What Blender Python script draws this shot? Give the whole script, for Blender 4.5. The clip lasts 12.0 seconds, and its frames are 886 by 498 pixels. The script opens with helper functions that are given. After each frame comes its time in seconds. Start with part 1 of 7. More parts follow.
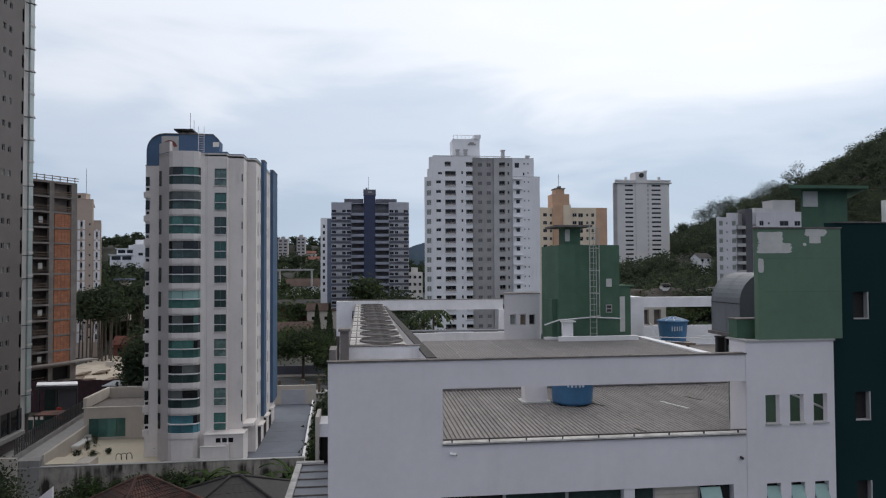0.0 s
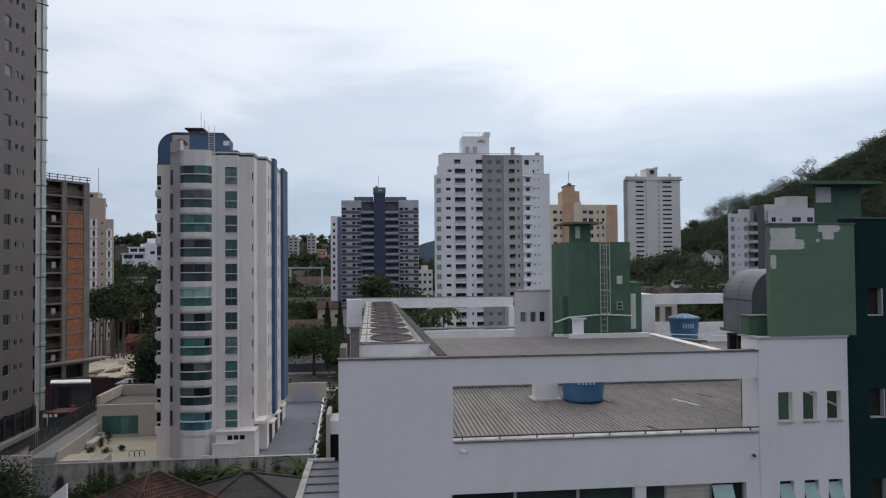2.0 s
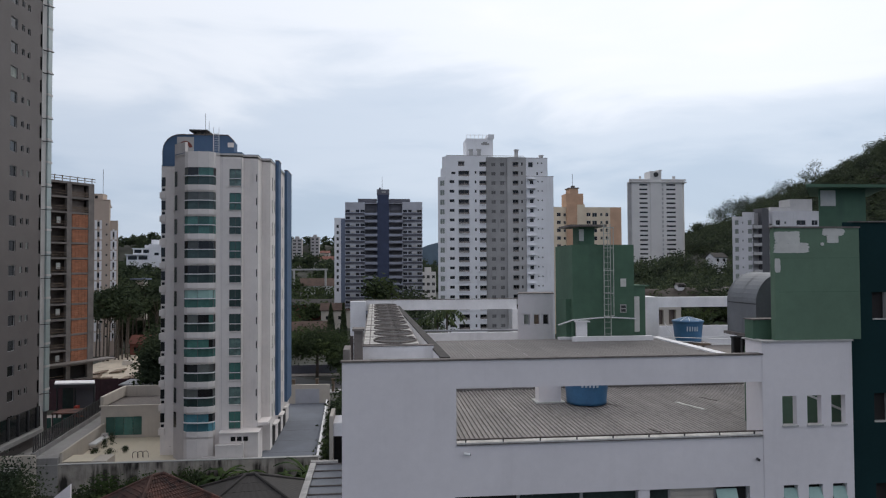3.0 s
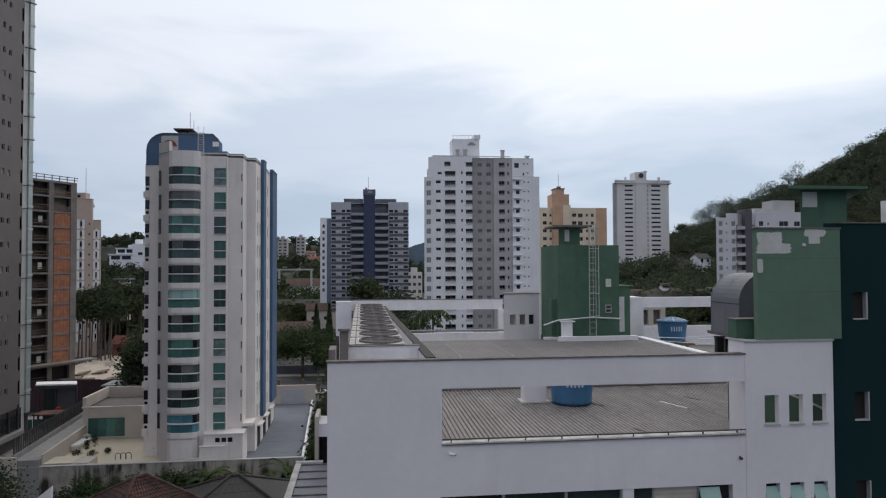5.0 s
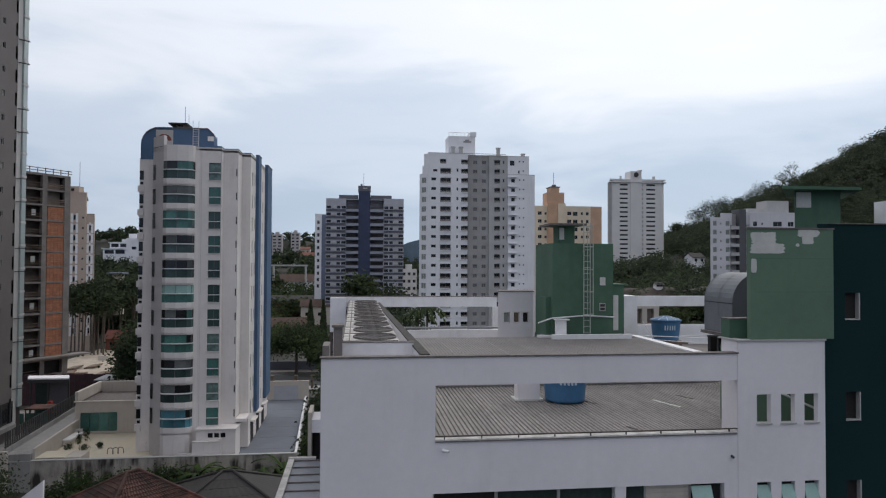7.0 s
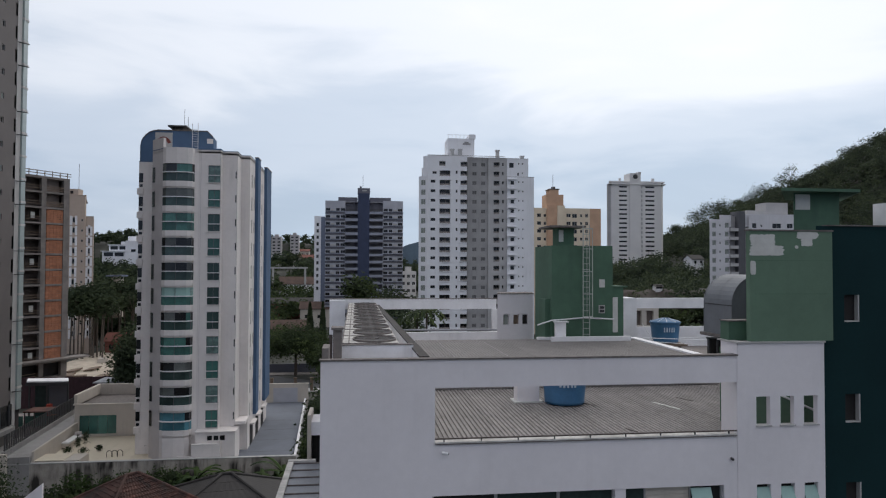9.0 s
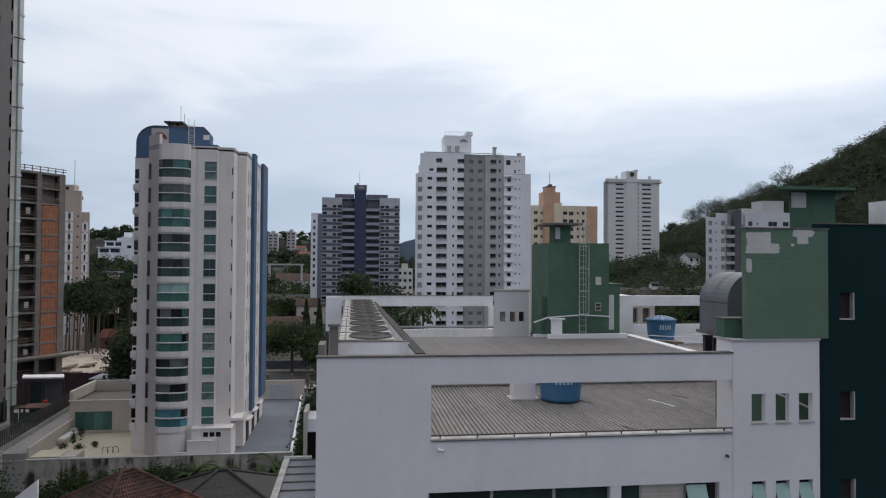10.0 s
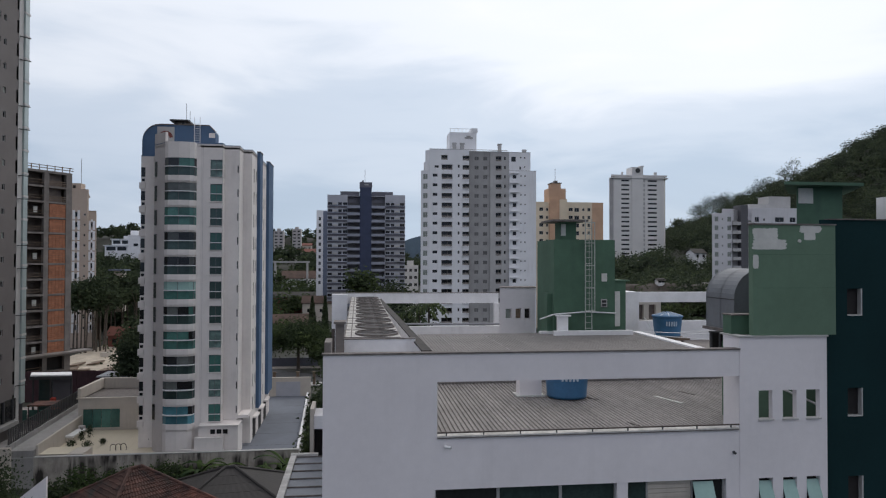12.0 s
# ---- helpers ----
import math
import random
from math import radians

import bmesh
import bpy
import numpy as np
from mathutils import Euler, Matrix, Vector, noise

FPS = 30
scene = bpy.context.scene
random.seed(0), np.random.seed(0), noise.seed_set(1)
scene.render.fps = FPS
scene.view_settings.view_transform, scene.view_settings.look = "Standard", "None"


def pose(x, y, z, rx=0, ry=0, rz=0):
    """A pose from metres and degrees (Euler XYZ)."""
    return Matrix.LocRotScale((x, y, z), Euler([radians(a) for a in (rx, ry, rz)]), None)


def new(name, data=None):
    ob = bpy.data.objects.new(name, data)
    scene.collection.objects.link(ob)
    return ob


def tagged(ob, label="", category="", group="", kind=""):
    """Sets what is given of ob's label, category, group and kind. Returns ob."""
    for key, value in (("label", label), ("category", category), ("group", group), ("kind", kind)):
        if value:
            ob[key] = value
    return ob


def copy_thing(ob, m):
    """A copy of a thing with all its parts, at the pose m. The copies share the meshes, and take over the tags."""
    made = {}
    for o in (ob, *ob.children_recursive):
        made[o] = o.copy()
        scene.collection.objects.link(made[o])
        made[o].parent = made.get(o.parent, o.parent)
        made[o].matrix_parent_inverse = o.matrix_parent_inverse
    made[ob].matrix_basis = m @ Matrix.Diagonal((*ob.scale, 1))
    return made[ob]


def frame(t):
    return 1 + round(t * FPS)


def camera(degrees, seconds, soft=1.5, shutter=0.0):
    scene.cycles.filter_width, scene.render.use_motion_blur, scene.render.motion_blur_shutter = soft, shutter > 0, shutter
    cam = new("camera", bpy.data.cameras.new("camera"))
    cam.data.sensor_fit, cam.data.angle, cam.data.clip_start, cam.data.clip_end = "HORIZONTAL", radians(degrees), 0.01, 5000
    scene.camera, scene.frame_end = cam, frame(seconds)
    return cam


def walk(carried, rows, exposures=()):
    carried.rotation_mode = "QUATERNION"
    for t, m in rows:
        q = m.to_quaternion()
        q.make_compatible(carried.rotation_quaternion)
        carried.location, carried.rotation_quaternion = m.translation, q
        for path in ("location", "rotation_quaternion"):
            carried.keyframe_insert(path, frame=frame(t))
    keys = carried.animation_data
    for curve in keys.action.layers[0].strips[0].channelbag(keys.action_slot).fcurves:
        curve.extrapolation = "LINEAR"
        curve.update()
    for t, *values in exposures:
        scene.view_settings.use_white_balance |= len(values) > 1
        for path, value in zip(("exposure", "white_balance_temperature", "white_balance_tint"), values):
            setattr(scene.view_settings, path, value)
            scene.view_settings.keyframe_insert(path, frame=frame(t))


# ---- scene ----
cam = camera(66.1, 12.0, soft=1.18)
PATH = [  # seconds, x, y, z, pitch, roll, yaw
    (0, -0.000, -0.000, 25.000, 1.560, 0.310, -6.800),
    (0.5, 0.001, -0.002, 25.003, 1.565, 0.337, -6.295),
    (1, 0.000, 0.010, 25.001, 1.485, 0.402, -6.166),
    (1.5, 0.002, 0.020, 24.996, 1.401, 0.422, -6.106),
    (2, 0.005, 0.019, 24.990, 1.369, 0.477, -5.960),
    (2.5, -0.000, 0.009, 25.008, 1.399, 0.533, -5.774),
    (3, -0.007, 0.001, 25.004, 1.544, 0.307, -5.672),
    (5, 0.003, -0.009, 24.996, 1.560, 0.236, -6.832),
    (5.5, 0.000, -0.002, 24.995, 1.521, -0.048, -7.062),
    (6, 0.001, -0.012, 24.994, 1.361, -0.577, -7.434),
    (6.5, -0.004, -0.015, 25.002, 1.296, -0.574, -7.327),
    (7, 0.002, -0.002, 24.990, 1.322, -0.273, -7.279),
    (9, -0.002, -0.013, 24.997, 1.505, -0.213, -7.333),
    (9.5, -0.004, -0.001, 24.995, 1.352, -0.383, -7.706),
    (10, 0.001, -0.005, 24.990, 1.266, -0.370, -7.616),
    (10.5, -0.007, -0.014, 25.008, 1.268, -0.269, -7.588),
    (11, -0.004, 0.003, 24.987, 1.141, -0.178, -7.406),
    (11.5, 0.007, -0.010, 24.992, 1.048, -0.226, -7.350),
    (12, -0.005, -0.004, 25.001, 1.004, -0.176, -7.155),
]
walk(cam, [(t, pose(x, y, z, 90 + pitch, roll, yaw)) for t, x, y, z, pitch, roll, yaw in PATH],
     exposures=((0.0, 0.0), (12.0, 0.0)))

# ---- world: overcast afternoon, bright above, grey-blue towards the horizon ----
SUN_ELEVATION, SUN_AZIMUTH = radians(46), radians(34)  # high, ahead, behind the cloud
world = bpy.data.worlds.new("overcast_sky")
scene.world = world
world.use_nodes = True
wn, wl = world.node_tree.nodes, world.node_tree.links
wn.clear()


def wnode(kind, **values):
    n = wn.new(kind)
    for key, value in values.items():
        n.inputs[key].default_value = value
    return n


sky = wn.new("ShaderNodeTexSky")
sky.sky_type, sky.sun_disc = "NISHITA", False
sky.sun_elevation, sky.sun_rotation = SUN_ELEVATION, SUN_AZIMUTH
coords = wn.new("ShaderNodeTexCoord")
stretch = wn.new("ShaderNodeMapping")
stretch.inputs["Scale"].default_value = (1.0, 1.0, 4.2)
wl.new(coords.outputs["Generated"], stretch.inputs["Vector"])
split = wn.new("ShaderNodeSeparateXYZ")
wl.new(coords.outputs["Generated"], split.inputs[0])
clouds = wnode("ShaderNodeTexNoise", Scale=2.7, Detail=6.0, Roughness=0.5, Distortion=0.35)
wl.new(stretch.outputs[0], clouds.inputs["Vector"])
# brightness: elevation plus cloud relief
amount = wn.new("ShaderNodeMath")
amount.operation = "MULTIPLY_ADD"
wl.new(clouds.outputs["Fac"], amount.inputs[0])
amount.inputs[1].default_value = 0.44
lift_sky = wn.new("ShaderNodeMath")
lift_sky.operation = "ADD"
lift_sky.inputs[1].default_value = 0.012
wl.new(split.outputs["Z"], lift_sky.inputs[0])
wl.new(lift_sky.outputs[0], amount.inputs[2])
deck = wn.new("ShaderNodeValToRGB")
deck.color_ramp.interpolation = "EASE"
stops = deck.color_ramp.elements
stops[0].position, stops[0].color = 0.155, (0.51, 0.62, 0.765, 1)
stops[1].position, stops[1].color = 0.68, (0.90, 0.905, 0.94, 1)
e = stops.new(0.295); e.color = (0.455, 0.55, 0.68, 1)
e = stops.new(0.405); e.color = (0.60, 0.675, 0.785, 1)
e = stops.new(0.525); e.color = (0.82, 0.86, 0.93, 1)
wl.new(amount.outputs[0], deck.inputs[0])
veil = wnode("ShaderNodeMix")
veil.data_type = "RGBA"
dim = wn.new("ShaderNodeVectorMath")
dim.operation = "SCALE"
dim.inputs["Scale"].default_value = 0.1
wl.new(sky.outputs[0], dim.inputs[0])
veil.inputs["Factor"].default_value = 0.93
wl.new(dim.outputs[0], veil.inputs["A"])
wl.new(deck.outputs[0], veil.inputs["B"])
# the cloud deck glows towards the hidden sun and is dimmer and bluer away from it
toward = wn.new("ShaderNodeVectorMath")
toward.operation = "DOT_PRODUCT"
wl.new(coords.outputs["Generated"], toward.inputs[0])
toward.inputs[1].default_value = (math.sin(SUN_AZIMUTH) * math.cos(SUN_ELEVATION), math.cos(SUN_AZIMUTH) * math.cos(SUN_ELEVATION), math.sin(SUN_ELEVATION))
glow = wn.new("ShaderNodeValToRGB")
glow.color_ramp.elements[0].position, glow.color_ramp.elements[0].color = 0.30, (0.50, 0.53, 0.62, 1)
glow.color_ramp.elements[1].position, glow.color_ramp.elements[1].color = 0.93, (1.18, 1.17, 1.16, 1)
e = glow.color_ramp.elements.new(0.66); e.color = (0.87, 0.89, 0.925, 1)
lean_ = wn.new("ShaderNodeMath")
lean_.operation = "MULTIPLY_ADD"
lean_.inputs[1].default_value, lean_.inputs[2].default_value = 0.5, 0.5
wl.new(toward.outputs["Value"], lean_.inputs[0])
wl.new(lean_.outputs[0], glow.inputs[0])
lit = wn.new("ShaderNodeMix")
lit.data_type, lit.blend_type = "RGBA", "MULTIPLY"
lit.inputs["Factor"].default_value = 1.0
wl.new(veil.outputs["Result"], lit.inputs["A"])
wl.new(glow.outputs[0], lit.inputs["B"])
back = wnode("ShaderNodeBackground", Strength=1.0)
wl.new(lit.outputs["Result"], back.inputs["Color"])
wout = wn.new("ShaderNodeOutputWorld")
wl.new(back.outputs[0], wout.inputs["Surface"])

sun_data = bpy.data.lights.new("sun", "SUN")
sun_data.energy, sun_data.angle, sun_data.color = 0.5, radians(30), (1.0, 0.96, 0.9)
sun = new("sun", sun_data)
SUN_WAY = Vector((math.sin(SUN_AZIMUTH) * math.cos(SUN_ELEVATION), math.cos(SUN_AZIMUTH) * math.cos(SUN_ELEVATION), math.sin(SUN_ELEVATION)))
sun.rotation_euler = SUN_WAY.to_track_quat("Z", "Y").to_euler()

# ---- materials ----


def material(name, color, rough=0.8, metal=0.0, vary=0.12, scale=0.6, fine=9.0, streak=0.0, bump=0.15, bump_scale=30.0,
             second=None, random_tint=0.0, spec=0.5, stain=(0.09, 0.08, 0.07), streak_at=0.52, streak_axes=(1.7, 1.7, 0.12)):
    m = bpy.data.materials.new(name)
    m.use_nodes = True
    nt = m.node_tree
    b = nt.nodes["Principled BSDF"]
    b.inputs["Roughness"].default_value = rough
    b.inputs["Metallic"].default_value = metal
    b.inputs["Specular IOR Level"].default_value = spec

    def node(kind, **values):
        n = nt.nodes.new(kind)
        for key, value in values.items():
            n.inputs[key].default_value = value
        return n

    def noise_at(size, detail=5.0, squash=None):
        n = node("ShaderNodeTexNoise", Scale=size, Detail=detail, Roughness=0.6)
        tc = nt.nodes.new("ShaderNodeTexCoord")
        if squash:
            mp = nt.nodes.new("ShaderNodeMapping")
            mp.inputs["Scale"].default_value = squash
            nt.links.new(tc.outputs["Object"], mp.inputs["Vector"])
            nt.links.new(mp.outputs[0], n.inputs["Vector"])
        else:
            nt.links.new(tc.outputs["Object"], n.inputs["Vector"])
        return n.outputs["Fac"]

    def ramp(src, lo, hi, a=(0, 0, 0, 1), c=(1, 1, 1, 1)):
        r = nt.nodes.new("ShaderNodeValToRGB")
        r.color_ramp.elements[0].position, r.color_ramp.elements[1].position = lo, hi
        r.color_ramp.elements[0].color, r.color_ramp.elements[1].color = a, c
        nt.links.new(src, r.inputs[0])
        return r.outputs[0]

    def mix(fac, a, c, mode="MIX"):
        n = nt.nodes.new("ShaderNodeMix")
        n.data_type, n.blend_type = "RGBA", mode
        for sock, value in (("Factor", fac), ("A", a), ("B", c)):
            if isinstance(value, (int, float)):
                n.inputs[sock].default_value = value
            elif isinstance(value, tuple):
                n.inputs[sock].default_value = (*value[:3], 1)
            else:
                nt.links.new(value, n.inputs[sock])
        return n.outputs["Result"]

    dark = tuple(c * (1 - vary) for c in color)
    light = tuple(min(1.0, c * (1 + vary)) for c in (second or color))
    col = mix(ramp(noise_at(scale), 0.35, 0.68), dark, light)
    grain = ramp(noise_at(fine, 3.0), 0.3, 0.75, (1 - vary, 1 - vary, 1 - vary, 1), (1, 1, 1, 1))
    col = mix(1.0, col, grain, "MULTIPLY")
    if streak:
        runs = ramp(noise_at(1.0, 5.0, streak_axes), streak_at, streak_at + 0.2)
        patch = ramp(noise_at(0.25, 2.0), 0.42, 0.65)
        f = nt.nodes.new("ShaderNodeMath")
        f.operation = "MULTIPLY"
        nt.links.new(runs, f.inputs[0])
        nt.links.new(patch, f.inputs[1])
        g = nt.nodes.new("ShaderNodeMath")
        g.operation = "MULTIPLY"
        nt.links.new(f.outputs[0], g.inputs[0])
        g.inputs[1].default_value = streak
        col = mix(g.outputs[0], col, stain)
    if random_tint:
        info = nt.nodes.new("ShaderNodeObjectInfo")
        hsv = node("ShaderNodeHueSaturation")
        mr = node("ShaderNodeMapRange")
        nt.links.new(info.outputs["Random"], mr.inputs["Value"])
        mr.inputs["To Min"].default_value, mr.inputs["To Max"].default_value = 1 - random_tint, 1 + random_tint
        nt.links.new(mr.outputs[0], hsv.inputs["Value"])
        nt.links.new(col, hsv.inputs["Color"])
        col = hsv.outputs[0]
    nt.links.new(col, b.inputs["Base Color"])
    if bump:
        bp = node("ShaderNodeBump", Strength=bump, Distance=0.02)
        nt.links.new(noise_at(bump_scale, 4.0), bp.inputs["Height"])
        nt.links.new(bp.outputs[0], b.inputs["Normal"])
    return m


def leaf_material(name, a, c):
    m = bpy.data.materials.new(name)
    m.use_nodes = True
    nt = m.node_tree
    b = nt.nodes["Principled BSDF"]
    b.inputs["Roughness"].default_value = 0.75
    b.inputs["Specular IOR Level"].default_value = 0.2
    geo = nt.nodes.new("ShaderNodeNewGeometry")
    r = nt.nodes.new("ShaderNodeValToRGB")
    r.color_ramp.elements[0].color, r.color_ramp.elements[1].color = (*a, 1), (*c, 1)
    nt.links.new(geo.outputs["Random Per Island"], r.inputs[0])
    tc = nt.nodes.new("ShaderNodeTexCoord")
    n = nt.nodes.new("ShaderNodeTexNoise")
    n.inputs["Scale"].default_value = 0.15
    n.inputs["Detail"].default_value = 3.0
    nt.links.new(tc.outputs["Object"], n.inputs["Vector"])
    mx = nt.nodes.new("ShaderNodeMix")
    mx.data_type, mx.blend_type = "RGBA", "MULTIPLY"
    mx.inputs["Factor"].default_value = 0.8
    nt.links.new(r.outputs[0], mx.inputs["A"])
    r2 = nt.nodes.new("ShaderNodeValToRGB")
    r2.color_ramp.elements[0].position, r2.color_ramp.elements[0].color = 0.38, (0.38, 0.44, 0.42, 1)
    r2.color_ramp.elements[1].position, r2.color_ramp.elements[1].color = 0.62, (1.25, 1.15, 0.9, 1)
    nt.links.new(n.outputs["Fac"], r2.inputs[0])
    nt.links.new(r2.outputs[0], mx.inputs["B"])
    nt.links.new(mx.outputs["Result"], b.inputs["Base Color"])
    return m


M_WHITE = material("white_render", (0.78, 0.745, 0.76), vary=0.04, scale=0.35, streak=0.09, fine=4, rough=0.85)
M_GRIMY = material("grimy_white_metal", (0.58, 0.56, 0.53), vary=0.22, scale=1.6, streak=0.9, stain=(0.12, 0.09, 0.07))
M_SOIL = material("brown_soil", (0.042, 0.031, 0.024), vary=0.25, scale=0.3)
M_WHITE_TOP = material("white_roof_paint", (0.84, 0.83, 0.84), vary=0.06, scale=1.0, streak=0.3, stain=(0.3, 0.28, 0.26))
M_COPING = material("grey_brown_coping", (0.17, 0.15, 0.14), vary=0.3, scale=3)
M_TOWER = material("cream_tower_paint", (0.77, 0.72, 0.69), vary=0.06, scale=0.2, fine=2, streak=0.22, stain=(0.3, 0.28, 0.26))
M_TOWER_GREY = material("warm_grey_paint", (0.46, 0.43, 0.42), vary=0.08, scale=0.3)
M_BLUE = material("blue_paint", (0.075, 0.135, 0.235), vary=0.1, scale=0.4)
M_WHITE_FAR = material("bright_white_paint", (0.86, 0.86, 0.88), vary=0.05, scale=0.15, streak=0.25, stain=(0.35, 0.34, 0.33))
M_GREY_FAR = material("grey_tower_paint", (0.40, 0.39, 0.385), vary=0.12, scale=0.2, streak=0.4, stain=(0.12, 0.12, 0.12))
M_GREY_FAR2 = material("light_grey_tower_paint", (0.50, 0.49, 0.485), vary=0.1, scale=0.2, streak=0.3, stain=(0.16, 0.16, 0.16))
M_DARK_TOWER = material("dark_warm_grey_paint", (0.150, 0.135, 0.130), vary=0.06, scale=0.3, fine=3)
M_LIGHT_GREY = material("light_grey_paint", (0.45, 0.44, 0.43), vary=0.06)
M_NAVY = material("navy_paint", (0.045, 0.060, 0.115), vary=0.12, scale=0.3)
M_SLATE = material("slate_blue_paint", (0.16, 0.19, 0.26), vary=0.1, scale=0.3)
M_PALE_BLUE = material("pale_blue_paint", (0.43, 0.44, 0.49), vary=0.08, scale=0.3)
# darker than the pale cream below: the tower's shade is in this colour
M_BEIGE = material("shaded_beige_paint", (0.50, 0.40, 0.33), vary=0.06, scale=0.3, streak=0.2, stain=(0.3, 0.24, 0.18))
M_CREAM_FAR = material("pale_cream_paint", (0.70, 0.60, 0.46), vary=0.06, scale=0.3, streak=0.2, stain=(0.3, 0.24, 0.18))
M_OCHRE = material("ochre_paint", (0.56, 0.36, 0.24), vary=0.1, scale=0.3)
M_FAR_BEIGE = material("pale_beige_paint", (0.74, 0.72, 0.70), vary=0.05, scale=0.1)
M_CONCRETE = material("raw_concrete", (0.225, 0.20, 0.185), vary=0.2, scale=0.6, streak=0.5, stain=(0.07, 0.06, 0.055))
M_BRICK = material("orange_hollow_brick", (0.40, 0.165, 0.09), vary=0.16, scale=0.8, random_tint=0.14)
M_TIMBER = material("weathered_timber", (0.20, 0.145, 0.105), vary=0.2, scale=3)
M_GREEN = material("mid_green_paint", (0.120, 0.198, 0.135), vary=0.1, scale=0.35, fine=3, streak=0.25, stain=(0.06, 0.08, 0.07))
M_GREEN2 = material("tower_green_paint", (0.072, 0.145, 0.095), vary=0.12, scale=0.5, fine=3, streak=0.35, stain=(0.03, 0.05, 0.045))
M_DEEP = material("deep_green_paint", (0.008, 0.030, 0.033), vary=0.1, scale=0.4, rough=0.9, spec=0.15)
M_PLASTER = material("bare_filler", (0.60, 0.60, 0.57), vary=0.08, scale=2)
M_SHEET = material("weathered_roof_sheet", (0.285, 0.262, 0.25), vary=0.22, scale=0.45, fine=6, rough=0.75, streak=0.75, streak_at=0.47, streak_axes=(2.6, 0.22, 1.0), stain=(0.14, 0.13, 0.12), bump=0.1, random_tint=0.09)
M_SHEET2 = material("grey_roof_sheet", (0.185, 0.172, 0.166), vary=0.14, scale=0.4, fine=5, rough=0.8, random_tint=0.05)
M_METAL = material("galvanised_metal", (0.30, 0.31, 0.33), vary=0.12, scale=0.8, rough=0.5, metal=0.4)
M_EDGE_GLASS = material("pale_edge_glazing", (0.36, 0.42, 0.41), rough=0.2, vary=0.1, scale=0.4, bump=0)
M_LEAN = material("pale_bluish_sheet", (0.20, 0.215, 0.24), vary=0.15, scale=0.6, rough=0.5)
M_SOOT = material("sooty_brown_coping", (0.042, 0.034, 0.030), vary=0.45, scale=2.0)
M_GLASS_OFFICE = material("office_glass", (0.035, 0.060, 0.058), rough=0.1, vary=0.3, scale=0.4, bump=0)
M_CORE = material("charcoal_paint", (0.115, 0.115, 0.125), vary=0.1, scale=0.3)
M_VAULT = material("dull_grey_sheet_metal", (0.17, 0.18, 0.195), vary=0.1, scale=0.7, rough=0.55, metal=0.2)
M_DARK_METAL = material("dark_metal", (0.045, 0.045, 0.048), vary=0.2, rough=0.6)
M_RAIL_WHITE = material("white_metal", (0.72, 0.72, 0.72), vary=0.05, rough=0.5)
M_RUST = material("rusty_pipe_metal", (0.10, 0.08, 0.07), vary=0.35, scale=4, rough=0.8)
M_TANK = material("blue_plastic", (0.045, 0.15, 0.29), vary=0.12, scale=1.5, rough=0.5, streak=0.3, stain=(0.04, 0.1, 0.18))
M_LETTER = material("pale_print", (0.55, 0.62, 0.7), vary=0.1)
M_GLASS_DARK = material("dark_window_glass", (0.018, 0.020, 0.022), rough=0.12, vary=0.3, scale=0.5, bump=0, random_tint=0.6)
M_GLASS_TEAL = material("teal_window_glass", (0.075, 0.19, 0.165), rough=0.12, vary=0.25, scale=0.5, bump=0, random_tint=0.3)
M_GLASS_BLUE = material("blue_window_glass", (0.09, 0.24, 0.29), rough=0.1, vary=0.2, scale=0.5, bump=0, random_tint=0.25)
M_GLASS_PALE = material("pale_green_glass", (0.30, 0.46, 0.42), rough=0.15, vary=0.08, scale=0.6, bump=0)
M_CURTAIN = material("drawn_curtain", (0.30, 0.33, 0.30), vary=0.2, scale=2)
# near-black colour in place of the shade inside rooms and openings
M_INSIDE = material("near_black_room_shade", (0.018, 0.015, 0.015), vary=0.3)
M_FRAME = material("grey_window_frame", (0.36, 0.36, 0.36), vary=0.05)
M_GROUND = material("earth_and_scrub", (0.026, 0.034, 0.020), vary=0.4, scale=0.05, fine=0.6, second=(0.040, 0.040, 0.030))
M_ASPHALT = material("asphalt", (0.07, 0.07, 0.072), vary=0.2, scale=0.3)
M_SLAB = material("bluish_painted_slab", (0.145, 0.16, 0.19), vary=0.1, scale=0.25, fine=1.5)
M_PATIO = material("cream_patio_tile", (0.66, 0.59, 0.46), vary=0.07, scale=0.3)
M_STAINED = material("stained_wall_render", (0.46, 0.42, 0.37), vary=0.18, scale=0.6, streak=1.7, stain=(0.035, 0.030, 0.026), streak_at=0.41, streak_axes=(1.3, 1.3, 0.16))
M_CREAM = material("cream_wall_paint", (0.55, 0.50, 0.44), vary=0.07, scale=0.4, streak=0.2)
M_SAND = material("pale_sand_and_rubble", (0.50, 0.43, 0.34), vary=0.2, scale=0.35, fine=2)
M_TILE_RED = material("clay_roof_tile", (0.058, 0.026, 0.021), vary=0.5, scale=0.9, random_tint=0.25, second=(0.12, 0.046, 0.032), streak=1.2, stain=(0.028, 0.024, 0.02), streak_at=0.42, streak_axes=(0.9, 0.9, 0.9))
M_TILE_GREY = material("dark_fibre_cement", (0.043, 0.039, 0.037), vary=0.15, scale=0.5, random_tint=0.12)
M_BARK = material("bark", (0.12, 0.095, 0.075), vary=0.25, scale=2)
M_ORANGE = material("orange_plastic", (0.55, 0.13, 0.03), vary=0.1)
M_MAROON = material("maroon_board_paint", (0.055, 0.022, 0.027), vary=0.25, scale=1.0)
# backs of open bays: their shade is mixed into this dark colour
M_LOGGIA = material("loggia_render_with_shade", (0.17, 0.14, 0.125), vary=0.25, scale=0.6, random_tint=0.3)
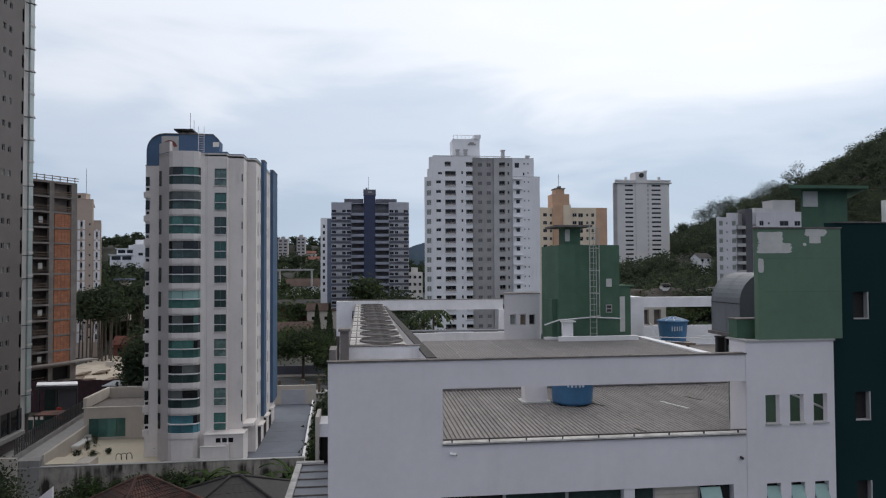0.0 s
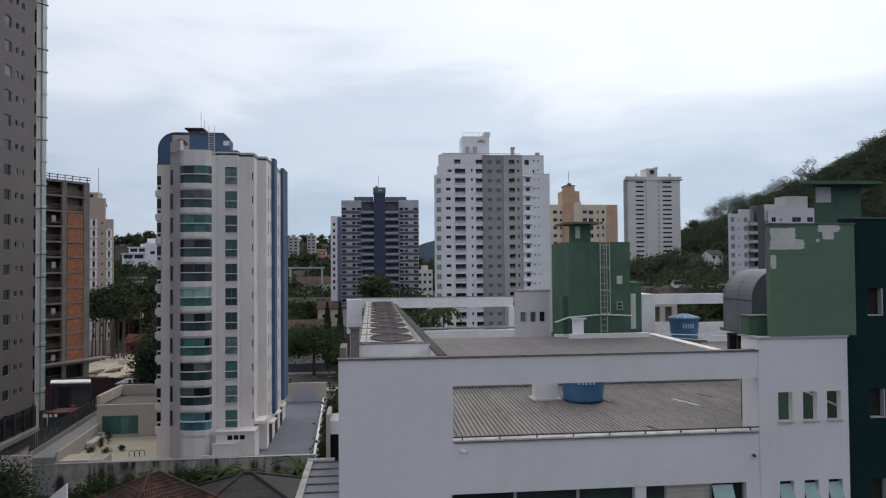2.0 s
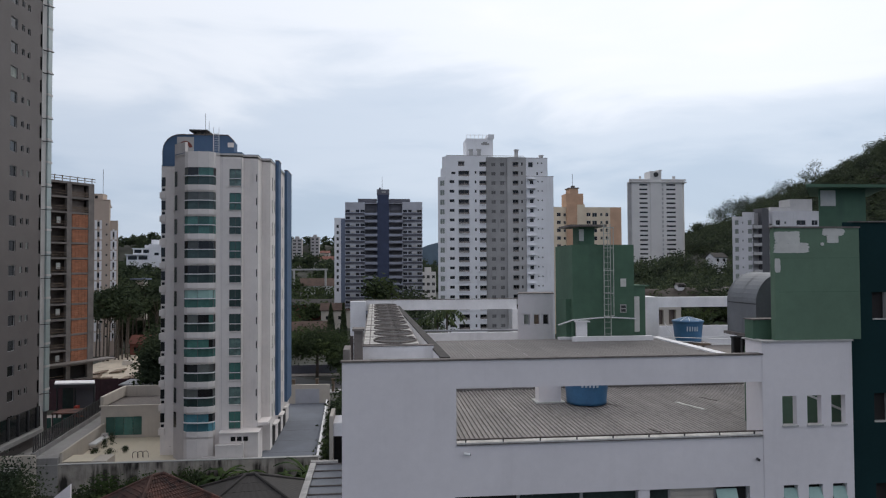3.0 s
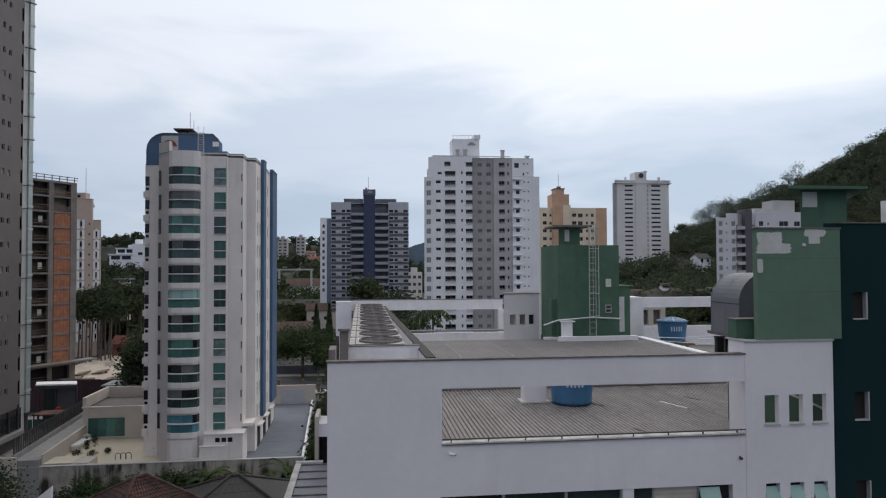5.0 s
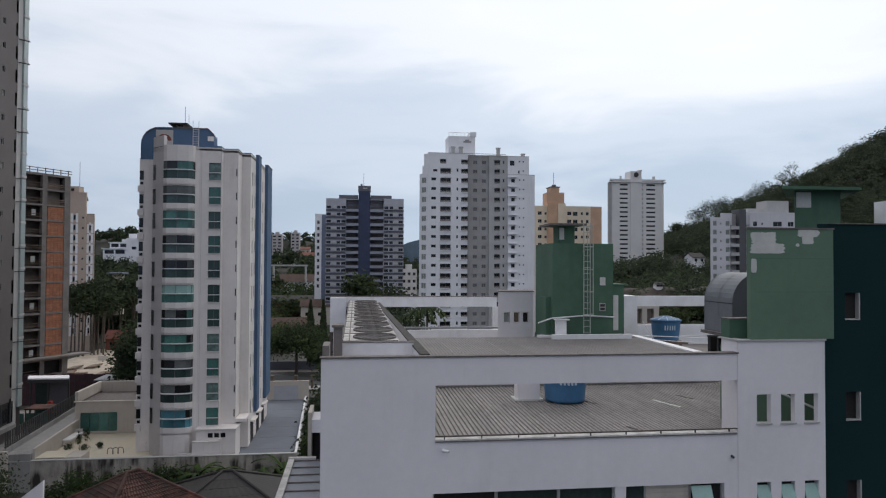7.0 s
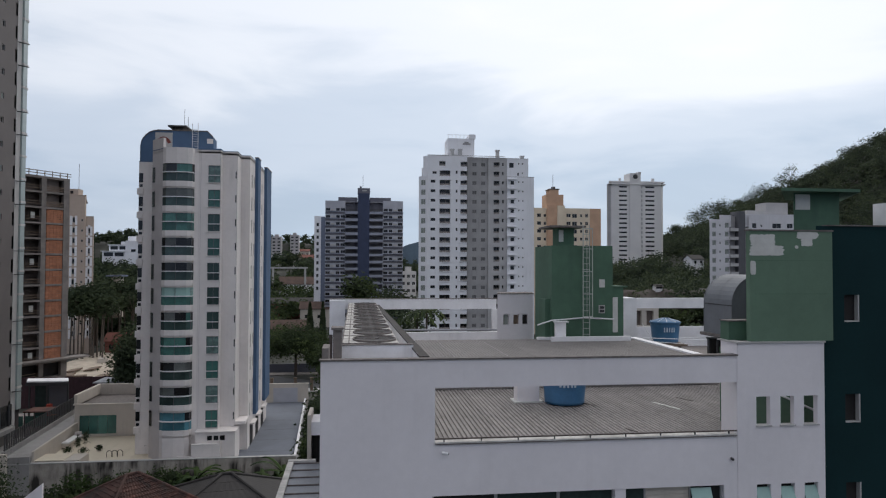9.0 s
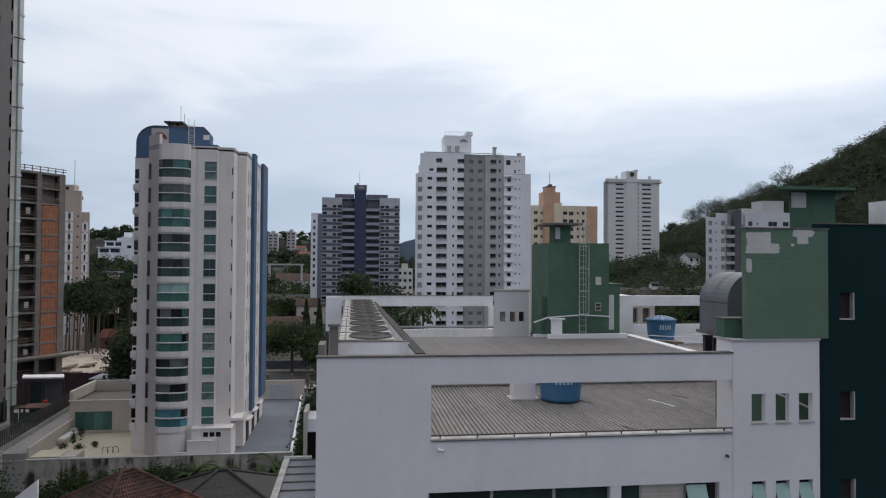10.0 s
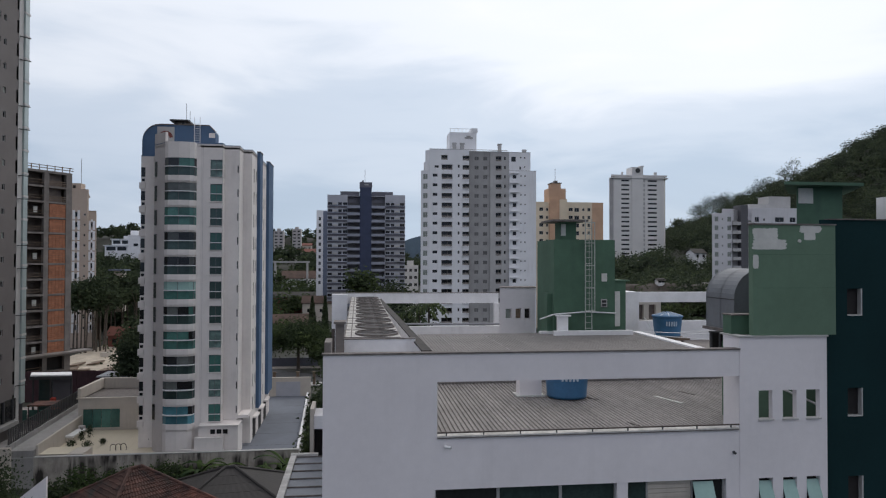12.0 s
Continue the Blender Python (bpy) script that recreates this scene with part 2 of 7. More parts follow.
M_LOGGIA_RAIL = material("brown_grey_guard", (0.34, 0.31, 0.29), vary=0.15, scale=0.8)
M_GREY_PANE = material("grey_blank_pane", (0.20, 0.195, 0.195), vary=0.15, scale=0.5, random_tint=0.2)
M_SLATE_DARK = material("dark_slate_paint", (0.15, 0.152, 0.182), vary=0.12, scale=0.3)
M_GLASS_GUARD = material("smoked_guard_glass", (0.050, 0.085, 0.080), rough=0.12, vary=0.25, scale=0.5, bump=0, random_tint=0.3)
M_GLASS_GREY = material("grey_blind_glass", (0.115, 0.125, 0.12), rough=0.2, vary=0.2, scale=0.6, bump=0, random_tint=0.25)
M_RAMP = material("worn_grey_concrete", (0.33, 0.32, 0.31), vary=0.14, scale=0.4, streak=0.5, stain=(0.14, 0.13, 0.12))
M_BLOCK = material("pale_grey_block_paint", (0.66, 0.65, 0.67), vary=0.06, scale=0.2, streak=0.3, stain=(0.3, 0.29, 0.29))
M_GLASS_MIST = material("curtained_green_glass", (0.17, 0.26, 0.24), rough=0.15, vary=0.3, scale=1.6, bump=0, random_tint=0.25)
M_CORNER = material("grey_beige_corner_paint", (0.58, 0.54, 0.525), vary=0.08, scale=0.3, streak=0.25, stain=(0.25, 0.23, 0.22))
# distance haze is put into the base colour of the far woods
M_HAZE = material("haze_tinted_woods", (0.085, 0.125, 0.165), vary=0.2, scale=0.01, fine=0.05, bump=0)
M_LEAF = leaf_material("leaves", (0.027, 0.044, 0.019), (0.064, 0.092, 0.032))
M_LEAF_DARK = leaf_material("forest_leaves", (0.028, 0.044, 0.026), (0.058, 0.080, 0.040))
M_LEAF_BRIGHT = leaf_material("garden_leaves", (0.024, 0.048, 0.017), (0.062, 0.098, 0.030))

# ---- geometry helpers ----


class Geo:
    """Collects faces in world coordinates for one mesh."""

    def away(self, k, c=(0, 0, 25)):
        """Enlarged k times about c."""
        self.v = [tuple(c[i] + k * (p[i] - c[i]) for i in range(3)) for p in self.v]
        return self

    def __init__(self):
        self.v, self.f, self.m = [], [], []

    def face(self, pts, mi=0):
        k = len(self.v)
        self.v.extend(tuple(p) for p in pts)
        self.f.append(tuple(range(k, k + len(pts))))
        self.m.append(mi)

    def box(self, x0, x1, y0, y1, z0, z1, mi=0):
        k = len(self.v)
        self.v.extend([(x0, y0, z0), (x1, y0, z0), (x1, y1, z0), (x0, y1, z0), (x0, y0, z1), (x1, y0, z1), (x1, y1, z1), (x0, y1, z1)])
        for q in ((0, 3, 2, 1), (4, 5, 6, 7), (0, 1, 5, 4), (1, 2, 6, 5), (2, 3, 7, 6), (3, 0, 4, 7)):
            self.f.append(tuple(k + i for i in q))
            self.m.append(mi)
        return self

    def prism(self, poly, z0, z1, mi=0, top=None):
        """poly runs anticlockwise seen from above."""
        n, k = len(poly), len(self.v)
        self.v.extend([(x, y, z0) for x, y in poly] + [(x, y, z1) for x, y in poly])
        for i in range(n):
            j = (i + 1) % n
            self.f.append((k + i, k + j, k + n + j, k + n + i))
            self.m.append(mi)
        self.f.append(tuple(k + n + i for i in range(n)))
        self.m.append(mi if top is None else top)
        self.f.append(tuple(k + i for i in reversed(range(n))))
        self.m.append(mi)
        return self

    def tube(self, a, c, r, n=8, r2=None, mi=0):
        a, c = Vector(a), Vector(c)
        d = (c - a).normalized()
        s = d.orthogonal().normalized()
        t = d.cross(s)
        k = len(self.v)
        for p, q in ((a, r), (c, r if r2 is None else r2)):
            for i in range(n):
                w = 2 * math.pi * i / n
                self.v.append(tuple(p + (s * math.cos(w) + t * math.sin(w)) * q))
        for i in range(n):
            j = (i + 1) % n
            self.f.append((k + i, k + j, k + n + j, k + n + i))
            self.m.append(mi)
        self.f.append(tuple(k + n + i for i in range(n)))
        self.f.append(tuple(k + i for i in reversed(range(n))))
        self.m.extend((mi, mi))
        return self

    def lathe(self, cx, cy, rows, n=24, mi=0):
        """rows of (radius, z), bottom to top."""
        k = len(self.v)
        for r, z in rows:
            for i in range(n):
                w = 2 * math.pi * i / n
                self.v.append((cx + r * math.cos(w), cy + r * math.sin(w), z))
        for q in range(len(rows) - 1):
            for i in range(n):
                j = (i + 1) % n
                self.f.append((k + q * n + i, k + q * n + j, k + (q + 1) * n + j, k + (q + 1) * n + i))
                self.m.append(mi)
        self.f.append(tuple(k + (len(rows) - 1) * n + i for i in range(n)))
        self.f.append(tuple(k + i for i in reversed(range(n))))
        self.m.extend((mi, mi))
        return self

    def wall(self, p0, p1, z0, z1, holes=(), depth=0.2, mi=0):
        """A wall face from p0 to p1 with its outside on the right hand; holes (u0, u1, z0, z1) get reveals of that depth."""
        p0, p1 = Vector(p0), Vector(p1)
        length = (p1 - p0).length
        d = (p1 - p0) / length
        inward = Vector((-d.y, d.x))
        us = sorted({0.0, length} | {u for h in holes for u in h[:2]})
        zs = sorted({z0, z1} | {z for h in holes for z in h[2:]})

        def at(u, z, w=0.0):
            p = p0 + d * u + inward * w
            return (p.x, p.y, z)

        for a, c in zip(zs, zs[1:]):
            zm, run = (a + c) / 2, None
            row = [h for h in holes if h[2] < zm < h[3]]
            for u, w in zip(us, us[1:]):
                um = (u + w) / 2
                if any(h[0] < um < h[1] for h in row):
                    if run is not None:
                        self.face((at(run, a), at(u, a), at(u, c), at(run, c)), mi)
                        run = None
                elif run is None:
                    run = u
            if run is not None:
                self.face((at(run, a), at(length, a), at(length, c), at(run, c)), mi)
        for u0, u1, a, c in holes:
            self.face((at(u0, a), at(u1, a), at(u1, a, depth), at(u0, a, depth)), mi)
            self.face((at(u1, c), at(u0, c), at(u0, c, depth), at(u1, c, depth)), mi)
            self.face((at(u0, c), at(u0, a), at(u0, a, depth), at(u0, c, depth)), mi)
            self.face((at(u1, a), at(u1, c), at(u1, c, depth), at(u1, a, depth)), mi)
        return self


def base_of(ob):
    p = Vector((0, 0, 0))
    while ob is not None:
        p += ob.location
        ob = ob.parent
    return p


def part(name, geo, mats, parent=None, label="", smooth=False):
    """Links a Geo as one mesh object under a thing or a part."""
    mats = mats if isinstance(mats, (list, tuple)) else [mats]
    me = bpy.data.meshes.new(name)
    o = base_of(parent) if parent else Vector((0, 0, 0))
    me.from_pydata([(x - o.x, y - o.y, z - o.z) for x, y, z in geo.v], [], geo.f)
    for m in mats:
        me.materials.append(m)
    if len(mats) > 1:
        me.polygons.foreach_set("material_index", geo.m)
    if smooth:
        me.polygons.foreach_set("use_smooth", [True] * len(me.polygons))
    me.update()
    ob = new(name, me)
    ob.parent = parent
    if label:
        ob["label"] = label
    return ob


def thing(name, at, label, category, group="", kind=""):
    ob = new(name)
    ob.location = at
    ob.empty_display_size = 0.3
    return tagged(ob, label, category, group, kind)


def solo(name, geo, mats, label, category, group="", kind="", smooth=False):
    """A thing that is one mesh, with its origin at its base."""
    xs, ys, zs = zip(*geo.v)
    o = Vector(((min(xs) + max(xs)) / 2, (min(ys) + max(ys)) / 2, min(zs)))
    geo.v = [(x - o.x, y - o.y, z - o.z) for x, y, z in geo.v]
    ob = part(name, geo, mats, None, "", smooth)
    ob.location = o
    return tagged(ob, label, category, group, kind)


def place(name, mesh, parent, p0, p1, u, z, label=""):
    """A shared mesh set on the wall face from p0 to p1, u along it."""
    p0, p1 = Vector(p0), Vector(p1)
    d = (p1 - p0).normalized()
    p = p0 + d * u
    ob = new(name, mesh)
    ob.parent = parent
    ob.location = Vector((p.x, p.y, z)) - base_of(parent)
    ob.rotation_euler = (0, 0, math.atan2(d.y, d.x))
    if label:
        ob["label"] = label
    return ob


MESHES = {}


def shared(key, build, mats):
    if key not in MESHES:
        g = Geo()
        build(g)
        me = bpy.data.meshes.new(key[0])
        me.from_pydata(g.v, [], g.f)
        for m in mats:
            me.materials.append(m)
        me.polygons.foreach_set("material_index", g.m)
        me.update()
        MESHES[key] = me
    return MESHES[key]


def window_mesh(w, h, glass, frame_mat=None, mullions=1, transom=0.0, inset=0.12, bar=0.05):
    """Frame and panes that fill a hole w by h, in one piece; y runs inwards."""
    def build(g):
        bars_x = [(0, bar), (w - bar, w)] + [(w * (i + 1) / (mullions + 1) - bar / 2, w * (i + 1) / (mullions + 1) + bar / 2) for i in range(mullions)]
        bars_z = [(0, bar), (h - bar, h)] + ([(transom, transom + bar)] if transom else [])
        xs, zs = sorted(x for p in bars_x for x in p), sorted(z for p in bars_z for z in p)
        nx, nz = len(xs), len(zs)
        for y in (inset - 0.03, inset + 0.03):
            g.v.extend((x, y, z) for z in zs for x in xs)
        solid = {}
        for j in range(nz - 1):
            for i in range(nx - 1):
                xm, zm = (xs[i] + xs[i + 1]) / 2, (zs[j] + zs[j + 1]) / 2
                solid[i, j] = any(p < xm < q for p, q in bars_x) or any(p < zm < q for p, q in bars_z)
        back = nx * nz
        for (i, j), s in solid.items():
            q = (j * nx + i, j * nx + i + 1, (j + 1) * nx + i + 1, (j + 1) * nx + i)
            g.f.append(q if s else tuple(back + k for k in q))
            g.m.append(0 if s else 1)
            if not s:
                for k in range(4):
                    p, r = q[k], q[(k + 1) % 4]
                    g.f.append((p, r, back + r, back + p))
                    g.m.append(0)
    fm = frame_mat or M_FRAME
    return shared(("window", round(w, 3), round(h, 3), glass.name, fm.name, mullions, transom, inset, bar), build, [fm, glass])


def grid_windows(parent, p0, p1, cols, rows, glass, name="window", chance=None, **kw):
    """Windows for cols (u, width, lower offset, height) in rows of floor heights; returns the holes."""
    holes = []
    for z in rows:
        for u, w, dz, h in cols:
            holes.append((u, u + w, z + dz, z + dz + h))
            gl = glass if not chance else chance(glass)
            place(name, window_mesh(w, h, gl, **kw), parent, p0, p1, u, z + dz)
    return holes

# ---- ground: one sheet from behind the camera to the far hills ----
BUMPS = [(430, 330, 124, 185, 130), (330, 520, 47, 155, 160), (-250, 760, 50, 160, 110), (-50, 850, 45, 130, 80),
         (-165, 430, 20, 70, 75), (300, 1200, 25, 300, 150), (-50, 560, 22, 60, 110)]


def height(x, y):
    h = sum(a * math.exp(-((x - cx) / sx) ** 2 - ((y - cy) / sy) ** 2) for cx, cy, a, sx, sy in BUMPS)
    return h + min(1.0, h / 12) * 4 * noise.noise(Vector((x / 45, y / 45, 0)))


def ground_mesh():
    g = Geo()
    xs = sorted({-3000, -2000, -1400, -1000, -800, -650, 650, 800, 1000, 1400, 2000, 3000} | set(range(-540, 560, 14)))
    ys = sorted({-1500, -600, -200, 2200, 3000, 4300} | set(range(-60, 900, 14)) | set(range(900, 1900, 50)))
    for y in ys:
        for x in xs:
            g.v.append((x, y, height(x, y) - 0.05))
    n = len(xs)
    for j in range(len(ys) - 1):
        for i in range(n - 1):
            g.f.append((j * n + i, j * n + i + 1, (j + 1) * n + i + 1, (j + 1) * n + i))
            g.m.append(0)
    return g


tagged(part("ground", ground_mesh(), M_GROUND, smooth=True), "dark earth and scrub rising into wooded hills", "ground", kind="structure")

# far ridge; its blue is haze painted on, not the woods' own green
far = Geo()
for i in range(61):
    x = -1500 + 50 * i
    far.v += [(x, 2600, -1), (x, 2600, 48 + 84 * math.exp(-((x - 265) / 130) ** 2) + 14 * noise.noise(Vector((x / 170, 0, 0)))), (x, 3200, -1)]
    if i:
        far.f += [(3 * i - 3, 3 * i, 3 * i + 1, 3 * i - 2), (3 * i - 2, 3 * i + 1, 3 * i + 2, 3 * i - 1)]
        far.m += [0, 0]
solo("distant_hills", far, M_HAZE, "low wooded hills on the horizon with blue haze in their colour", "hills", kind="structure", smooth=True)

# ---- white office building with a screen facade, close below the camera ----
FY = 21.86
office = thing("office_building", (5, 30, 0), "white rendered office block with screen facade and sheet roofs", "building")
holes = [(3.64, 14.0, 19.35, 21.1), (3.57, 13.52, 15.3, 17.64), (3.57, 13.52, 12.3, 14.64), (3.57, 13.52, 9.3, 11.64), (3.57, 13.52, 6.3, 8.64)]
g = Geo().wall((-1.07, FY), (12.95, FY), 0, 22.0, holes, 0.26)
g.wall((12.95, FY + 0.26), (-1.07, FY + 0.26), 17.7, 22.0, [(0.02, 10.38, 19.35, 21.1)], 0.0)
g.face(((-1.07, FY, 22.0), (12.95, FY, 22.0), (12.95, FY + 0.26, 22.0), (-1.07, FY + 0.26, 22.0)))
g.wall((-1.07, 53), (-1.07, FY), 0, 20.6, (), 0.1)
g.wall((-1.07, FY + 2.0), (-1.07, FY), 20.6, 22.0)
part("facade_wall", g, M_WHITE, office)
part("wall_coping", Geo().box(-1.11, 12.97, FY - 0.04, FY + 0.30, 22.0, 22.05), M_COPING, office, "stained grey-brown coping")
part("gutter_ledge", Geo().box(2.57, 12.9, FY - 0.05, FY + 0.28, 19.32, 19.365), M_GRIMY, office)
part("gutter_lip", Geo().box(2.57, 12.9, FY - 0.055, FY - 0.03, 19.285, 19.32), M_COPING, office)
part("guard_pipe", Geo().tube((2.57, FY - 0.02, 19.47), (12.92, FY - 0.02, 19.47), 0.024, 10), M_RUST, office, "dark rusty pipe rail")
for k in range(9):
    x = 2.85 + k * 1.22
    part("pipe_bracket", Geo().box(x, x + 0.035, FY - 0.03, FY + 0.02, 19.36, 19.47), M_DARK_METAL, office)

# strip windows under the facade band: glazing, pier, blind and an open pane
for z in (15.3, 12.3, 9.3, 6.3):
    for x0, x1, mat in ((2.5, 4.6, M_GLASS_DARK), (4.6, 6.7, M_GLASS_OFFICE), (6.7, 8.6, M_GLASS_OFFICE), (8.98, 9.72, M_GLASS_OFFICE), (11.27, 12.45, M_GLASS_DARK)):
        w = part("window", Geo().box(x0, x1, FY + 0.2, FY + 0.24, z, z + 2.34), mat, office)
        f = Geo()
        for a in (x0, x1 - 0.05):
            f.box(a, a + 0.05, FY + 0.15, FY + 0.2, z, z + 2.34)
        f.box(x0 + 0.05, x1 - 0.05, FY + 0.15, FY + 0.2, z + 2.29, z + 2.34).box(x0 + 0.05, x1 - 0.05, FY + 0.15, FY + 0.2, z + 1.5, z + 1.55)
        part("window_frame", f, M_FRAME, w)
    part("pier", Geo().box(8.6, 8.98, FY + 0.03, FY + 0.24, z, z + 2.34), M_WHITE, office)
    blind = part("blind", Geo().box(9.72, 11.27, FY + 0.2, FY + 0.24, z, z + 2.34), M_CREAM, office, "closed cream roller shutter")
    for k in range(16):
        part("slat", Geo().box(9.75, 11.24, FY + 0.175, FY + 0.2, z + 0.03 + k * 0.145, z + 0.145 + k * 0.145), M_CREAM, blind)
def tilted_pane(x0, x1, z, drop=0.95, out=0.42):
    g = Geo()
    a, b_, c, d = (x0, FY + 0.1, z), (x1, FY + 0.1, z), (x1, FY + 0.1 - out, z - drop), (x0, FY + 0.1 - out, z - drop)
    g.face((d, c, b_, a))
    g.face([(x, y + 0.03, zz) for x, y, zz in (a, b_, c, d)])
    for p, q in ((a, b_), (b_, c), (c, d), (d, a)):
        g.face((p, q, (q[0], q[1] + 0.03, q[2]), (p[0], p[1] + 0.03, p[2])))
    return g
for z in (17.55, 14.55):
    part("open_pane", tilted_pane(11.3, 12.02, z), M_GLASS_PALE, office, "pale green pane tilted open")

# security camera and small outlet on the band
cctv = thing("security_camera", (2.9, FY, 19.0), "small white security camera on the facade", "camera")
part("housing", Geo().tube((2.78, FY - 0.16, 19.05), (2.98, FY - 0.2, 19.03), 0.045, 10), M_RAIL_WHITE, cctv)
part("bracket", Geo().box(2.80, 2.86, FY - 0.14, FY - 0.002, 19.03, 19.07), M_RAIL_WHITE, cctv)
part("lens", Geo().tube((2.98, FY - 0.2, 19.03), (3.0, FY - 0.204, 19.028), 0.036, 10), M_DARK_METAL, cctv)
part("drain_spout", Geo().tube((12.72, FY - 0.12, 18.52), (12.72, FY + 0.05, 18.54), 0.045, 8), M_DARK_METAL, office)

# stair block of the facade with three open window holes
holes = [(u, u + 0.51, 19.62, 20.6) for u in (0.68, 1.57, 2.44)] + [(u, u + 0.51, z - 1.0, z) for u in (0.68, 1.57, 2.44) for z in (17.62, 14.62, 11.62)]
g = Geo().wall((12.95, FY - 0.02), (16.17, FY - 0.02), 0, 22.42, holes, 0.22)
g.wall((16.17, FY + 0.2), (12.95, FY + 0.2), 17.8, 22.42, [(3.22 - u - 0.51, 3.22 - u, 19.62, 20.6) for u in (0.68, 1.57, 2.44)], 0.0)
g.box(12.95, 13.17, FY + 0.2, 22.9, 17, 22.42)
g.box(12.942, 12.952, FY - 0.02, FY + 0.2, 0, 22.42)
part("stair_wall", g, M_WHITE, office)
part("wall_coping", Geo().box(12.9, 16.2, FY - 0.07, FY + 0.26, 22.42, 22.475).box(12.9, 13.22, FY + 0.26, 23.05, 22.42, 22.475), M_LIGHT_GREY, office)
for u in (0.68, 1.57, 2.44):
    x = 12.95 + u
    part("window_sill", Geo().box(x - 0.02, x + 0.55, FY - 0.07, FY + 0.22, 19.58, 19.625), M_LIGHT_GREY, office)
    for z in (17.6, 14.6):
        part("open_pane", tilted_pane(x + 0.02, x + 0.52, z - 0.11, 0.85, 0.36), M_GLASS_PALE, office, "pale green pane tilted open")
        # near-black sheet behind the hole paints the unlit room
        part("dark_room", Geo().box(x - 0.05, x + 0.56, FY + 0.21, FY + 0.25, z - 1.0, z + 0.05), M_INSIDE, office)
part("core_wall", Geo().prism([(14.2, 25.2), (17.25, 22.45), (17.45, 22.65), (14.4, 25.4)], 0, 21.9), M_GREEN, office, "green painted inner wall")
part("diagonal_brace", Geo().tube((15.35, 23.75, 20.45), (17.0, 22.3, 19.6), 0.04, 8), M_RAIL_WHITE, office)

# green parapet panel with bare filler patches
panel = part("green_parapet", Geo().box(13.45, 16.53, FY - 0.01, FY + 0.24, 22.48, 26.28), M_GREEN, office, "mid-green parapet with peeled paint")
for z in (25.25, 24.1):
    part("render_joint", Geo().box(13.6, 16.5, FY - 0.0135, FY - 0.011, z, z + 0.012), M_GREEN2, panel)
part("parapet_cap", Geo().box(13.40, 16.56, FY - 0.04, FY + 0.28, 26.28, 26.33), M_COPING, panel)


def patch(cx, cz, w, h, seed, square=0.5):
    """An irregular patch with a ragged outline, a few millimetres proud of the panel."""
    rng = random.Random(seed)
    pts, n = [], 110
    for i in range(n):
        a = 2 * math.pi * i / n
        c, s = math.cos(a), math.sin(a)
        k = (abs(c) ** (2 / square) + abs(s) ** (2 / square)) ** (-square / 2)
        r = 1 + 0.13 * noise.noise(Vector((c * 3.2 + seed, s * 3.2, 0))) + 0.10 * noise.noise(Vector((c * 10 + seed, s * 10, 3))) + rng.uniform(-0.025, 0.025)
        pts.append((cx + c * k * r * w / 2, FY - 0.010 - 0.0025 * seed, cz + s * k * r * h / 2))
    g = Geo()
    g.face(pts)
    for i in range(n):
        p, q = pts[i], pts[(i + 1) % n]
        g.face(((p[0], FY - 0.0102, p[2]), (q[0], FY - 0.0102, q[2]), q, p))
    return g


for cx, cz, w, h, seed, sq in ((13.92, 25.96, 0.92, 0.40, 1, 0.22), (14.07, 25.60, 1.22, 0.34, 2, 0.28), (15.60, 26.14, 0.80, 0.25, 4, 0.4),
                               (15.56, 25.93, 0.42, 0.32, 5, 0.25), (13.555, 25.01, 0.2, 0.46, 6, 0.3), (15.18, 25.73, 0.13, 0.11, 7, 0.9)):
    part("bare_patch", patch(cx, cz, w, h, seed, sq), M_PLASTER, panel, "pale bare filler where paint is missing")

# deep green wing with tall narrow windows
wing_holes = [(1.06, 1.62, 23.1, 24.06), (1.06, 1.62, 19.55, 20.55), (1.06, 1.62, 16.4, 17.45), (1.06, 1.62, 13.3, 14.4)]
g = Geo().wall((16.17, 22.2), (24, 22.2), 0, 26.5, wing_holes, 0.2)
outline = [(16.17, 22.2), (24, 22.2), (24, 30), (21.9, 30), (19.0, 26.0)]
for p, q in zip(outline[1:], outline[2:] + outline[:1]):
    g.wall(p, q, 0, 26.5)
g.face([(x, y, 26.48) for x, y in outline])
part("wing_wall", g, M_DEEP, office, "deep green wing")
part("wing_coping", Geo().box(16.56, 24, 22.15, 22.45, 26.5, 26.54), M_COPING, office)
for u0, u1, z0, z1 in wing_holes:
    x0, x1 = 16.17 + u0, 16.17 + u1
    # the pane is a near-black sheet, with the room's darkness in its colour
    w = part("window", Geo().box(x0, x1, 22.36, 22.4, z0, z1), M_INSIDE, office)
    part("window_frame", Geo().box(x1 - 0.045, x1, 22.17, 22.36, z0, z1).box(x0, x1 - 0.045, 22.17, 22.36, z0, z0 + 0.04), M_LIGHT_GREY, w)

# stair head on the wing: green box under a thin slab
g = Geo().prism([(17.95, 26.0), (20.0, 26.0), (21.6, 28.4), (19.6, 28.4)], 12.0, 28.12)
head = part("stair_head", g, M_GREEN2, office, "green rooftop stair head")
part("roof_slab", Geo().prism([(17.0, 25.4), (20.5, 25.4), (22.4, 29.0), (19.6, 29.0)], 28.12, 28.24), M_GREEN2, head)
part("shutter", Geo().box(18.02, 18.66, 25.96, 26.0, 27.42, 28.05), M_PLASTER, head, "white closed shutter")
part("rooftop_box", Geo().box(21.2, 22.6, 28, 30, 26.5, 26.95), M_WHITE_TOP, office)
part("rooftop_duct", Geo().box(23.2, 23.9, 27, 28, 26.5, 27.9), M_WHITE_TOP, office)

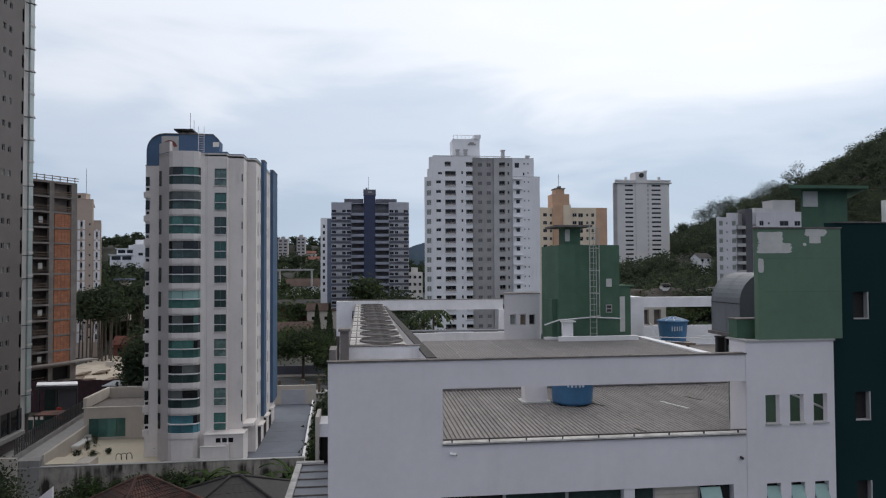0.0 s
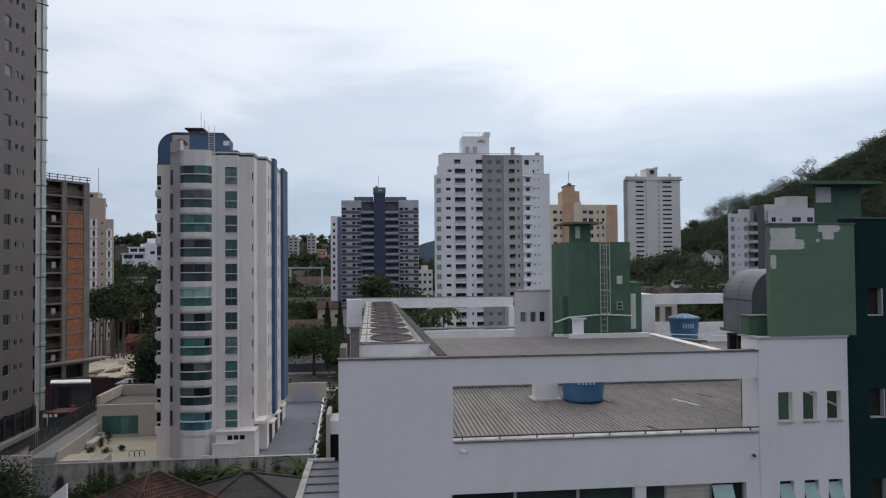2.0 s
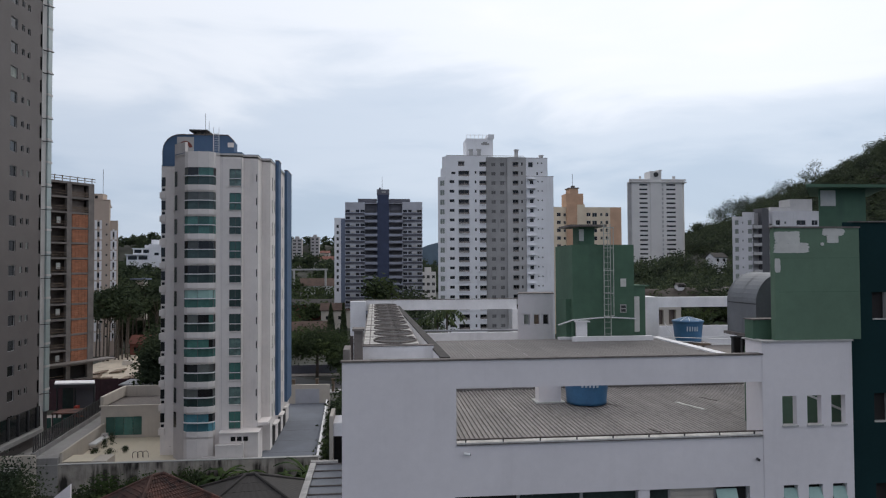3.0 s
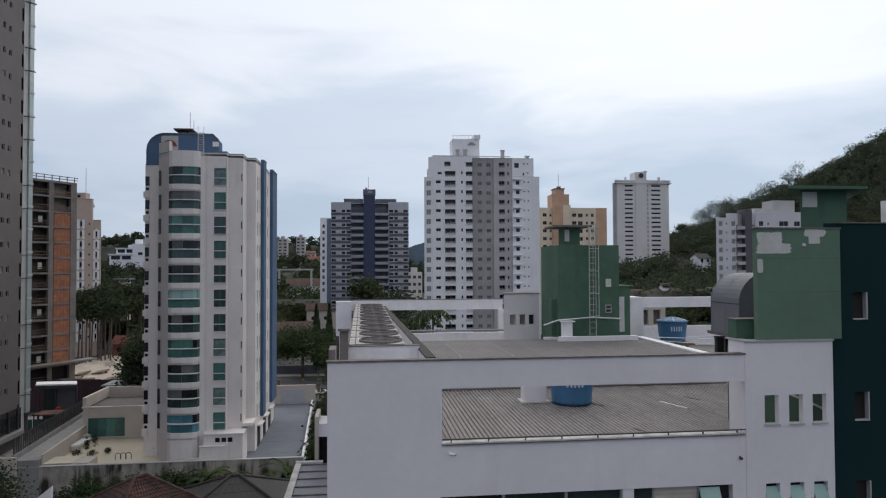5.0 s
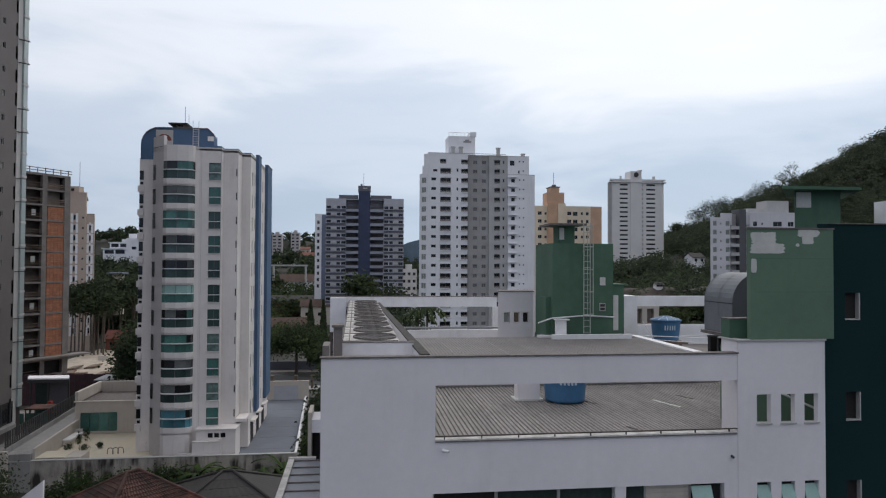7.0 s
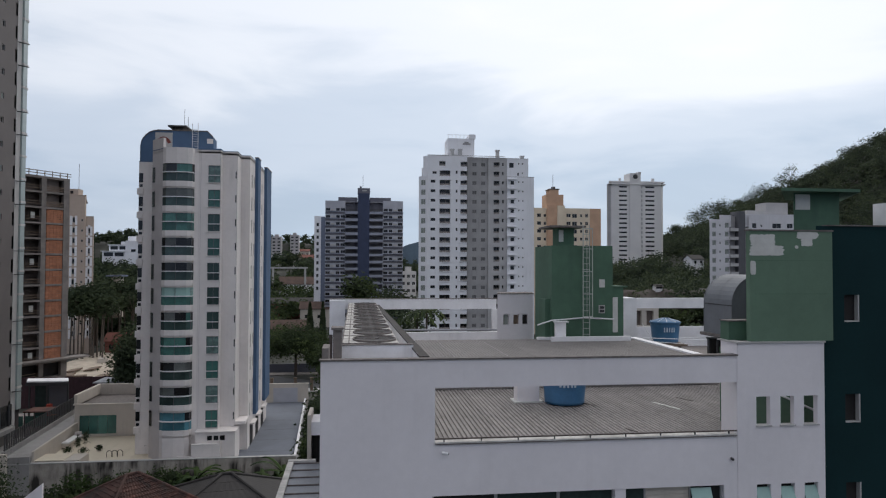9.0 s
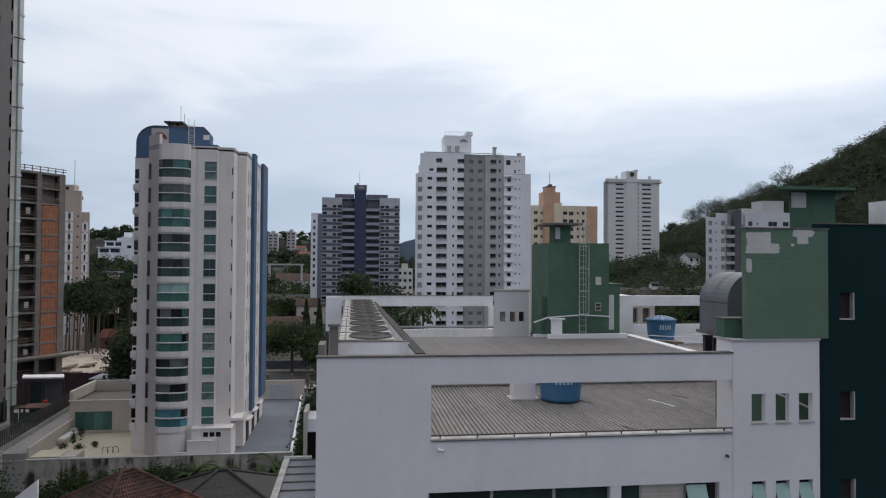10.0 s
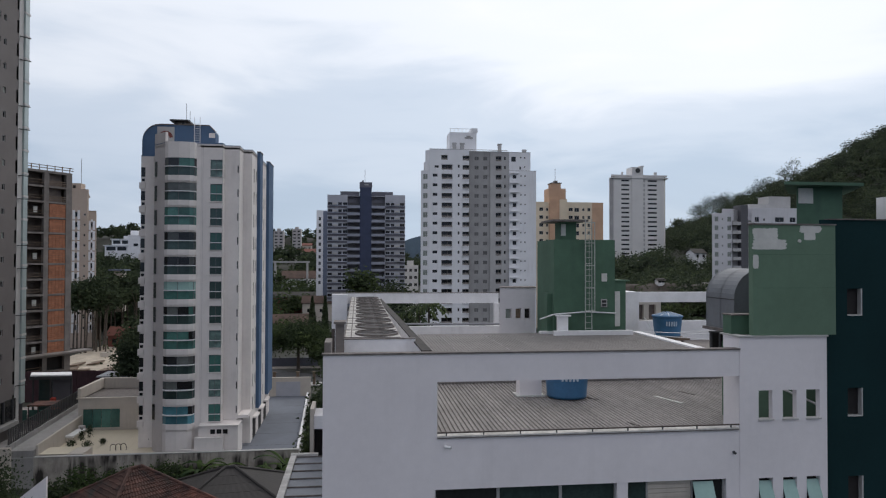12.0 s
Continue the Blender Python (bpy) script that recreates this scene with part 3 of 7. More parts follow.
# grey barrel vault and small green box beside the parapet
g = Geo()
n, cx, r, spring = 20, 15.78, 1.18, 23.55
arc = [(cx - r, 22.3)] + [(cx - r * math.cos(math.pi * i / n), spring + r * math.sin(math.pi * i / n)) for i in range(n + 1)] + [(cx + r, 22.3)]
for y in (25.0, 27.1):
    g.v.extend((x, y, z) for x, z in arc)
m = len(arc)
for i in range(m - 1):
    g.f.append((i, m + i, m + i + 1, i + 1))
g.f.append(tuple(range(m)))
g.f.append(tuple(range(2 * m - 1, m - 1, -1)))
g.m = [0] * len(g.f)
vault = part("barrel_vault", g, M_VAULT, office, "grey sheet-metal barrel vault")
for y in (24.97, 26.0, 27.07):
    s = Geo()
    for i in range(m - 1):
        (x0, z0), (x1, z1) = arc[i], arc[i + 1]
        s.face([(x0 + (x0 - cx) * 0.012, y, z0 + 0.012), (x0 + (x0 - cx) * 0.012, y + 0.06, z0 + 0.012), (x1 + (x1 - cx) * 0.012, y + 0.06, z1 + 0.012), (x1 + (x1 - cx) * 0.012, y, z1 + 0.012)])
    part("seam", s, M_VAULT, vault)
part("seam", Geo().box(14.585, 14.6, 24.98, 27.1, 23.5, 23.54), M_DARK_METAL, vault)
part("vault_kerb", Geo().box(14.45, 16.2, 24.9, 27.2, 22.2, 22.32), M_COPING, office)
part("planter_box", Geo().box(13.0, 13.9, 22.45, 23.0, 22.45, 23.12), M_GREEN2, office)
part("planter_cap", Geo().box(12.97, 13.93, 22.42, 23.03, 23.12, 23.16), M_COPING, office)
# no real opening: the doorway's shade is a near-black slab
part("service_door", Geo().box(14.15, 14.9, 26.0, 26.06, 21.2, 22.2), M_INSIDE, office, "near-black slab standing for a dark open doorway")
part("door_wall", Geo().box(14.9, 16.2, 25.9, 26.06, 20.9, 22.2), M_WHITE, office)
for x in (13.75, 14.1):
    part("door_post", Geo().box(x, x + 0.06, 25.2, 25.26, 21.1, 22.25), M_DARK_METAL, office)
part("door_lintel", Geo().box(13.7, 14.6, 25.15, 25.3, 22.22, 22.28), M_DARK_METAL, office)

# corrugated roofs: separate sheets on shared meshes


def sheet_mesh(name, width, length, ribs, rise, mat):
    def build(g):
        prof = []
        p = width / ribs
        for k in range(ribs):
            prof += [(k * p, 0), (k * p + 0.26 * p, 0), (k * p + 0.4 * p, rise), (k * p + 0.86 * p, rise)]
        prof.append((width, 0))
        for i, (x, z) in enumerate(prof):
            g.v.extend(((x, 0, z), (x, length, z)))
            if i:
                g.f.append((2 * i - 2, 2 * i, 2 * i + 1, 2 * i - 1))
                g.m.append(0)
    return shared((name, width, length, ribs), build, [mat])


lower = sheet_mesh("roof_sheet", 1.02, 10.8, 6, 0.052, M_SHEET)
for k in range(17):
    ob = new("roof_sheet", lower)
    ob.parent, ob.location = office, Vector((1.2 + k * 1.02, 22.35, 18.95 + 0.006 * (k % 2))) - base_of(office)
for x, y, dx, dy in ((9.9, 29.6, 0.35, -1.1), (14.7, 30.0, 0.3, -0.9), (10.0, 24.4, 0.16, -0.5), (13.1, 29.0, 0.5, -1.6)):
    part("sealing_strip", Geo().prism([(x, y), (x + 0.12, y), (x + dx + 0.12, y + dy), (x + dx, y + dy)][::-1], 19.004, 19.03), M_COPING if x != 13.1 else M_PLASTER, office)
part("ridge_flashing", Geo().box(1.2, 18.6, 33.05, 33.5, 19.02, 19.07), M_SHEET2, office)
part("roof_deck", Geo().prism([(-1.0, FY + 0.28), (16.1, FY + 0.28), (31, 53), (-1.0, 53)], 16.9, 18.88), M_CONCRETE, office)
REAR = 1.278  # the rear roof and all on it were set out at a smaller scale
upper = sheet_mesh("upper_sheet", 1.39, 9.2, 8, 0.016, M_SHEET2)
rear_roof = part("upper_roof_slab", Geo().box(3.7, 17.64, 33.45, 42.5, 18.9, 20.38), M_WHITE, office)
for k in range(10):
    ob = new("upper_sheet", upper)
    ob.parent, ob.location = rear_roof, Vector((3.7 + k * 1.394, 33.4, 20.39 + 0.005 * (k % 2))) - base_of(rear_roof)
part("roof_kerb", Geo().box(13.8, 14.2, 24.2, 33.2, 21.24, 21.47).away(REAR), M_WHITE_TOP, office)
part("roof_kerb", Geo().box(9.0, 13.8, 32.9, 33.25, 21.4, 21.52).away(REAR), M_WHITE_TOP, office)
col = part("vent_shaft", Geo().box(7.15, 8.15, 29.6, 30.3, 19.0, 20.9), M_WHITE, office, "white rendered vent shaft")
part("column_flashing", Geo().box(7.0, 8.3, 29.5, 30.4, 18.99, 19.06), M_PLASTER, col)

# long parapet beside the machinery bay, back beam and piers
part("bay_parapet", Geo().prism([(2.12, FY + 0.27), (2.38, FY + 0.27), (1.79, 52.4), (1.53, 52.4)], 19, 22.02), M_WHITE_TOP, office)
part("bay_front_wall", Geo().box(-0.46, 2.1, 24.72, 24.9, 19, 22.17), M_WHITE_TOP, office)
part("bay_front_coping", Geo().box(-0.48, 2.1, 24.69, 24.93, 22.17, 22.2), M_COPING, office)
part("bay_coping", Geo().prism([(2.10, FY + 0.30), (2.42, FY + 0.30), (1.83, 52.4), (1.51, 52.4)], 22.02, 22.08), M_SOOT, office, "blackened brown coping")
part("back_beam", Geo().box(-1.9, 11.0, 52.6, 53.0, 21.72, 22.5), M_WHITE_TOP, office)
part("beam_coping", Geo().box(-1.93, 11.03, 52.57, 53.03, 22.5, 22.54), M_COPING, office)
part("back_pier", Geo().box(-1.9, -0.75, 51.8, 52.6, 17, 22.45), M_WHITE_TOP, office)
part("back_pier", Geo().box(10.6, 11.0, 52.2, 52.6, 17, 21.72), M_WHITE_TOP, office)
part("side_beam", Geo().box(16.45, 22.0, 40, 40.35, 22.5, 23.12).away(REAR), M_WHITE_TOP, office)
part("side_pier", Geo().box(15.6, 16.5, 38.5, 40.4, 18, 23.2).away(REAR), M_WHITE_TOP, office)
part("side_parapet", Geo().box(16.2, 23.0, 39.6, 39.8, 19, 21.4).away(REAR), M_WHITE_TOP, office)
part("low_parapet", Geo().box(2.6, 8.6, 39.8, 40.1, 19, 21.15).away(REAR), M_WHITE_TOP, office)
part("parapet_pipe", Geo().tube((2.7, 39.8, 21.3), (8.5, 39.8, 21.28), 0.06, 8).away(REAR), M_METAL, office)
g = Geo().wall((7.62, 36), (9.55, 36), 18, 23.55, [(0.3, 0.62, 21.9, 22.45), (0.85, 1.15, 21.9, 22.45), (1.35, 1.65, 21.9, 22.45)], 0.15)
g.prism([(7.62, 36.16), (9.55, 36.16), (10, 38), (8.08, 38)], 18, 23.5)
room = part("tank_room", g.away(REAR), M_WHITE, office, "pale grey rooftop room")
part("room_roof", Geo().prism([(7.58, 35.97), (9.58, 35.97), (10.03, 38.03), (8.05, 38.03)], 23.55, 23.59).away(REAR), M_COPING, room)
for k, x in enumerate((7.92, 8.47, 8.97)):
    part("room_pane", Geo().box(x + 0.03, x + 0.27, 36.1, 36.12, 21.93, 22.42).away(REAR), (M_CURTAIN, M_TIMBER, M_INSIDE)[k], room)
part("concrete_post", Geo().box(-0.76, -0.46, 24.2, 24.7, 20, 22.78).box(-0.82, -0.40, 24.1, 24.8, 22.78, 22.86), M_CONCRETE, office)
part("concrete_post", Geo().box(-1.05, -0.84, 22.3, 23.5, 20, 22.36), M_CONCRETE, office)
part("rusty_downpipe", Geo().tube((-0.84, 24.3, 20), (-0.84, 24.3, 22.6), 0.06, 8), M_RUST, office)

# condenser units with round fans
def fan_unit():
    u = thing("condenser_unit", (0.62, 26.3, 19.2), "long white rooftop condenser with a round fan grille", "machine", "rooftop condensers")
    x0, x1, y0, y1, z = -0.46, 1.86, 24.93, 27.67, 22.2
    part("cabinet", Geo().box(x0, x1 - 0.3, y0, y1, 19.2, z - 0.02), M_WHITE_TOP, u)
    part("top_plate", Geo().box(x0 - 0.03, x1 - 0.26, y0, y1, z - 0.02, z), M_GRIMY, u)
    part("edge_rail", Geo().box(x0 + 0.22, x0 + 0.26, y0, y1, z, z + 0.03).box(x0 - 0.02, x0 + 0.02, y0, y1, z, z + 0.05).box(x0, x1 - 0.3, y0, y0 + 0.05, z, z + 0.025), M_COPING, u)
    cx, cy, r = 0.74, 26.3, 0.78
    ring = Geo()
    n = 28
    for i in range(n):
        a, c = 2 * math.pi * i / n, 2 * math.pi * (i + 1) / n
        for (ra, za), (rb, zb) in (((r + 0.05, z + 0.005), (r + 0.05, z + 0.07)), ((r + 0.05, z + 0.07), (r, z + 0.07)), ((r, z + 0.07), (r, z - 0.1))):
            ring.face(((cx + ra * math.cos(a), cy + 1.35 * ra * math.sin(a), za), (cx + ra * math.cos(c), cy + 1.35 * ra * math.sin(c), za), (cx + rb * math.cos(c), cy + 1.35 * rb * math.sin(c), zb), (cx + rb * math.cos(a), cy + 1.35 * rb * math.sin(a), zb)))
    part("fan_ring", ring, M_COPING, u)
    d = Geo()
    d.face([(cx + r * math.cos(2 * math.pi * i / n), cy + 1.35 * r * math.sin(2 * math.pi * i / n), z + 0.012) for i in range(n)])
    disc = part("fan_well", d, M_DARK_METAL, u)
    gr = Geo()
    for k in range(1, 6):
        rr = r * k / 6
        for i in range(20):
            a, c = 2 * math.pi * i / 20, 2 * math.pi * (i + 1) / 20
            gr.face(((cx + rr * math.cos(a), cy + 1.35 * rr * math.sin(a), z + 0.05), (cx + rr * math.cos(c), cy + 1.35 * rr * math.sin(c), z + 0.05), (cx + (rr + 0.025) * math.cos(c), cy + 1.35 * (rr + 0.025) * math.sin(c), z + 0.05), (cx + (rr + 0.025) * math.cos(a), cy + 1.35 * (rr + 0.025) * math.sin(a), z + 0.05)))
    for i in range(4):
        a = math.pi * i / 4
        gr.tube((cx - r * math.cos(a), cy - 1.35 * r * math.sin(a), z + 0.055), (cx + r * math.cos(a), cy + 1.35 * r * math.sin(a), z + 0.055), 0.012, 5)
    part("grille", gr, M_COPING, u)
    return u


unit = fan_unit()
for k in range(1, 10):
    copy_thing(unit, Matrix.Translation((0.62 + 0.0 * k, 26.3 + 2.76 * k, 19.2)))

M_LADDER = material("dull_ladder_metal", (0.46, 0.48, 0.44), vary=0.2, scale=2)
# green water-tower block with ladder
tower = part("tank_tower", Geo().box(9.65, 12.78, 32.75, 35.9, 18, 26.08).away(REAR), M_GREEN2, office, "green tank tower with ladder")
part("tower_cap", Geo().box(10.24, 11.06, 33.6, 34.6, 26.08, 27.0).away(REAR), M_GREEN2, tower)
part("cap_slab", Geo().box(9.65, 11.5, 33.0, 35.2, 27.0, 27.1).away(REAR), M_COPING, tower)
part("hatch", Geo().box(10.26, 10.5, 33.57, 33.6, 26.3, 26.9).away(REAR), M_PLASTER, tower)
part("pilaster", Geo().box(9.40, 9.65, 33.1, 34.2, 18, 23.4).away(REAR), M_GREEN2, tower)
part("annex", Geo().box(12.78, 13.4, 32.9, 35, 18, 24.0).box(12.78, 13.6, 32.85, 35.05, 24.0, 24.06).away(REAR), M_GREEN2, tower)
part("plate", Geo().box(12.08, 12.36, 32.71, 32.75, 24.0, 24.4).away(REAR), M_PLASTER, tower)
v = part("vent", Geo().box(12.05, 12.36, 32.71, 32.75, 22.72, 23.12).away(REAR), M_LIGHT_GREY, tower)
for z in (22.76, 22.94):
    part("vent_slot", Geo().box(12.09, 12.32, 32.695, 32.71, z, z + 0.13).away(REAR), M_DARK_METAL, v)
part("white_door", Geo().box(12.8, 13.08, 32.84, 32.9, 21.75, 23.5).away(REAR), M_PLASTER, tower)
part("meter_box", Geo().box(12.42, 13.08, 41.32, 41.6, 20.35, 21.55).box(12.36, 13.25, 41.25, 41.7, 21.55, 21.63), M_WHITE_TOP, office)
part("tower_kerb", Geo().box(12.1, 17.2, 41.0, 41.3, 20.35, 20.68), M_WHITE_TOP, office)
part("wall_pipe", Geo().tube((8.9, 32.68, 22.15), (9.6, 32.68, 22.38), 0.035, 8).tube((9.6, 32.68, 22.38), (11.3, 32.68, 22.5), 0.035, 8).tube((11.3, 32.68, 22.5), (12.8, 32.68, 22.42), 0.035, 8).away(REAR), M_RAIL_WHITE, tower)
ladder = part("ladder", Geo().box(11.14, 11.17, 32.45, 32.5, 21.5, 27.1).box(11.47, 11.50, 32.45, 32.5, 21.5, 27.1).away(REAR), M_LADDER, tower, "white metal ladder")
for k in range(18):
    part("rung", Geo().tube((11.16, 32.475, 21.7 + 0.29 * k), (11.48, 32.475, 21.7 + 0.29 * k), 0.014, 6).away(REAR), M_LADDER, ladder)
for z in (22.6, 23.7, 24.8, 25.9, 26.9):
    g = Geo()
    pts = [(11.14, 32.47), (11.08, 32.2), (11.18, 31.98), (11.45, 31.98), (11.55, 32.2), (11.5, 32.47)]
    for a, c in zip(pts, pts[1:]):
        g.tube((*a, z), (*c, z), 0.02, 6)
    part("cage_hoop", g.away(REAR), M_LADDER, ladder)
for x, y in ((11.08, 32.2), (11.18, 31.98), (11.45, 31.98), (11.55, 32.2)):
    part("cage_strip", Geo().tube((x, y, 22.6), (x, y, 26.9), 0.012, 6).away(REAR), M_LADDER, ladder)


def water_tank(x, y, z, r, h, text=True):
    t = thing("water_tank", (x, y, z), "round blue plastic water tank with ribbed lid", "tank", "rooftop water tanks")
    rows = [(r * 0.86, z)]
    for k in range(9):
        zz = z + h * (k + 1) / 10
        rows += [(r * (0.86 + 0.012 * k) + 0.012, zz - 0.03), (r * (0.86 + 0.014 * k), zz)]
    rows += [(r * 1.02, z + h * 0.97), (r * 1.05, z + h), (r * 1.02, z + h + 0.02)]
    part("body", Geo().lathe(x, y, rows, 32), M_TANK, t, smooth=True)
    lid = part("lid", Geo().lathe(x, y, [(r * 1.06, z + h + 0.02), (r * 1.04, z + h + 0.06), (r * 0.55, z + h + 0.2), (r * 0.18, z + h + 0.3), (r * 0.16, z + h + 0.33)], 32), M_TANK, t, smooth=True)
    for k in range(10):
        a = 2 * math.pi * k / 10
        part("rib", Geo().tube((x + r * math.cos(a), y + r * math.sin(a), z + h + 0.08), (x + 0.2 * r * math.cos(a), y + 0.2 * r * math.sin(a), z + h + 0.31), 0.025, 5), M_LETTER, lid)
    if text:
        for k in range(5):
            a = -1.9 + 0.17 * k - 0.15
            px, py = x + (r * 0.955) * math.cos(a), y + (r * 0.955) * math.sin(a)
            part("print_bar", Geo().tube((px, py, z + h * 0.55), (px * 1.0004, py, z + h * 0.78), 0.045, 6), M_LETTER, t, "pale printed mark")
    return t


water_tank(9.2, 29.3, 19.05, 1.0, 1.45)
water_tank(22.43, 47.3, 19.6, 1.06, 1.42)
stand = thing("tank_stand", (22.2, 47.3, 17.2), "pale pipe and timber stand under the blue tank", "stand")
for x in (16.7, 18.1):
    for y in (36.4, 37.6):
        part("leg", Geo().box(x, x + 0.12, y, y + 0.12, 18.9, 20.6).away(REAR), M_CONCRETE, stand)
part("deck", Geo().box(16.4, 18.5, 36.2, 37.9, 20.6, 20.72).away(REAR), M_TIMBER, stand)
pipes = thing("rooftop_pipes", (21, 44.7, 18), "thin white pipes running across the roof", "pipes")
for a, c in (((14.6, 33.5, 21.4), (19.5, 35.5, 21.0)), ((14.6, 34, 21.2), (20, 36.2, 20.6)), ((18.3, 36.9, 21.0), (20.3, 37.2, 21.0)), ((15.3, 35, 22.0), (15.8, 34.4, 20.9))):
    part("pipe", Geo().tube(a, c, 0.018, 8).away(REAR), M_RAIL_WHITE, pipes)

# ---- apartment towers ----


def mixed(glass, other, share, seed):
    rng = random.Random(seed)
    return lambda g: other if rng.random() < share else g


# cream tower with bow balconies and blue pilasters
cream = thing("apartment_tower", (-19, 92, 0), "cream apartment tower with glazed bow balconies and blue pilasters", "building")
PITCH = 2.85
floors = [34.9 - PITCH * k for k in range(11)]
poly = [(-25.85, 104), (-25.85, 85.5), (-24.0, 85.5), (-23.9, 84.1), (-22.2, 82.2), (-18.6, 82.0), (-18.2, 82.2), (-15.7, 82.2), (-15.7, 83.3), (-14.0, 83.3), (-14.0, 86.1), (-12.95, 86.1), (-12.95, 104)]
g = Geo()
grey = Geo()
pick = random.Random(5)


def curtain(gl):
    return pick.choice((M_GLASS_TEAL, M_GLASS_TEAL, M_GLASS_TEAL, M_GLASS_MIST, M_GLASS_MIST, M_GLASS_GUARD))


for a, c in zip(poly, poly[1:] + poly[:1]):
    hs = []
    if a == (-18.2, 82.2):
        hs = grid_windows(cream, a, c, [(1.07, 1.36, -0.15, 2.02)], floors, M_GLASS_TEAL, chance=curtain, transom=0.85, frame_mat=M_CORE, bar=0.04)
        for z in floors:
            part("guard_bar", Geo().box(-17.16, -15.78, 82.1, 82.18, z + 0.66, z + 0.75), M_RAIL_WHITE, cream)
            part("window_sill", Geo().box(-17.2, -15.72, 82.08, 82.195, z - 0.21, z - 0.15), M_TOWER, cream)
    elif a == (-12.95, 86.1):
        hs = grid_windows(cream, a, c, [(1.3, 0.8, -0.1, 1.7), (3.2, 0.7, 0.1, 1.4), (8.6, 0.8, 0.0, 1.5), (10.4, 0.8, 0.0, 1.5)], floors, M_GLASS_DARK)
    elif a == (-15.7, 83.3):
        hs = grid_windows(cream, a, c, [(1.45, 0.16, 0.5, 0.9)], floors, M_GLASS_DARK, mullions=0, bar=0.03)
    if a == (-23.9, 84.1):
        grey.prism([a, c, (-22.0, 82.6), (-23.5, 84.4)], 2.5, 39.9)
    elif a == (-22.2, 82.2):
        hs = [(0.25, 3.35, z - 0.13, z + 1.88) for z in floors]
        g.wall(a, c, 2.5, 38.6, hs, 1.2)
    elif a == (-25.85, 85.5):
        g.wall(a, c, 2.5, 37.5, hs, 0.15)
    else:
        g.wall(a, c, 2.5, 37.5 if a == (-25.85, 104) else 38.6, hs, 0.15)
part("tower_wall", g, M_TOWER, cream)
part("corner_panel", grey, M_CORNER, cream, "darker grey corner panel")
part("roof", Geo().prism(poly[2:-1] + [(-12.95, 104), (-24.0, 104)], 38.2, 38.4), M_TOWER, cream)
cap = Geo()
for a, c in zip(poly, poly[1:]):
    d = (Vector(c) - Vector(a)).normalized()
    nrm = Vector((d.y, -d.x))
    p, q = Vector(a) + nrm * 0.04, Vector(c) + nrm * 0.04
    r, s = Vector(c) - nrm * 0.25, Vector(a) - nrm * 0.25
    top = 37.5 if a[0] == -25.85 else 38.6
    cap.prism([tuple(p), tuple(q), tuple(r), tuple(s)], top, top + 0.055)
part("parapet_cap", cap, M_BLUE, cream, "thin blue parapet cap")
bay = [(-22.2, 82.15), (-22.05, 81.55), (-21.6, 81.2), (-20.4, 81.02), (-19.2, 81.12), (-18.75, 81.4), (-18.6, 81.95)]
inner = [(-18.85, 82.0), (-18.98, 81.55), (-19.3, 81.36), (-20.4, 81.26), (-21.45, 81.42), (-21.8, 81.68), (-21.95, 82.1)]


def ring_band(z0, z1):
    return Geo().prism(bay + inner, z0, z1)


# the panes of each storey's bow window, read from one end to the other: clear dark, teal, pale, blue, grey blind, none
PANES = ("dgdttd", "gggggg", "tttttt", "ddgddd", "ddddgd", "pppppp", "ddgdtd", "ttttdd", "dddggd", "gggddg", "bbbbdd")
PANE_MATS = {"d": M_GLASS_DARK, "t": M_GLASS_TEAL, "p": M_GLASS_PALE, "b": M_GLASS_BLUE, "g": M_GLASS_GREY}
GUARDS = {2: M_GLASS_TEAL, 5: M_GLASS_TEAL, 7: M_GLASS_TEAL, 10: M_GLASS_BLUE}
for k, z in enumerate(floors):
    b = part("balcony", ring_band(z - 0.97, z - 0.13), M_TOWER, cream)
    part("balcony_floor", Geo().prism(bay, z - 0.95, z - 0.75), M_TOWER, b)
    part("handrail", Geo().prism([(x, y - 0.14) for x, y in bay] + [(x, y + 0.08) for x, y in inner], z + 0.83, z + 0.94), M_RAIL_WHITE, b, "white handrail")
    for i, ((xa, ya), (xb, yb)) in enumerate(zip(bay, bay[1:])):
        part("guard_pane", Geo().wall((xa, ya + 0.1), (xb, yb + 0.1), z - 0.13, z + 0.84), GUARDS.get(k, M_GLASS_GUARD), b)
        part("upper_pane", Geo().wall((xa, ya + 0.12), (xb, yb + 0.12), z + 0.93, z + 1.88), PANE_MATS[PANES[k][i]], b)
        if i in (1, 3, 5):
            part("glazing_post", Geo().box(xa - 0.02, xa + 0.02, ya + 0.07, ya + 0.13, z - 0.13, z + 1.88), M_CORE, b)
    # near-black sheet paints the dark room behind the bow window
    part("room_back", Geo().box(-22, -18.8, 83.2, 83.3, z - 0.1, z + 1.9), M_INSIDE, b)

part("bay_top", Geo().prism(bay, 36.78, 38.62), M_TOWER, cream)
part("bay_base", Geo().prism(bay, 2.6, floors[-1] - 0.97), M_TOWER, cream)
for k, z in enumerate(floors):
    part("side_balcony", Geo().box(-26.0, -25.3, 85.3, 85.495, z - 1.34, z - 0.6).box(-26.0, -25.85, 85.5, 87.5, z - 1.34, z - 0.6), M_TOWER, cream)
    part("side_window", Geo().box(-25.82, -25.36, 85.43, 85.495, z + 0.12, z + 1.22), M_GLASS_DARK, cream)
    part("side_vent", Geo().box(-25.75, -25.4, 85.45, 85.495, z - 0.45, z - 0.12), M_GLASS_DARK, cream)
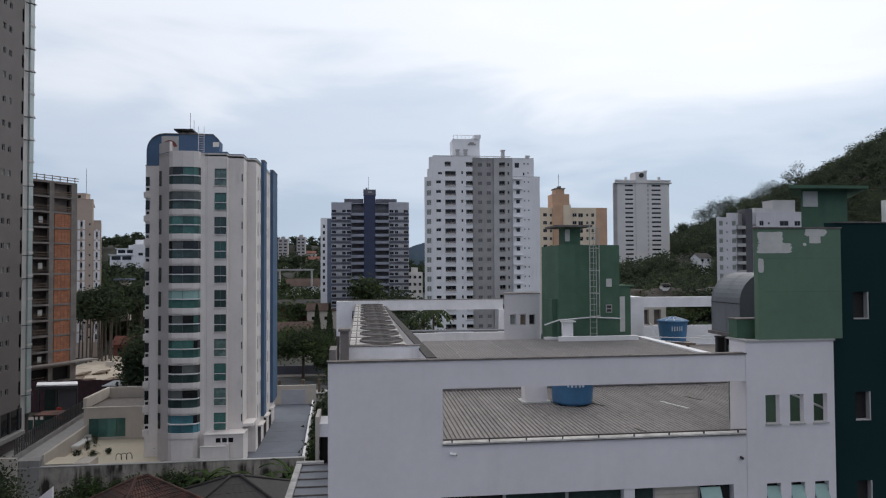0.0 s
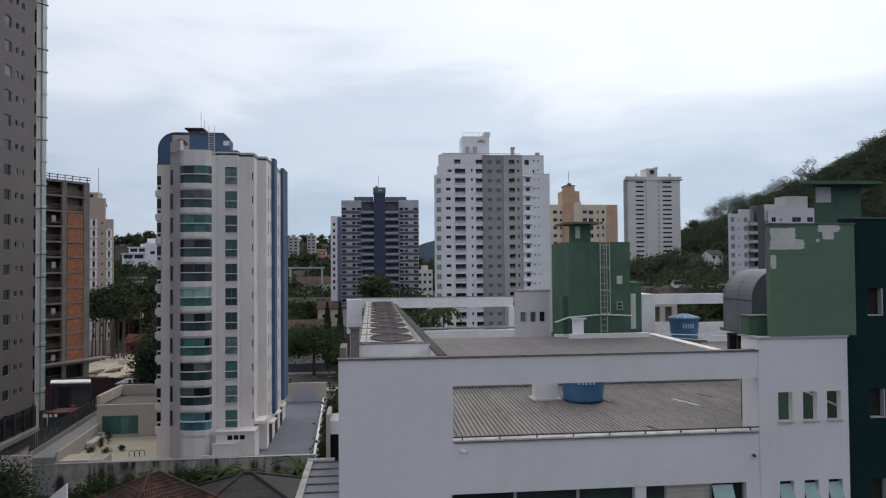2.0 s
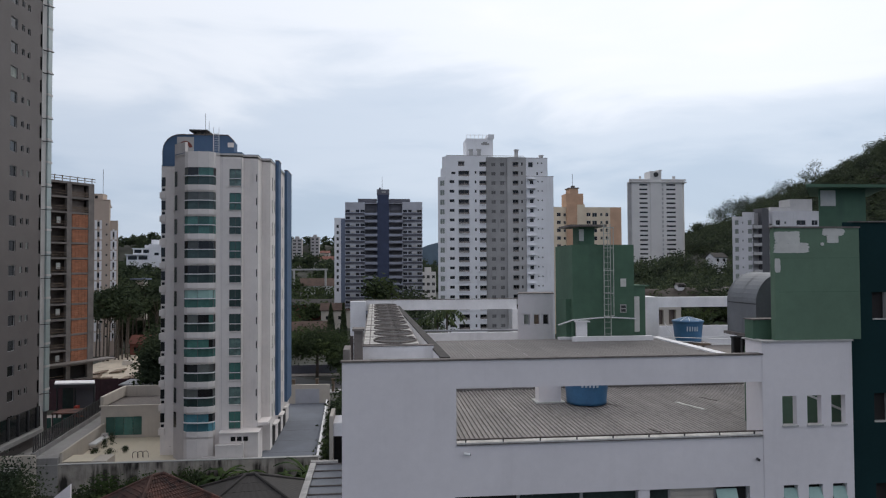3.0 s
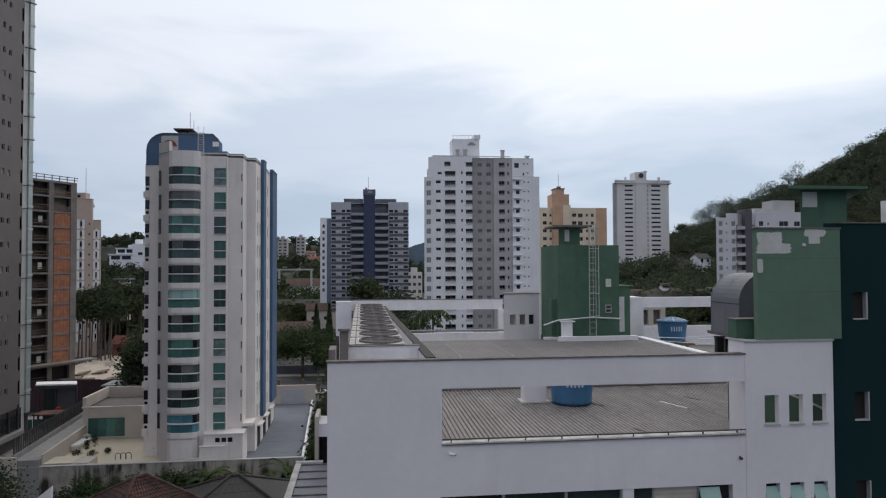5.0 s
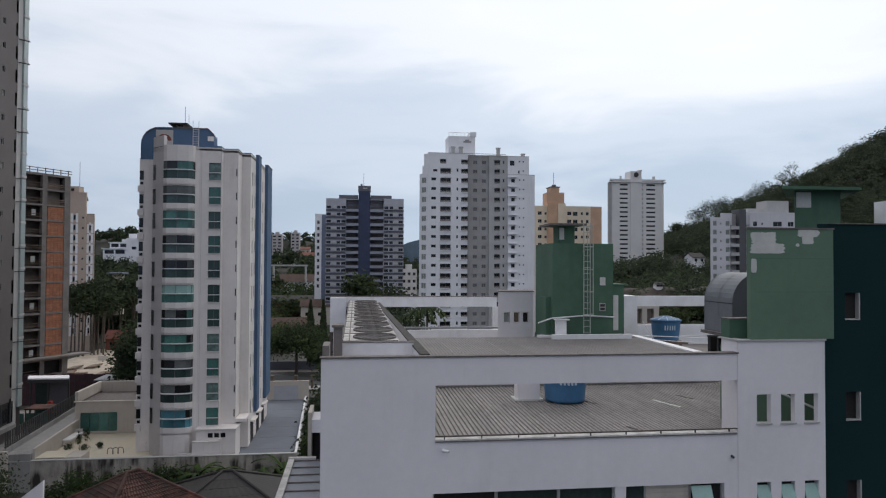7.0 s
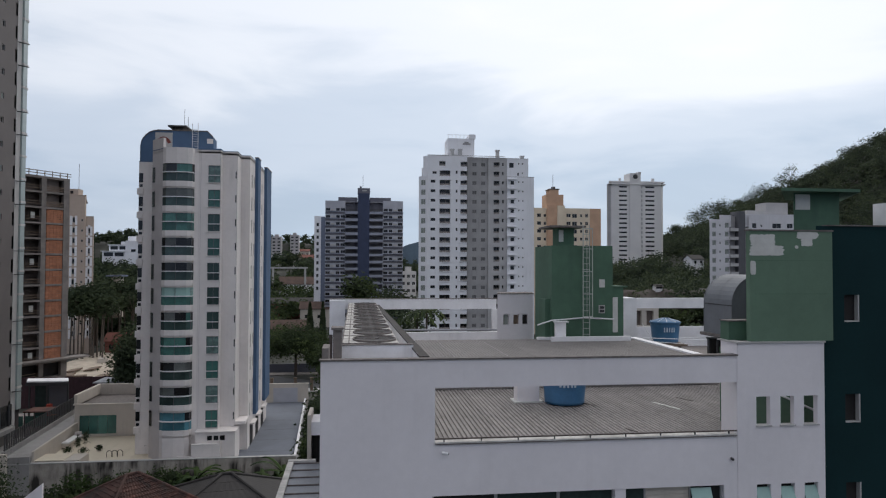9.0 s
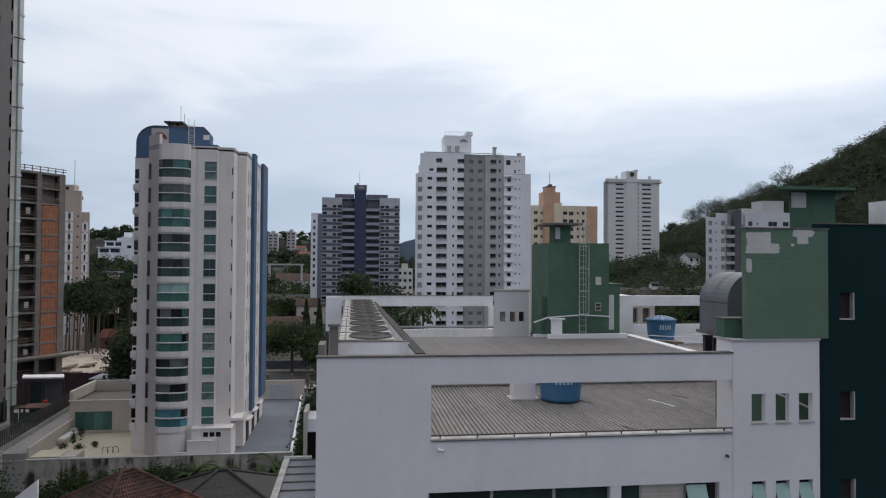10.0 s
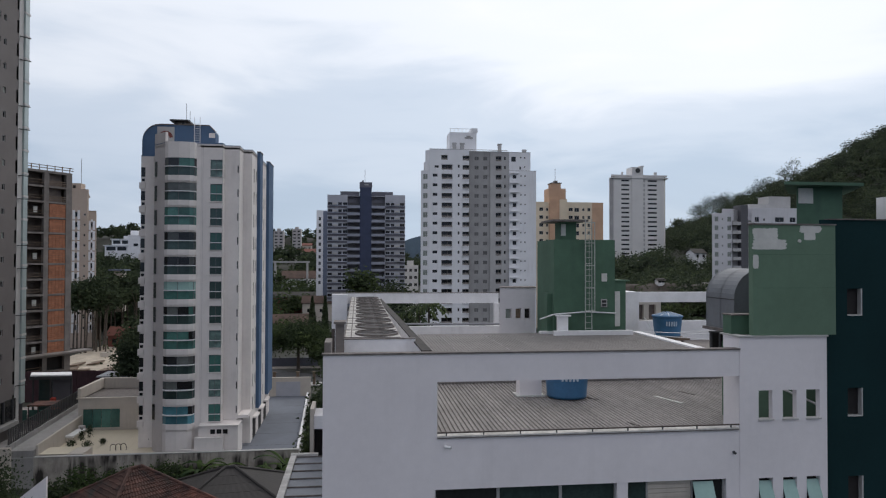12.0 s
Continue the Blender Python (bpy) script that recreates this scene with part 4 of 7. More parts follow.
for y0, y1 in ((90.3, 92.6), (99.2, 104.1)):
    part("pilaster", Geo().box(-12.95, -12.55, y0, y1, 6, 39.0), M_BLUE, cream, "blue pilaster")
    part("pilaster_cap", Geo().box(-13.0, -12.5, y0 - 0.05, y1 + 0.05, 39.0, 39.1), M_COPING, cream)
for x in (-17.95, -15.72, -14.02):
    part("render_joint", Geo().box(x - 0.012, x + 0.012, 82.185 if x < -15.7 else 83.29, 82.195 if x < -15.7 else 83.296, 6.2, 38.5), M_TOWER_GREY, cream)
for z in floors:
    part("slot_window", Geo().wall((-23.87, 83.98), (-23.45, 83.52), z - 0.1, z + 1.7), M_GLASS_DARK, cream)
# blue penthouse with a rounded shoulder
prof = [(-17.95, 38.4), (-17.95, 41.2), (-18.7, 42.0), (-24.6, 42.0)] + [(-24.6 - 2.2 * math.sin(t * math.pi / 12), 39.8 + 2.2 * math.cos(t * math.pi / 12)) for t in range(1, 7)] + [(-26.8, 37.0)]
g = Geo()
n = len(prof)
g.v = [(x, 89.0, z) for x, z in prof] + [(x, 91.0, z) for x, z in prof]
g.f = [tuple(reversed(range(n))), tuple(range(n, 2 * n))] + [(i, (i + 1) % n, n + (i + 1) % n, n + i) for i in range(n)]
g.m = [0] * len(g.f)
pent = part("penthouse", g, M_BLUE, cream, "blue rooftop block with rounded shoulder")
rim = Geo()
for (xa, za), (xb, zb) in zip(prof[1:], prof[2:]):
    rim.face(((xb, 88.9, zb), (xa, 88.9, za), (xa, 88.9, za + 0.12), (xb, 88.9, zb + 0.12)))
    rim.face(((xb, 88.9, zb + 0.12), (xa, 88.9, za + 0.12), (xa, 91.1, za + 0.12), (xb, 91.1, zb + 0.12)))
part("penthouse_rim", rim, M_COPING, pent)
part("penthouse_step", Geo().prism([(-17.95, 89.0), (-17.0, 89.0), (-17.0, 90.5), (-17.95, 90.5)], 38.4, 39.9), M_BLUE, pent)
part("white_end", Geo().box(-18.75, -18.0, 88.95, 89.0, 40.5, 41.1), M_TOWER, pent)
emblem = part("emblem_panel", Geo().box(-25.0, -22.95, 88.9, 89.0, 39.3, 41.75), M_LIGHT_GREY, pent)
arcg = Geo()
for i in range(7):
    a, c = math.pi * (0.08 + 0.84 * i / 7), math.pi * (0.08 + 0.84 * (i + 1) / 7)
    arcg.face([(-24.0 + r * math.cos(w), 88.88, 40.2 + r * math.sin(w) * 1.1) for r, w in ((0.55, a), (0.95, a), (0.95, c), (0.55, c))])
part("emblem_mark", arcg, material("dull_red", (0.22, 0.06, 0.05)), emblem)
part("vent_canopy", Geo().box(-23.6, -21.3, 89.2, 92, 42.6, 42.78).box(-23.1, -22.8, 89.6, 90, 42.0, 42.6).box(-22.2, -21.9, 89.6, 90, 42.0, 42.6), M_DARK_METAL, pent)
part("antenna", Geo().tube((-21.75, 90, 42.6), (-21.75, 90, 45.0), 0.03, 5).tube((-21.3, 90, 42.6), (-21.3, 90, 44.0), 0.03, 5), M_METAL, pent)
lad = part("roof_ladder", Geo().tube((-20.5, 88.8, 38.6), (-20.5, 88.8, 43), 0.035, 6).tube((-19.8, 88.8, 38.6), (-19.8, 88.8, 43), 0.035, 6), M_RAIL_WHITE, pent)
for k in range(12):
    part("rung", Geo().tube((-20.5, 88.8, 38.9 + 0.3 * k), (-19.8, 88.8, 38.9 + 0.3 * k), 0.025, 5), M_RAIL_WHITE, lad)
# ground-floor annex of the tower
part("annex", Geo().box(-17.9, -13.55, 80.9, 84, 2.6, 6.0).box(-18.0, -13.45, 80.8, 84, 6.0, 6.12), M_TOWER, cream)

part("annex_canopy", Geo().box(-13.95, -12.75, 83, 86, 6.4, 6.75), M_TOWER, cream)
for x in (-16.6, -15.9, -15.2):
    part("annex_window", Geo().box(x, x + 0.52, 80.85, 80.9, 5.15, 5.65), M_GLASS_DARK, cream)
part("shed", Geo().box(-18.25, -15.4, 80.4, 80.8, 2.6, 4.75).box(-18.3, -15.35, 80.36, 80.85, 4.75, 4.83).box(-15.4, -15.1, 80.4, 80.8, 2.6, 5.1), M_TOWER, cream)
part("stair_wall", Geo().prism([(-19.8, 80.5), (-18.3, 80.5), (-18.3, 80.8), (-19.8, 80.8)], 2.6, 3.5), M_TOWER, cream)
for k, y in enumerate((88, 93, 98)):
    # near-black slab on the wall paints the dark of a garage bay
    part("garage_bay", Geo().box(-12.97, -12.9, y, y + 2.2, 2.6, 5.2), M_INSIDE, cream)
    part("side_canopy", Geo().box(-12.9, -12.35, y - 0.3, y + 2.4, 5.3, 5.5), M_TOWER, cream)

# dark grey tower with a glass edge, close at one side of the view
dark = thing("apartment_tower", (-48, 80, 0), "dark grey apartment tower with small paired windows and glazed edge", "building")
p0, p1 = (-41.5, 62), (-41.5, 89.2)
rows = [7 + 2.87 * k for k in range(24)]
cols = [(u - 7.6 * j, w, dz, h) for j in range(3) for u, w, dz, h in ((19.9, 1.5, 0.05, 1.25), (22.3, 0.66, 0.4, 0.72), (23.65, 0.66, 0.4, 0.72))]
pale = mixed(M_GLASS_DARK, M_CURTAIN, 0.22, 3)
hs = grid_windows(dark, p0, p1, cols, rows, M_GLASS_DARK, chance=pale, mullions=0)
hs2 = [(26.75, 27.2, z - 0.1, z + 1.5) for z in rows]
g = Geo().wall(p0, p1, 0, 76, hs + hs2, 0.25)
g.wall((-58, 62), p0, 0, 76).wall((-41.5, 91.4), (-58, 91.4), 0, 76).wall((-58, 91.4), (-58, 62), 0, 76)
g.face(((-58, 62, 76), (-41.5, 62, 76), (-41.5, 91.4, 76), (-58, 91.4, 76)))
part("tower_wall", g, M_DARK_TOWER, dark)
part("edge_strip", Geo().box(-41.75, -41.45, 89.2, 90.3, 0, 76), M_LIGHT_GREY, dark)
for k in range(23):
    z = 7.2 + 2.87 * k
    part("edge_glass", Geo().box(-41.9, -41.25, 90.35, 91.4, z, z + 2.6), M_EDGE_GLASS, dark)
    part("edge_slab", Geo().box(-41.8, -41.2, 90.3, 91.5, z + 2.6, z + 2.87), M_LIGHT_GREY, dark)
    f = Geo()
    y = 89.3
    f.prism([(-41.45, y), (-40.55, y + 1.0), (-40.6, y + 1.1), (-41.45, y + 0.4)], z + 2.3, z + 2.38)
    if k % 3 != 1:
        part("fin", f, M_DARK_METAL, dark)

part("podium_glass", Geo().box(-41.4, -41.2, 70, 89, 5.7, 8.2), M_GLASS_DARK, dark)
part("podium_ledge", Geo().box(-41.5, -40.6, 70, 88.6, 5.1, 5.6), M_RAMP, dark)
for k in range(9):
    part("podium_post", Geo().box(-41.2, -41.05, 70.5 + 2.2 * k, 70.7 + 2.2 * k, 5.7, 8.2), M_DARK_METAL, dark)
solo("forecourt", Geo().box(-44, -38.7, 66, 92, -1, 3.5), M_RAMP, "pale concrete forecourt beside the dark tower", "forecourt", kind="structure")
solo("forecourt_wall", Geo().box(-46, -37.2, 79.2, 79.6, -1, 4.6), M_CREAM, "low pale forecourt wall", "wall", kind="structure")

# unfinished frame with orange brick infill
frame_b = thing("unfinished_building", (-60, 145, 0), "unfinished concrete frame building with orange brick infill", "building")
P0, P1 = Vector((-62.7, 137.0)), Vector((-57.3, 145.6))
D = (P1 - P0).normalized()
N = Vector((-D.y, D.x))
L = (P1 - P0).length


def fp(u, w):
    q = P0 + D * u + N * w
    return (q.x, q.y)


def slab(u0, u1, w0, w1, z0, z1):
    return Geo().prism([fp(u0, w0), fp(u1, w0), fp(u1, w1), fp(u0, w1)], z0, z1)


bz = [3.06 + 3.02 * k for k in range(14)]
for k, z in enumerate(bz[:-1]):
    part("floor_slab", slab(-6, L, 0, 12, z - 0.2, z + 0.15), M_CONCRETE, frame_b)
    # back sheet whose dark colour carries the shade of the open floor
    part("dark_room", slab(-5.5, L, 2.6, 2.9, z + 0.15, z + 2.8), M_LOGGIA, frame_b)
    for u, w in ((-5.9, 0.5), (0.25, 0.5), (L * 0.42, 0.95), (L - 1.25, 1.24)):
        part("column", slab(u, u + w, -0.03, 0.7, z + 0.15, z + 2.82), M_CONCRETE, frame_b)
    if 0 < k < 11:
        for r in range(7):
            for c in range(5):
                u = L * 0.53 + c * 0.72 + (0.0 if r % 2 else 0.12)
                part("brick", slab(u, min(u + 0.69, L - 1.27), 0.12, 0.3, z + 0.17 + r * 0.37, z + 0.51 + r * 0.37), M_BRICK, frame_b)
    for h in (0.6, 1.1):
        part("guard_rail", slab(0.75, L * 0.42, 0.1, 0.2, z + h + 0.05 * math.sin(7 * k), z + h + 0.1 + 0.05 * math.sin(7 * k)), M_TIMBER, frame_b)
    if k % 3 == 1:
        part("site_board", slab(L * 0.27, L * 0.35, 0.9, 1.0, z + 0.9, z + 2.1), M_PLASTER, frame_b, "pale board leaning on an upper floor")
    if k >= 11:
        # set-back wall, again with the shade in its colour
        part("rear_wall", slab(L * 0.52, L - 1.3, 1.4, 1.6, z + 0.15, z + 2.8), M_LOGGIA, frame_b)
        for h in (0.35, 0.7, 1.05):
            part("guard_rail", slab(L * 0.45, L, 0.1, 0.2, z + h, z + h + 0.14), M_TIMBER, frame_b)
part("end_wall", slab(L - 0.3, L, 0.75, 11.5, 4.2, bz[-1] - 0.4), M_CONCRETE, frame_b)
part("roof_slab", slab(-6, L, 0, 12, bz[-1] - 0.35, bz[-1] + 0.1), M_CONCRETE, frame_b)
for h in (0.5, 1.0):
    part("guard_rail", slab(-6, L + 0.3, 0, 0.15, bz[-1] + h, bz[-1] + h + 0.12), M_TIMBER, frame_b)
for k in range(7):
    part("rail_post", slab(k * 1.6, k * 1.6 + 0.12, 0, 0.12, bz[-1] + 0.1, bz[-1] + 1.2), M_TIMBER, frame_b)
part("hoarded_base", slab(-6, L, 1.2, 1.5, 0, 6.4), M_INSIDE, frame_b)
for u in (0.2, L * 0.42, L - 0.8):
    part("base_column", slab(u, u + 0.7, -0.05, 0.7, 0, 6.5), M_CONCRETE, frame_b)
part("apron_canopy", slab(-6, L + 3.5, -2.2, 0.5, 6.5, 6.8), M_CONCRETE, frame_b)

# beige tower behind it
beige = thing("apartment_tower", (-80, 215, 0), "beige apartment tower with narrow white window strips", "building")
g = Geo()
q0, q1 = (-84.5, 204.2), (-76.45, 205.0)
q2, q3 = (-76.4, 205.7), (-74.4, 205.9)
rows = [37.2 - 2.93 * k for k in range(12)]
hs = grid_windows(beige, q0, q1, [(4.85, 0.65, 0.0, 1.5), (7.1, 0.5, 0.4, 0.6)], rows, M_GLASS_DARK, mullions=0)
hs3 = grid_windows(beige, q2, q3, [(0.6, 0.5, 0.0, 1.5)], rows[1:], M_GLASS_DARK, mullions=0)
g.wall(q0, q1, 0, 45.1, hs, 0.25).wall(q2, q3, 0, 39.1, hs3, 0.25).wall(q1, q2, 0, 45.1).wall(q3, (-83, 230), 0, 39.1).wall((-96, 230), q0, 0, 45.1)
g.prism([q2, q3, (-83, 230), (-85, 230)], 38.8, 39.0).prism([q0, q1, (-85, 230), (-96, 230)], 44.8, 45.0)
# walls in the beige that has the shade mixed in
part("tower_wall", g, M_BEIGE, beige)
part("lift_house", Geo().box(-81.4, -78.6, 205.8, 209, 45.0, 46.9), M_BEIGE, beige)
# opening drawn as a near-black slab, its shade painted
part("lift_opening", Geo().box(-80.8, -80.0, 205.7, 205.8, 45.5, 46.3), M_INSIDE, beige)
d = (Vector(q1) - Vector(q0)).normalized()
nn = Vector((d.y, -d.x)) * 0.08
for base, u0, u1, skip in ((q0, 4.2, 4.84, 0), (q0, 5.51, 6.1, 0), (q2, 0.05, 0.59, 1), (q2, 1.11, 1.7, 1)):
    a, c = Vector(base) + d * u0, Vector(base) + d * u1
    for z in rows[skip:]:
        part("white_panel", Geo().prism([tuple(a + nn), tuple(c + nn), tuple(c - nn * 0.1), tuple(a - nn * 0.1)], z - 0.7, z + 1.9), M_WHITE_TOP, beige)
for z in rows[1:]:
    part("white_spandrel", Geo().prism([tuple(Vector(q2) + d * 0.6 + nn), tuple(Vector(q2) + d * 1.1 + nn), tuple(Vector(q2) + d * 1.1), tuple(Vector(q2) + d * 0.6)], z + 1.6, z + 2.3), M_WHITE_TOP, beige)
part("antenna", Geo().tube((-78.6, 206, 46.9), (-78.6, 206, 54), 0.07, 5), M_METAL, beige)

M_BALCONY = material("grey_blue_balcony_paint", (0.30, 0.32, 0.39), vary=0.08, scale=0.3)
# navy tower with long balconies
navy = thing("apartment_tower", (3, 290, 0), "navy and pale blue apartment tower with long balconies", "building")
Y = 281
rows = [47.75 - 2.874 * k for k in range(16)]
a, c = (-12.3, Y), (-4.2, Y)
colsL = [(0.2, 1.75, 0, 1.12), (4.35, 1.45, 0, 1.12), (6.25, 1.75, 0, 1.12)]
colsR = [(0.3, 1.7, 0, 1.12), (2.45, 1.4, 0, 1.12), (6.15, 1.85, 0, 1.12)]
g = Geo().wall(a, c, 0, 51.9, grid_windows(navy, a, c, colsL, rows, M_GLASS_DARK, frame_mat=M_SLATE_DARK), 0.25)
a2, c2 = (11.1, Y), (19.4, Y)
g.wall(a2, c2, 0, 52.1, grid_windows(navy, a2, c2, colsR, rows, M_GLASS_DARK, frame_mat=M_SLATE_DARK), 0.25)
g.wall((19.4, Y), (20.6, Y + 18), 0, 52).wall((20.6, Y + 18), (-12.3, Y + 18), 0, 52).wall((-12.3, Y + 18), (-12.3, Y), 0, 52)
g.prism([(-12.3, Y + .1), (19.4, Y + .1), (20.6, Y + 18), (-12.3, Y + 18)], 51.4, 51.6)
part("tower_wall", g, M_PALE_BLUE, navy)
for x0, x1 in ((-4.2, 0.85), (5.6, 11.1)):
    part("band_wall", Geo().box(x0, x1, Y + 1.6, Y + 3, 0, 51.8), M_SLATE_DARK, navy)
part("core", Geo().box(0.85, 5.6, Y - 1.0, Y + 4, 0, 55.0), M_NAVY, navy, "navy lift core")
part("core_top", Geo().box(0.7, 5.8, Y - 0.5, Y + 5, 55.0, 57.2).box(1.6, 2.4, Y, Y + 1, 57.2, 58.0), M_SLATE_DARK, navy)
part("core_vent", Geo().box(2.6, 4.4, Y - 0.56, Y - 0.5, 55.9, 56.4), M_LIGHT_GREY, navy)
for x0, x1 in ((-7.1, 0.7), (5.8, 14.4)):
    part("penthouse", Geo().box(x0, x1, Y + 0.4, Y + 9, 51.6, 53.4), M_SLATE_DARK, navy)
part("antenna", Geo().tube((2.9, Y + 1, 57.2), (2.9, Y + 1, 62.5), 0.08, 5), M_METAL, navy)
for k, z in enumerate(rows):
    for x0, x1 in ((-4.3, 0.85), (5.6, 11.2)):
        b = part("balcony", Geo().box(x0, x1, Y - 1.0, Y - 0.8, z - 1.3, z - 0.2).box(x0, x1, Y - 0.8, Y + 1.6, z - 1.3, z - 1.15), M_BALCONY, navy)
        part("balcony_door", Geo().box(x0 + 0.5, x1 - 0.5, Y + 1.5, Y + 1.6, z - 1.1, z + 1.1), M_CORE, b)
    for x0, x1 in ((-12.3, -4.3), (11.2, 19.4)):
        part("sill_band", Geo().box(x0, x1, Y - 0.14, Y - 0.003, z - 1.2, z - 0.25), M_SLATE_DARK, navy)
        part("shade_fin", Geo().box(x0, x1, Y - 0.45, Y - 0.14, z - 0.35, z - 0.25), M_SLATE, navy)
        m = x0 + (2.3 if x0 < 0 else 4.2)
        part("ac_shelf", Geo().box(m, m + 1.5, Y - 0.3, Y - 0.003, z + 0.15, z + 0.7), M_LIGHT_GREY, navy)


# white and grey tower in the middle
mid = thing("apartment_tower", (36, 208, 0), "tall white apartment tower with grey centre bays", "building")
Y = 199
P = 2.83
rows = [49.4 - P * k for k in range(17)]
up2 = [52.2, 54.95]


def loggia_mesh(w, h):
    """A recessed balcony bay: back wall with shade in its colour, dark door, low guard; y runs inwards."""
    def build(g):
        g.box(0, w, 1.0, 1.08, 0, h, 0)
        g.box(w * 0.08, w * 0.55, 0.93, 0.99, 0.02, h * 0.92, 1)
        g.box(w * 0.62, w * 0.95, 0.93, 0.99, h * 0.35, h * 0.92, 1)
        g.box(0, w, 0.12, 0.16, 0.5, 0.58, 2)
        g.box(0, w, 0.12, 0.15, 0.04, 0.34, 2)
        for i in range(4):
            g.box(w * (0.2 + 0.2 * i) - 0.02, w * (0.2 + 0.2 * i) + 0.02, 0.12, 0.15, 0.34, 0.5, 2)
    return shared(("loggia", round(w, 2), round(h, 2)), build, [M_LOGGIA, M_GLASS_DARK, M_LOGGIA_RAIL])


def grid_loggias(a, c, cols, rows):
    holes = []
    for z in rows:
        for u, w, dz, h in cols:
            holes.append((u, u + w, z + dz, z + dz + h))
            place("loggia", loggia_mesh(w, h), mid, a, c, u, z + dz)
    return holes


# white bay with two columns of loggias
a, c = (20.9, Y), (32.7, Y)
small = [(0.95, 1.4, 0.45, 0.85), (8.45, 0.5, 0.4, 0.9)]
deep = [(3.6, 3.2, -0.28, 1.62), (9.85, 1.95, -0.15, 1.42)]
hs = grid_windows(mid, a, c, small, rows, M_GLASS_DARK, frame_mat=M_DARK_TOWER)
g = Geo().wall(a, c, 0, 51.6, hs + grid_loggias(a, c, deep, rows), 0.9)
hs = grid_windows(mid, a, c, [(1.5, 1.2, 0.3, 0.7), (8.45, 0.5, 0.4, 0.9)], up2[:1], M_GLASS_DARK, frame_mat=M_DARK_TOWER) + grid_loggias(a, c, deep, up2[:1])
hs += grid_loggias(a, c, [(3.5, 1.85, -0.05, 1.4), (9.85, 1.95, -0.15, 1.42)], up2[1:])
g.wall(a, c, 51.6, 58.0, hs, 0.9)
ch0, ch1 = (18.5, Y + 1.6), (20.9, Y)
g.wall(ch0, ch1, 0, 51.8, grid_windows(mid, ch0, ch1, [(0.7, 1.5, -0.3, 1.6)], rows, M_CURTAIN, frame_mat=M_RAIL_WHITE), 0.3)
g.wall((21.5, Y + 24), ch0, 0, 51.8).wall((19.8, Y + 1.6), (20.9, Y), 51.8, 57.8).wall((22.4, Y + 24), (19.8, Y + 1.6), 51.8, 57.6)
# white bay with the lower outer part
a, c = (44.9, Y), (53.1, Y)
cols = [(1.0, 1.1, 0.3, 1.1), (3.35, 0.38, 0.9, 0.4), (4.6, 0.38, 0.9, 0.4)]
hs = grid_windows(mid, a, c, cols, rows, M_GLASS_DARK, frame_mat=M_DARK_TOWER, mullions=0)
g.wall(a, c, 0, 52.0, hs, 0.3)
a, c = (44.3, Y + 0.6), (51.5, Y + 0.6)
g.wall(a, c, 51.5, 57.6, grid_windows(mid, a, c, [(1.3, 1.4, -0.1, 1.5), (4.0, 0.45, 0.9, 0.45), (5.2, 0.45, 0.9, 0.45)], up2[1:], M_GLASS_DARK, mullions=0)
       + grid_windows(mid, a, c, [(3.8, 0.5, 0.3, 0.9), (5.2, 0.4, 0.9, 0.4)], up2[:1], M_GLASS_DARK, mullions=0), 0.3)
g.wall((53.1, Y), (56, Y + 24), 0, 52).wall((51.5, Y + .6), (54, Y + 24), 52, 57.6).wall((56, Y + 24), (21.5, Y + 24), 0, 57.6).wall((44.9, Y + 0.5), (44.9, Y), 0, 52)
g.prism([(18.6, Y + 1.7), (19.6, Y + 1.2), (32, Y + 1.2), (32, Y + 23.9), (21.6, Y + 23.9)], 51.5, 51.75)
g.prism([(45, Y + .1), (53, Y + .1), (55.9, Y + 23.9), (45, Y + 23.9)], 51.5, 51.75)
g.prism([(19.9, Y + 1.7), (21, Y + 1.1), (51.4, Y + 1.1), (53.9, Y + 23.9), (22.5, Y + 23.9)], 57.1, 57.4)
part("tower_wall", g, M_WHITE_FAR, mid)
a, c = (32.7, Y + 0.9), (39.2, Y + 0.9)
hs = grid_windows(mid, a, c, [(1.75, 1.3, 0.1, 1.1), (4.4, 1.3, 0.1, 1.1)], rows + up2, M_GREY_PANE, frame_mat=M_GREY_FAR)
part("grey_bay", Geo().wall(a, c, 0, 57.8, hs, 0.25).wall((32.7, Y), a, 0, 57.8), M_GREY_FAR, mid, "grey rendered bay")
a, c = (39.2, Y + 0.5), (44.9, Y + 0.5)
hs = grid_windows(mid, a, c, [(4.2, 0.5, 0.35, 0.95)], rows + up2, M_GLASS_DARK, frame_mat=M_DARK_TOWER) + grid_loggias(a, c, [(1.65, 1.75, -0.1, 1.5)], rows + up2)
part("grey_bay", Geo().wall(a, c, 0, 57.8, hs, 0.9).wall((39.2, Y + .9), a, 0, 57.8), M_GREY_FAR2, mid, "light grey rendered bay")
for z in rows:
    part("balcony", Geo().box(44.8, 47.6, Y - 0.7, Y - 0.003, z + 1.75, z + 1.95).box(44.8, 44.95, Y - 0.7, Y - 0.003, z + 1.35, z + 1.75), M_WHITE_FAR, mid)
    part("sill", Geo().box(24.4, 27.8, Y - 0.2, Y - 0.003, z - 0.45, z - 0.28), M_WHITE_FAR, mid)
    part("sill", Geo().box(30.6, 32.7, Y - 0.2, Y - 0.003, z - 0.32, z - 0.15), M_WHITE_FAR, mid)

